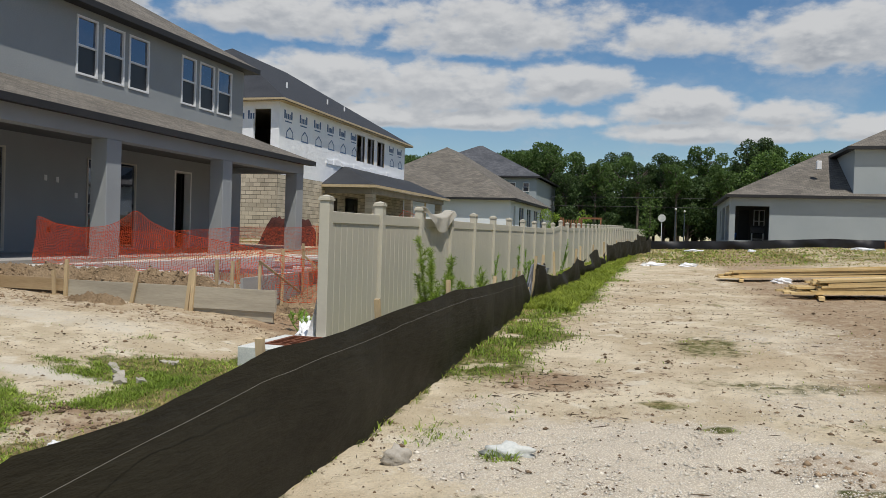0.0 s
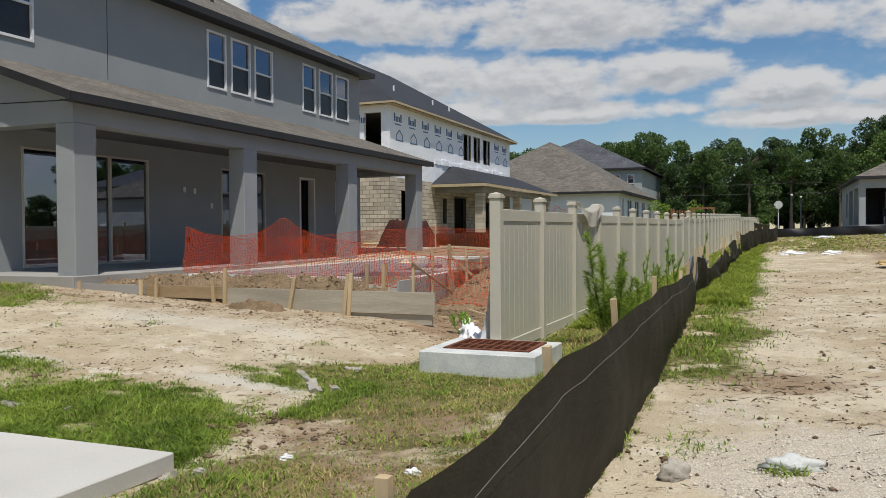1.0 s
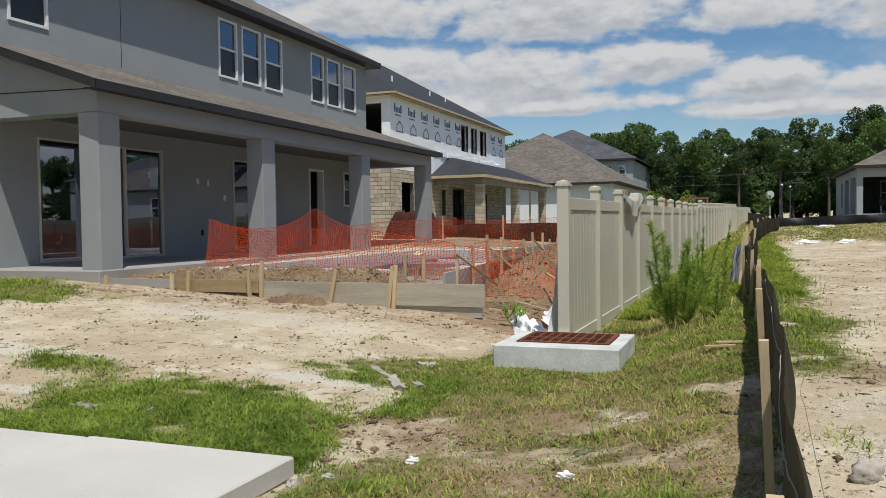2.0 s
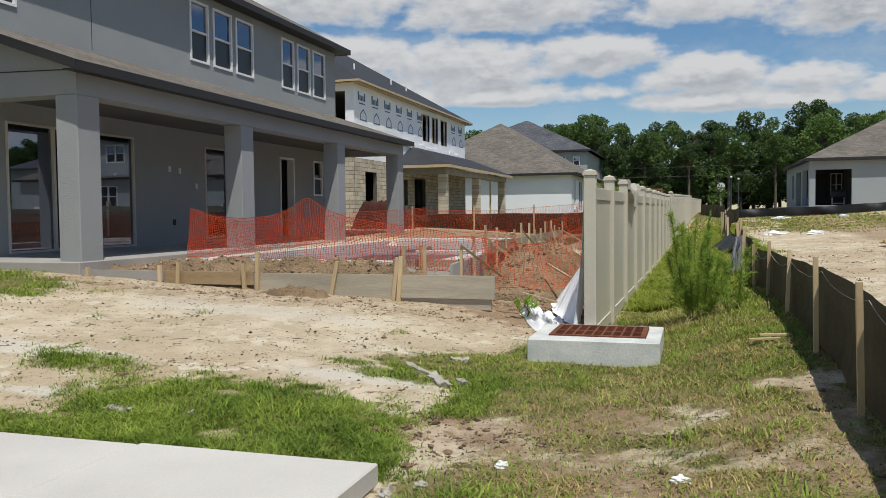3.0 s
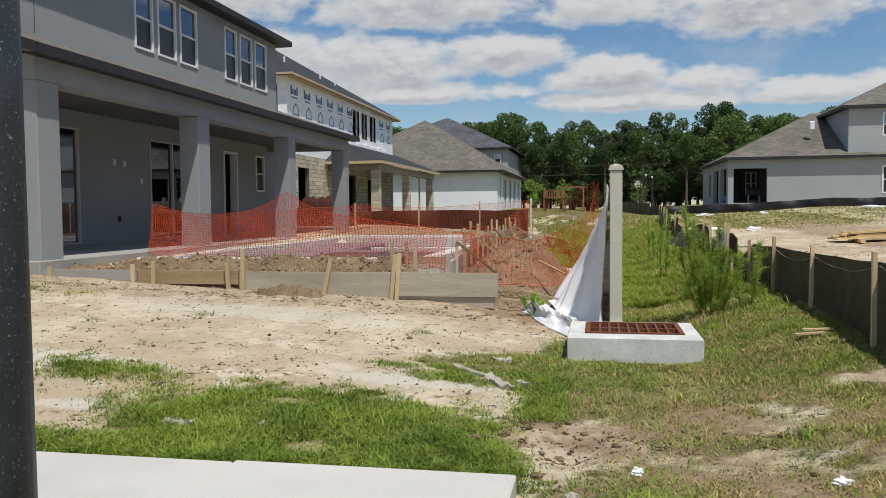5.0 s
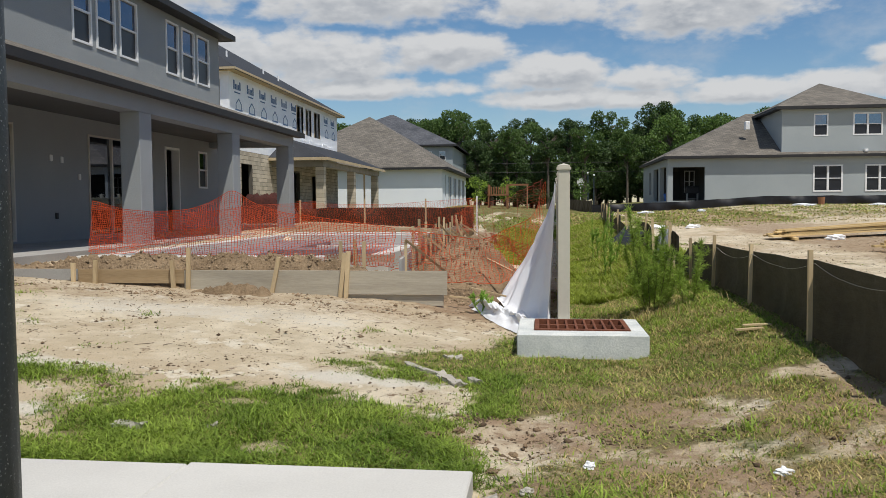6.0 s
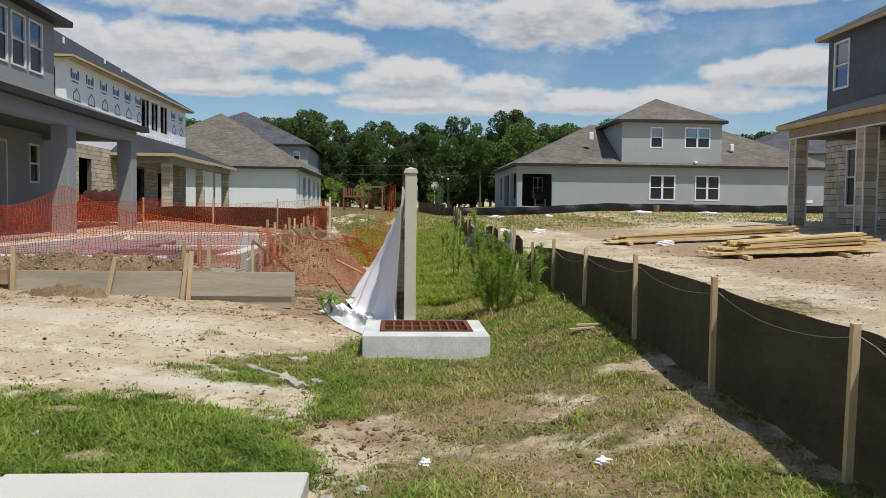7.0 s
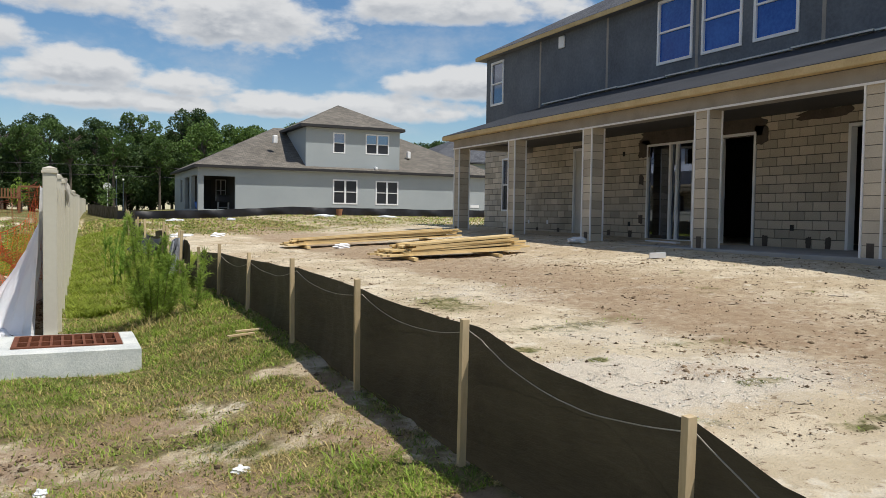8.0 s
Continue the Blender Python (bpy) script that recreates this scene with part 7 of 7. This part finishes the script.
def blades(name, label, count, box_xy, height, ma, seed, cover, width=0.006, keep=None):
    """Real grass blades, bent, where the cover says grass grows."""
    rng = np.random.RandomState(seed)
    x0, x1, y0, y1 = box_xy
    px, py = rng.uniform(x0, x1, count * 3), y0 + (y1 - y0) * rng.uniform(0, 1, count * 3) ** 1.35
    tuft = 0.5 + 0.5 * wobble(px, py, 5.0, seed)
    c = cover(px, py) * (0.3 + 0.7 * tuft) * (0.62 + 0.38 * wobble(px, py, 1.9, seed + 4.0))
    ok = rng.uniform(0, 1, len(px)) < c
    if keep is not None:
        ok &= keep(px, py)
    px, py, c = px[ok][:count], py[ok][:count], c[ok][:count]
    n = len(px)
    pz = ground_z(px, py) - 0.012
    h = height * (0.45 + 0.75 * c) * rng.uniform(0.35, 1.25, n)
    a = rng.uniform(0, math.tau, n)
    lean = h * rng.uniform(0.4, 2.1, n)
    dx, dy = np.cos(a), np.sin(a)
    far = 1 + 0.07 * np.clip(py - 6, 0, 40)
    w = width * rng.uniform(0.6, 1.4, n) * far
    sx, sy = -dy * w, dx * w
    V = np.zeros((n, 5, 3), np.float32)
    V[:, 0] = np.stack([px - sx, py - sy, pz], -1)
    V[:, 1] = np.stack([px + sx, py + sy, pz], -1)
    mx, my, mz = px + dx * lean * 0.35, py + dy * lean * 0.35, pz + h * 0.62
    V[:, 2] = np.stack([mx + sx * 0.7, my + sy * 0.7, mz], -1)
    V[:, 3] = np.stack([mx - sx * 0.7, my - sy * 0.7, mz], -1)
    V[:, 4] = np.stack([px + dx * lean, py + dy * lean, pz + h * rng.uniform(0.75, 1.0, n)], -1)
    base = np.arange(n, dtype=np.int32)[:, None] * 5
    loops = (base + np.array([0, 1, 2, 3, 3, 2, 4], np.int32)).ravel()
    starts = (np.arange(n, dtype=np.int32)[:, None] * 7 + np.array([0, 4], np.int32)).ravel()
    me = bpy.data.meshes.new(name)
    me.vertices.add(n * 5)
    me.vertices.foreach_set("co", V.ravel())
    me.loops.add(len(loops))
    me.loops.foreach_set("vertex_index", loops)
    me.polygons.add(len(starts))
    me.polygons.foreach_set("loop_start", starts)
    me.update(calc_edges=True)
    me.materials.append(ma)
    return tagged(new(name, me), label, "grass", kind="stuff")


def off_slab(x, y):
    slab = (x < -4.36) & (y < 3.95)
    inlet = (x > -4.3) & (x < -3.0) & (y > 7.42) & (y < 8.6)
    return ~slab & ~inlet


blades("grass", "lush green grass beside the footpath and swale", 200000, (-11.5, -1.72, 3.1, 12.5), 0.072, BLADE, 1, lambda x, y: grass_cover(x, y) * (1 - 0.35 * step(-4.6, -3.8, x) * step(8.5, 6.5, y)), 0.0042, off_slab)
blades("grass", "thick green sward beside the footpath", 70000, (-9.5, -4.2, 3.9, 6.6), 0.07, BLADE, 42, lambda x, y: np.minimum(1.0, 1.5 * grass_cover(x, y)), 0.0045, off_slab)
blades("grass", "taller lush tufts beside the footpath", 26000, (-9.5, -2.0, 3.2, 8.5), 0.13, BLADE, 41, lambda x, y: grass_cover(x, y) * step(0.25, 0.7, wobble(x, y, 2.6, 15.0)), 0.0045, off_slab)
blades("dry_grass", "dry straw-coloured grass among the green", 150000, (-8.5, -1.72, 3.1, 12.0), 0.06, STRAW, 2, lambda x, y: grass_cover(x, y) * (0.32 + 0.54 * step(-5.0, -3.4, x)), 0.004, off_slab)
blades("grass", "tall green grass down the swale", 70000, (-4.0, -1.2, 11.5, 34.0), 0.16, BLADE_Y, 3, grass_cover, 0.006)
blades("dry_grass", "tall straw seed stalks in the swale grass", 9000, (-3.9, -1.9, 8.5, 30.0), 0.24, STRAW, 33, lambda x, y: grass_cover(x, y) * step(-0.1, 0.5, wobble(x, y, 2.1, 3.0)), 0.003, off_slab)
blades("dry_grass", "dry straw grass over the upper yard", 36000, (-3.0, 30.0, 26.0, 50.0), 0.11, STRAW, 34, lambda x, y: np.maximum(grass_cover(x, y), 0.5 * step(-0.2, 0.4, wobble(x, y, 0.8, 3.0))), 0.008)
blades("grass", "green weeds along the silt fence", 30000, (-2.0, -0.3, 4.3, 26.0), 0.1, BLADE, 4, grass_cover, 0.005, lambda x, y: x > -1.72)
blades("grass", "sparse tufts across the sandy yard", 34000, (-0.8, 10.0, 3.0, 26.0), 0.06, BLADE, 5, lambda x, y: 0.8 * grass_cover(x, y), 0.005)
blades("grass", "yellow-green grass between the dug earth and the vinyl fence", 12000, (-5.6, -3.95, 17.5, 34.0), 0.16, BLADE_Y, 51, lambda x, y: 0.9 * step(-5.7, -5.0, x + 0.3 * wobble(x, y, 1.3)), 0.006)
blades("grass", "short grass by the lanai slab", 16000, (-15.5, -10.5, 6.6, 10.3), 0.09, BLADE, 6, grass_cover, 0.006)
blades("grass", "far yellow-green grass in the upper yard", 24000, (-9.0, 22.0, 27.0, 50.0), 0.12, BLADE, 7, grass_cover, 0.008, lambda x, y: (x > -4.6) | (y > 31))


def crumbs(name, label, category, count, box_xy, size, ma, seed, cover, flat=0.6, long=1.0, height=None):
    """Countless small loose bits lying on the ground."""
    rng = np.random.RandomState(seed)
    x0, x1, y0, y1 = box_xy
    px, py = rng.uniform(x0, x1, count * 4), y0 + (y1 - y0) * rng.uniform(0, 1, count * 4) ** 1.5
    ok = (rng.uniform(0, 1, len(px)) < cover(px, py)) & off_slab(px, py)
    px, py = px[ok][:count], py[ok][:count]
    n = len(px)
    pz = ground_z(px, py) if height is None else np.array([height(a, b) for a, b in zip(px, py)])
    s = size * np.exp(rng.normal(0, 0.45, n))
    a = rng.uniform(0, math.tau, n)
    oct_ = np.array([(1, 0, 0), (0, 1, 0), (-1, 0, 0), (0, -1, 0), (0, 0, 1), (0, 0, -1)], float)
    V = np.repeat(oct_[None], n, 0) * rng.uniform(0.65, 1.35, (n, 6, 1))
    V[:, :, 0] *= long
    V[:, :, 2] *= flat
    ca, sa = np.cos(a)[:, None], np.sin(a)[:, None]
    X, Y = V[:, :, 0] * ca - V[:, :, 1] * sa, V[:, :, 0] * sa + V[:, :, 1] * ca
    V = np.stack([X * s[:, None] + px[:, None], Y * s[:, None] + py[:, None], V[:, :, 2] * s[:, None] + pz[:, None] + 0.2 * s[:, None] * flat], -1)
    tri = np.array([(0, 1, 4), (1, 2, 4), (2, 3, 4), (3, 0, 4), (1, 0, 5), (2, 1, 5), (3, 2, 5), (0, 3, 5)], np.int32)
    loops = (np.arange(n, dtype=np.int32)[:, None, None] * 6 + tri[None]).ravel()
    me = bpy.data.meshes.new(name)
    me.vertices.add(n * 6)
    me.vertices.foreach_set("co", V.astype(np.float32).ravel())
    me.loops.add(len(loops))
    me.loops.foreach_set("vertex_index", loops.astype(np.int32))
    me.polygons.add(n * 8)
    me.polygons.foreach_set("loop_start", np.arange(0, n * 24, 3, dtype=np.int32))
    me.update(calc_edges=True)
    me.materials.append(ma)
    return tagged(new(name, me), label, category, kind="stuff")


def bare_sand(x, y):
    return (1 - grass_cover(x, y)) * (0.25 + 0.75 * step(-0.1, 0.5, wobble(x, y, 1.9, 6.0)))


crumbs("soil_clods", "small brown soil clods scattered over the sand", "dirt", 20000, (-12.0, 9.0, 3.0, 22.0), 0.0065, DARK_CLOD, 11, bare_sand)
crumbs("dark_clods", "churned brown clods along the form boards", "dirt", 900, (-12.0, -4.4, 9.2, 10.25), 0.013, CLOD, 12, lambda x, y: 0.3 + 0.7 * step(0, 0.4, wobble(x, y, 2.2, 2.0)))
crumbs("gravel", "white shell gravel thinly spread on the sand", "gravel", 32000, (-1.7, 4.2, 2.9, 11.0), 0.0042, PEBBLE, 13, gravel_cover)
crumbs("clod_clusters", "crumbled darker clods trodden into the sand", "dirt", 9000, (-12.0, 9.0, 4.5, 20.0), 0.0105, DARK_CLOD, 15, lambda x, y: (1 - grass_cover(x, y)) * step(0.35, 0.75, wobble(x, y, 1.7, 12.0) + 0.4 * wobble(x, y, 6.0, 1.0)))
crumbs("soil_lumps", "loose dark lumps of soil lying on the sand", "dirt", 900, (-12.0, 9.0, 5.0, 18.0), 0.014, DARK_CLOD, 27, lambda x, y: (1 - grass_cover(x, y)) * (0.1 + 0.9 * step(0.2, 0.7, wobble(x, y, 1.3, 4.0))), 0.55)
crumbs("mound_clods", "brown clods on the dirt behind the form boards", "dirt", 4200, (-12.6, -5.3, 10.4, 12.0), 0.0125, CLOD, 16, lambda x, y: 0.6 + 0 * x, 0.8, 1.0, lambda x, y: heap_z(x, y, -8.9, 11.1, 4.1, 0.95, 0.8, 0.16, 2.0, 0.3))
crumbs("mound_clods", "reddish clods on the mound by the pool forms", "dirt", 2200, (-6.2, -3.9, 10.6, 16.0), 0.014, CLOD, 17, lambda x, y: 0.6 + 0 * x, 0.8, 1.0, lambda x, y: max(heap_z(x, y, -5.3, 14.0, 1.2, 3.6, 0.96, 0.12, 5.0), gz(x, y)))
crumbs("dark_clods", "churned dark clods in the washout by the footpath", "dirt", 2600, (-5.2, -2.6, 4.2, 5.5), 0.0095, DARK_CLOD, 26, lambda x, y: np.maximum.reduce([patch(x, y, -4.42, 5.2, 0.2, 0.1, 0.6), patch(x, y, -4.6, 4.68, 0.2, 0.09, 0.6), 0.6 * patch(x, y, -4.95, 4.42, 0.2, 0.08, 0.6), 0.25 * patch(x, y, -3.5, 4.95, 0.8, 0.2, 0.6)]))
crumbs("twigs", "dead twigs and root bits on the sand", "twigs", 2600, (-10.0, 9.0, 3.0, 20.0), 0.0022, TWIG, 14, bare_sand, 1.0, 16.0)
crumbs("twigs", "reddish dead roots and stalks strewn by the silt fence", "twigs", 260, (-1.6, 0.4, 5.6, 7.4), 0.0024, TWIG, 24, lambda x, y: patch(x, y, -0.75, 6.45, 0.6, 0.45, 0.6), 1.0, 14.0)
crumbs("soil_clods", "heaped dark clods on the upper yard", "dirt", 2600, (0.2, 8.5, 3.5, 14.0), 0.014, CLOD, 25, lambda x, y: np.maximum.reduce([patch(x, y, 2.0, 5.2, 0.6, 0.25, 0.6), patch(x, y, 1.0, 4.6, 0.35, 0.25), 0.7 * patch(x, y, 5.2, 11.6, 1.4, 0.7, 0.6)]))

# ---- things far off ----


def far_things():
    for x, y, h, ma, lab in ((-1.0, 60.0, 3.0, LEAF_L, "young staked street tree in thin leaf"), (-9.2, 68.0, 2.4, YELLOW_LEAF, "bright yellow-green bush by the playset"), (-6.9, 74.0, 2.9, YELLOW_LEAF, "bright yellow-green bush by the playset")):
        z = gz(x, y)
        t = thing("young_tree", lab, "tree", (x, y, z))
        bm = bmesh.new()
        tube(bm, [(x, y, z - 0.1), (x + 0.05, y, z + h * 0.5), (x, y, z + h)], [0.05, 0.035, 0.012], 6)
        part("trunk", bm, BARK, t)
        rng = random.Random(int(h * 10))
        tips = [(x + rng.gauss(0, 0.35), y + rng.gauss(0, 0.35), z + h * rng.uniform(0.3, 1.0), rng.uniform(0.25, 0.5)) for _ in range(11)]
        part("crown", leaf_cloud("crown", tips, 700, 0.09, ma, int(h * 7)), None, t)
    z = gz(-7, 70)
    p = thing("playset", "brown timber play frame with a swing beam", "playset", (-7.2, 70, z))
    for x in (-8.5, -6.9):
        for y in (69.2, 70.8):
            part("post", boxes((x - 0.06, x + 0.06, y - 0.06, y + 0.06, z, z + 2.1)), PLAY_WOOD, p)
    part("deck", boxes((-8.6, -6.8, 69.1, 70.9, z + 1.15, z + 1.25)), PLAY_WOOD, p)
    for k in range(8):
        part("slat", boxes((-8.5 + k * 0.21, -8.4 + k * 0.21, 69.1, 69.14, z + 1.25, z + 1.9)), PLAY_WOOD, p)
    part("swing_beam", boxes((-6.8, -5.1, 69.9, 70.05, z + 2.0, z + 2.15)), PLAY_WOOD, p)
    for s in (-0.7, 0.7):
        bm = bmesh.new()
        beam(bm, (-5.2, 70 + s, z), (-5.2, 70, z + 2.1), 0.1, 0.1)
        part("leg", bm, PLAY_WOOD, p)
    for x, y in ((1.2, 92.0), (2.3, 99.0)):
        z = gz(x, y)
        s = thing("street_lamp", "dark street lamp post with a white globe", "street lamp", (x, y, z), group="street lamps")
        part("pole", tube(bmesh.new(), [(x, y, z), (x, y, z + 3.4)], [0.08, 0.05], 8), STEEL_POST, s)
        bm = bmesh.new()
        bmesh.ops.create_icosphere(bm, subdivisions=2, radius=0.13, matrix=Matrix.Translation((x, y, z + 3.6)))
        part("globe", bm, WHITE_PAINT, s, "white globe", True)
    z = gz(-0.2, 80)
    s = thing("road_sign", "back of an octagonal road sign on a post", "sign", (-0.2, 80, z))
    part("post", boxes((-0.23, -0.17, 79.97, 80.03, z, z + 2.1)), WHITE_PAINT, s)
    bm = bmesh.new()
    bmesh.ops.create_cone(bm, cap_ends=True, segments=8, radius1=0.38, radius2=0.38, depth=0.03, matrix=Matrix.Translation((-0.2, 79.95, z + 2.3)) @ Matrix.Rotation(radians(90), 4, "X") @ Matrix.Rotation(radians(22.5), 4, "Z"))
    part("plate", bm, INLET, s, "grey unpainted back")
    for k, zz in enumerate((6.6, 5.5)):
        bm = bmesh.new()
        tube(bm, [(-60 + 10 * i, 99.5, zz + 0.02 * ((i - 6) % 4 - 2) ** 2) for i in range(15)], [0.03] * 15, 5)
        solo("power_line", bm, TRIM_DARK, "dark overhead cable before the wood", "cable", group="overhead cables")
    for x in (-60, 80):
        z = gz(x, 99.5)
        solo("utility_pole", tube(bmesh.new(), [(x, 99.5, z), (x, 99.5, z + 8)], [0.14, 0.1], 8), BARK, "round timber utility pole", "pole", group="utility poles")


far_things()

# ---- single blocks of the near wall ----
h_, wl_, low_ = BLOCK_HOUSE
blockwork(wl_, "x", 10.9, -1, 4.0, 27.16, 0.93, 3.98, low_, lambda u, z: 11.4 < u < 20.4 and z < 3.6)
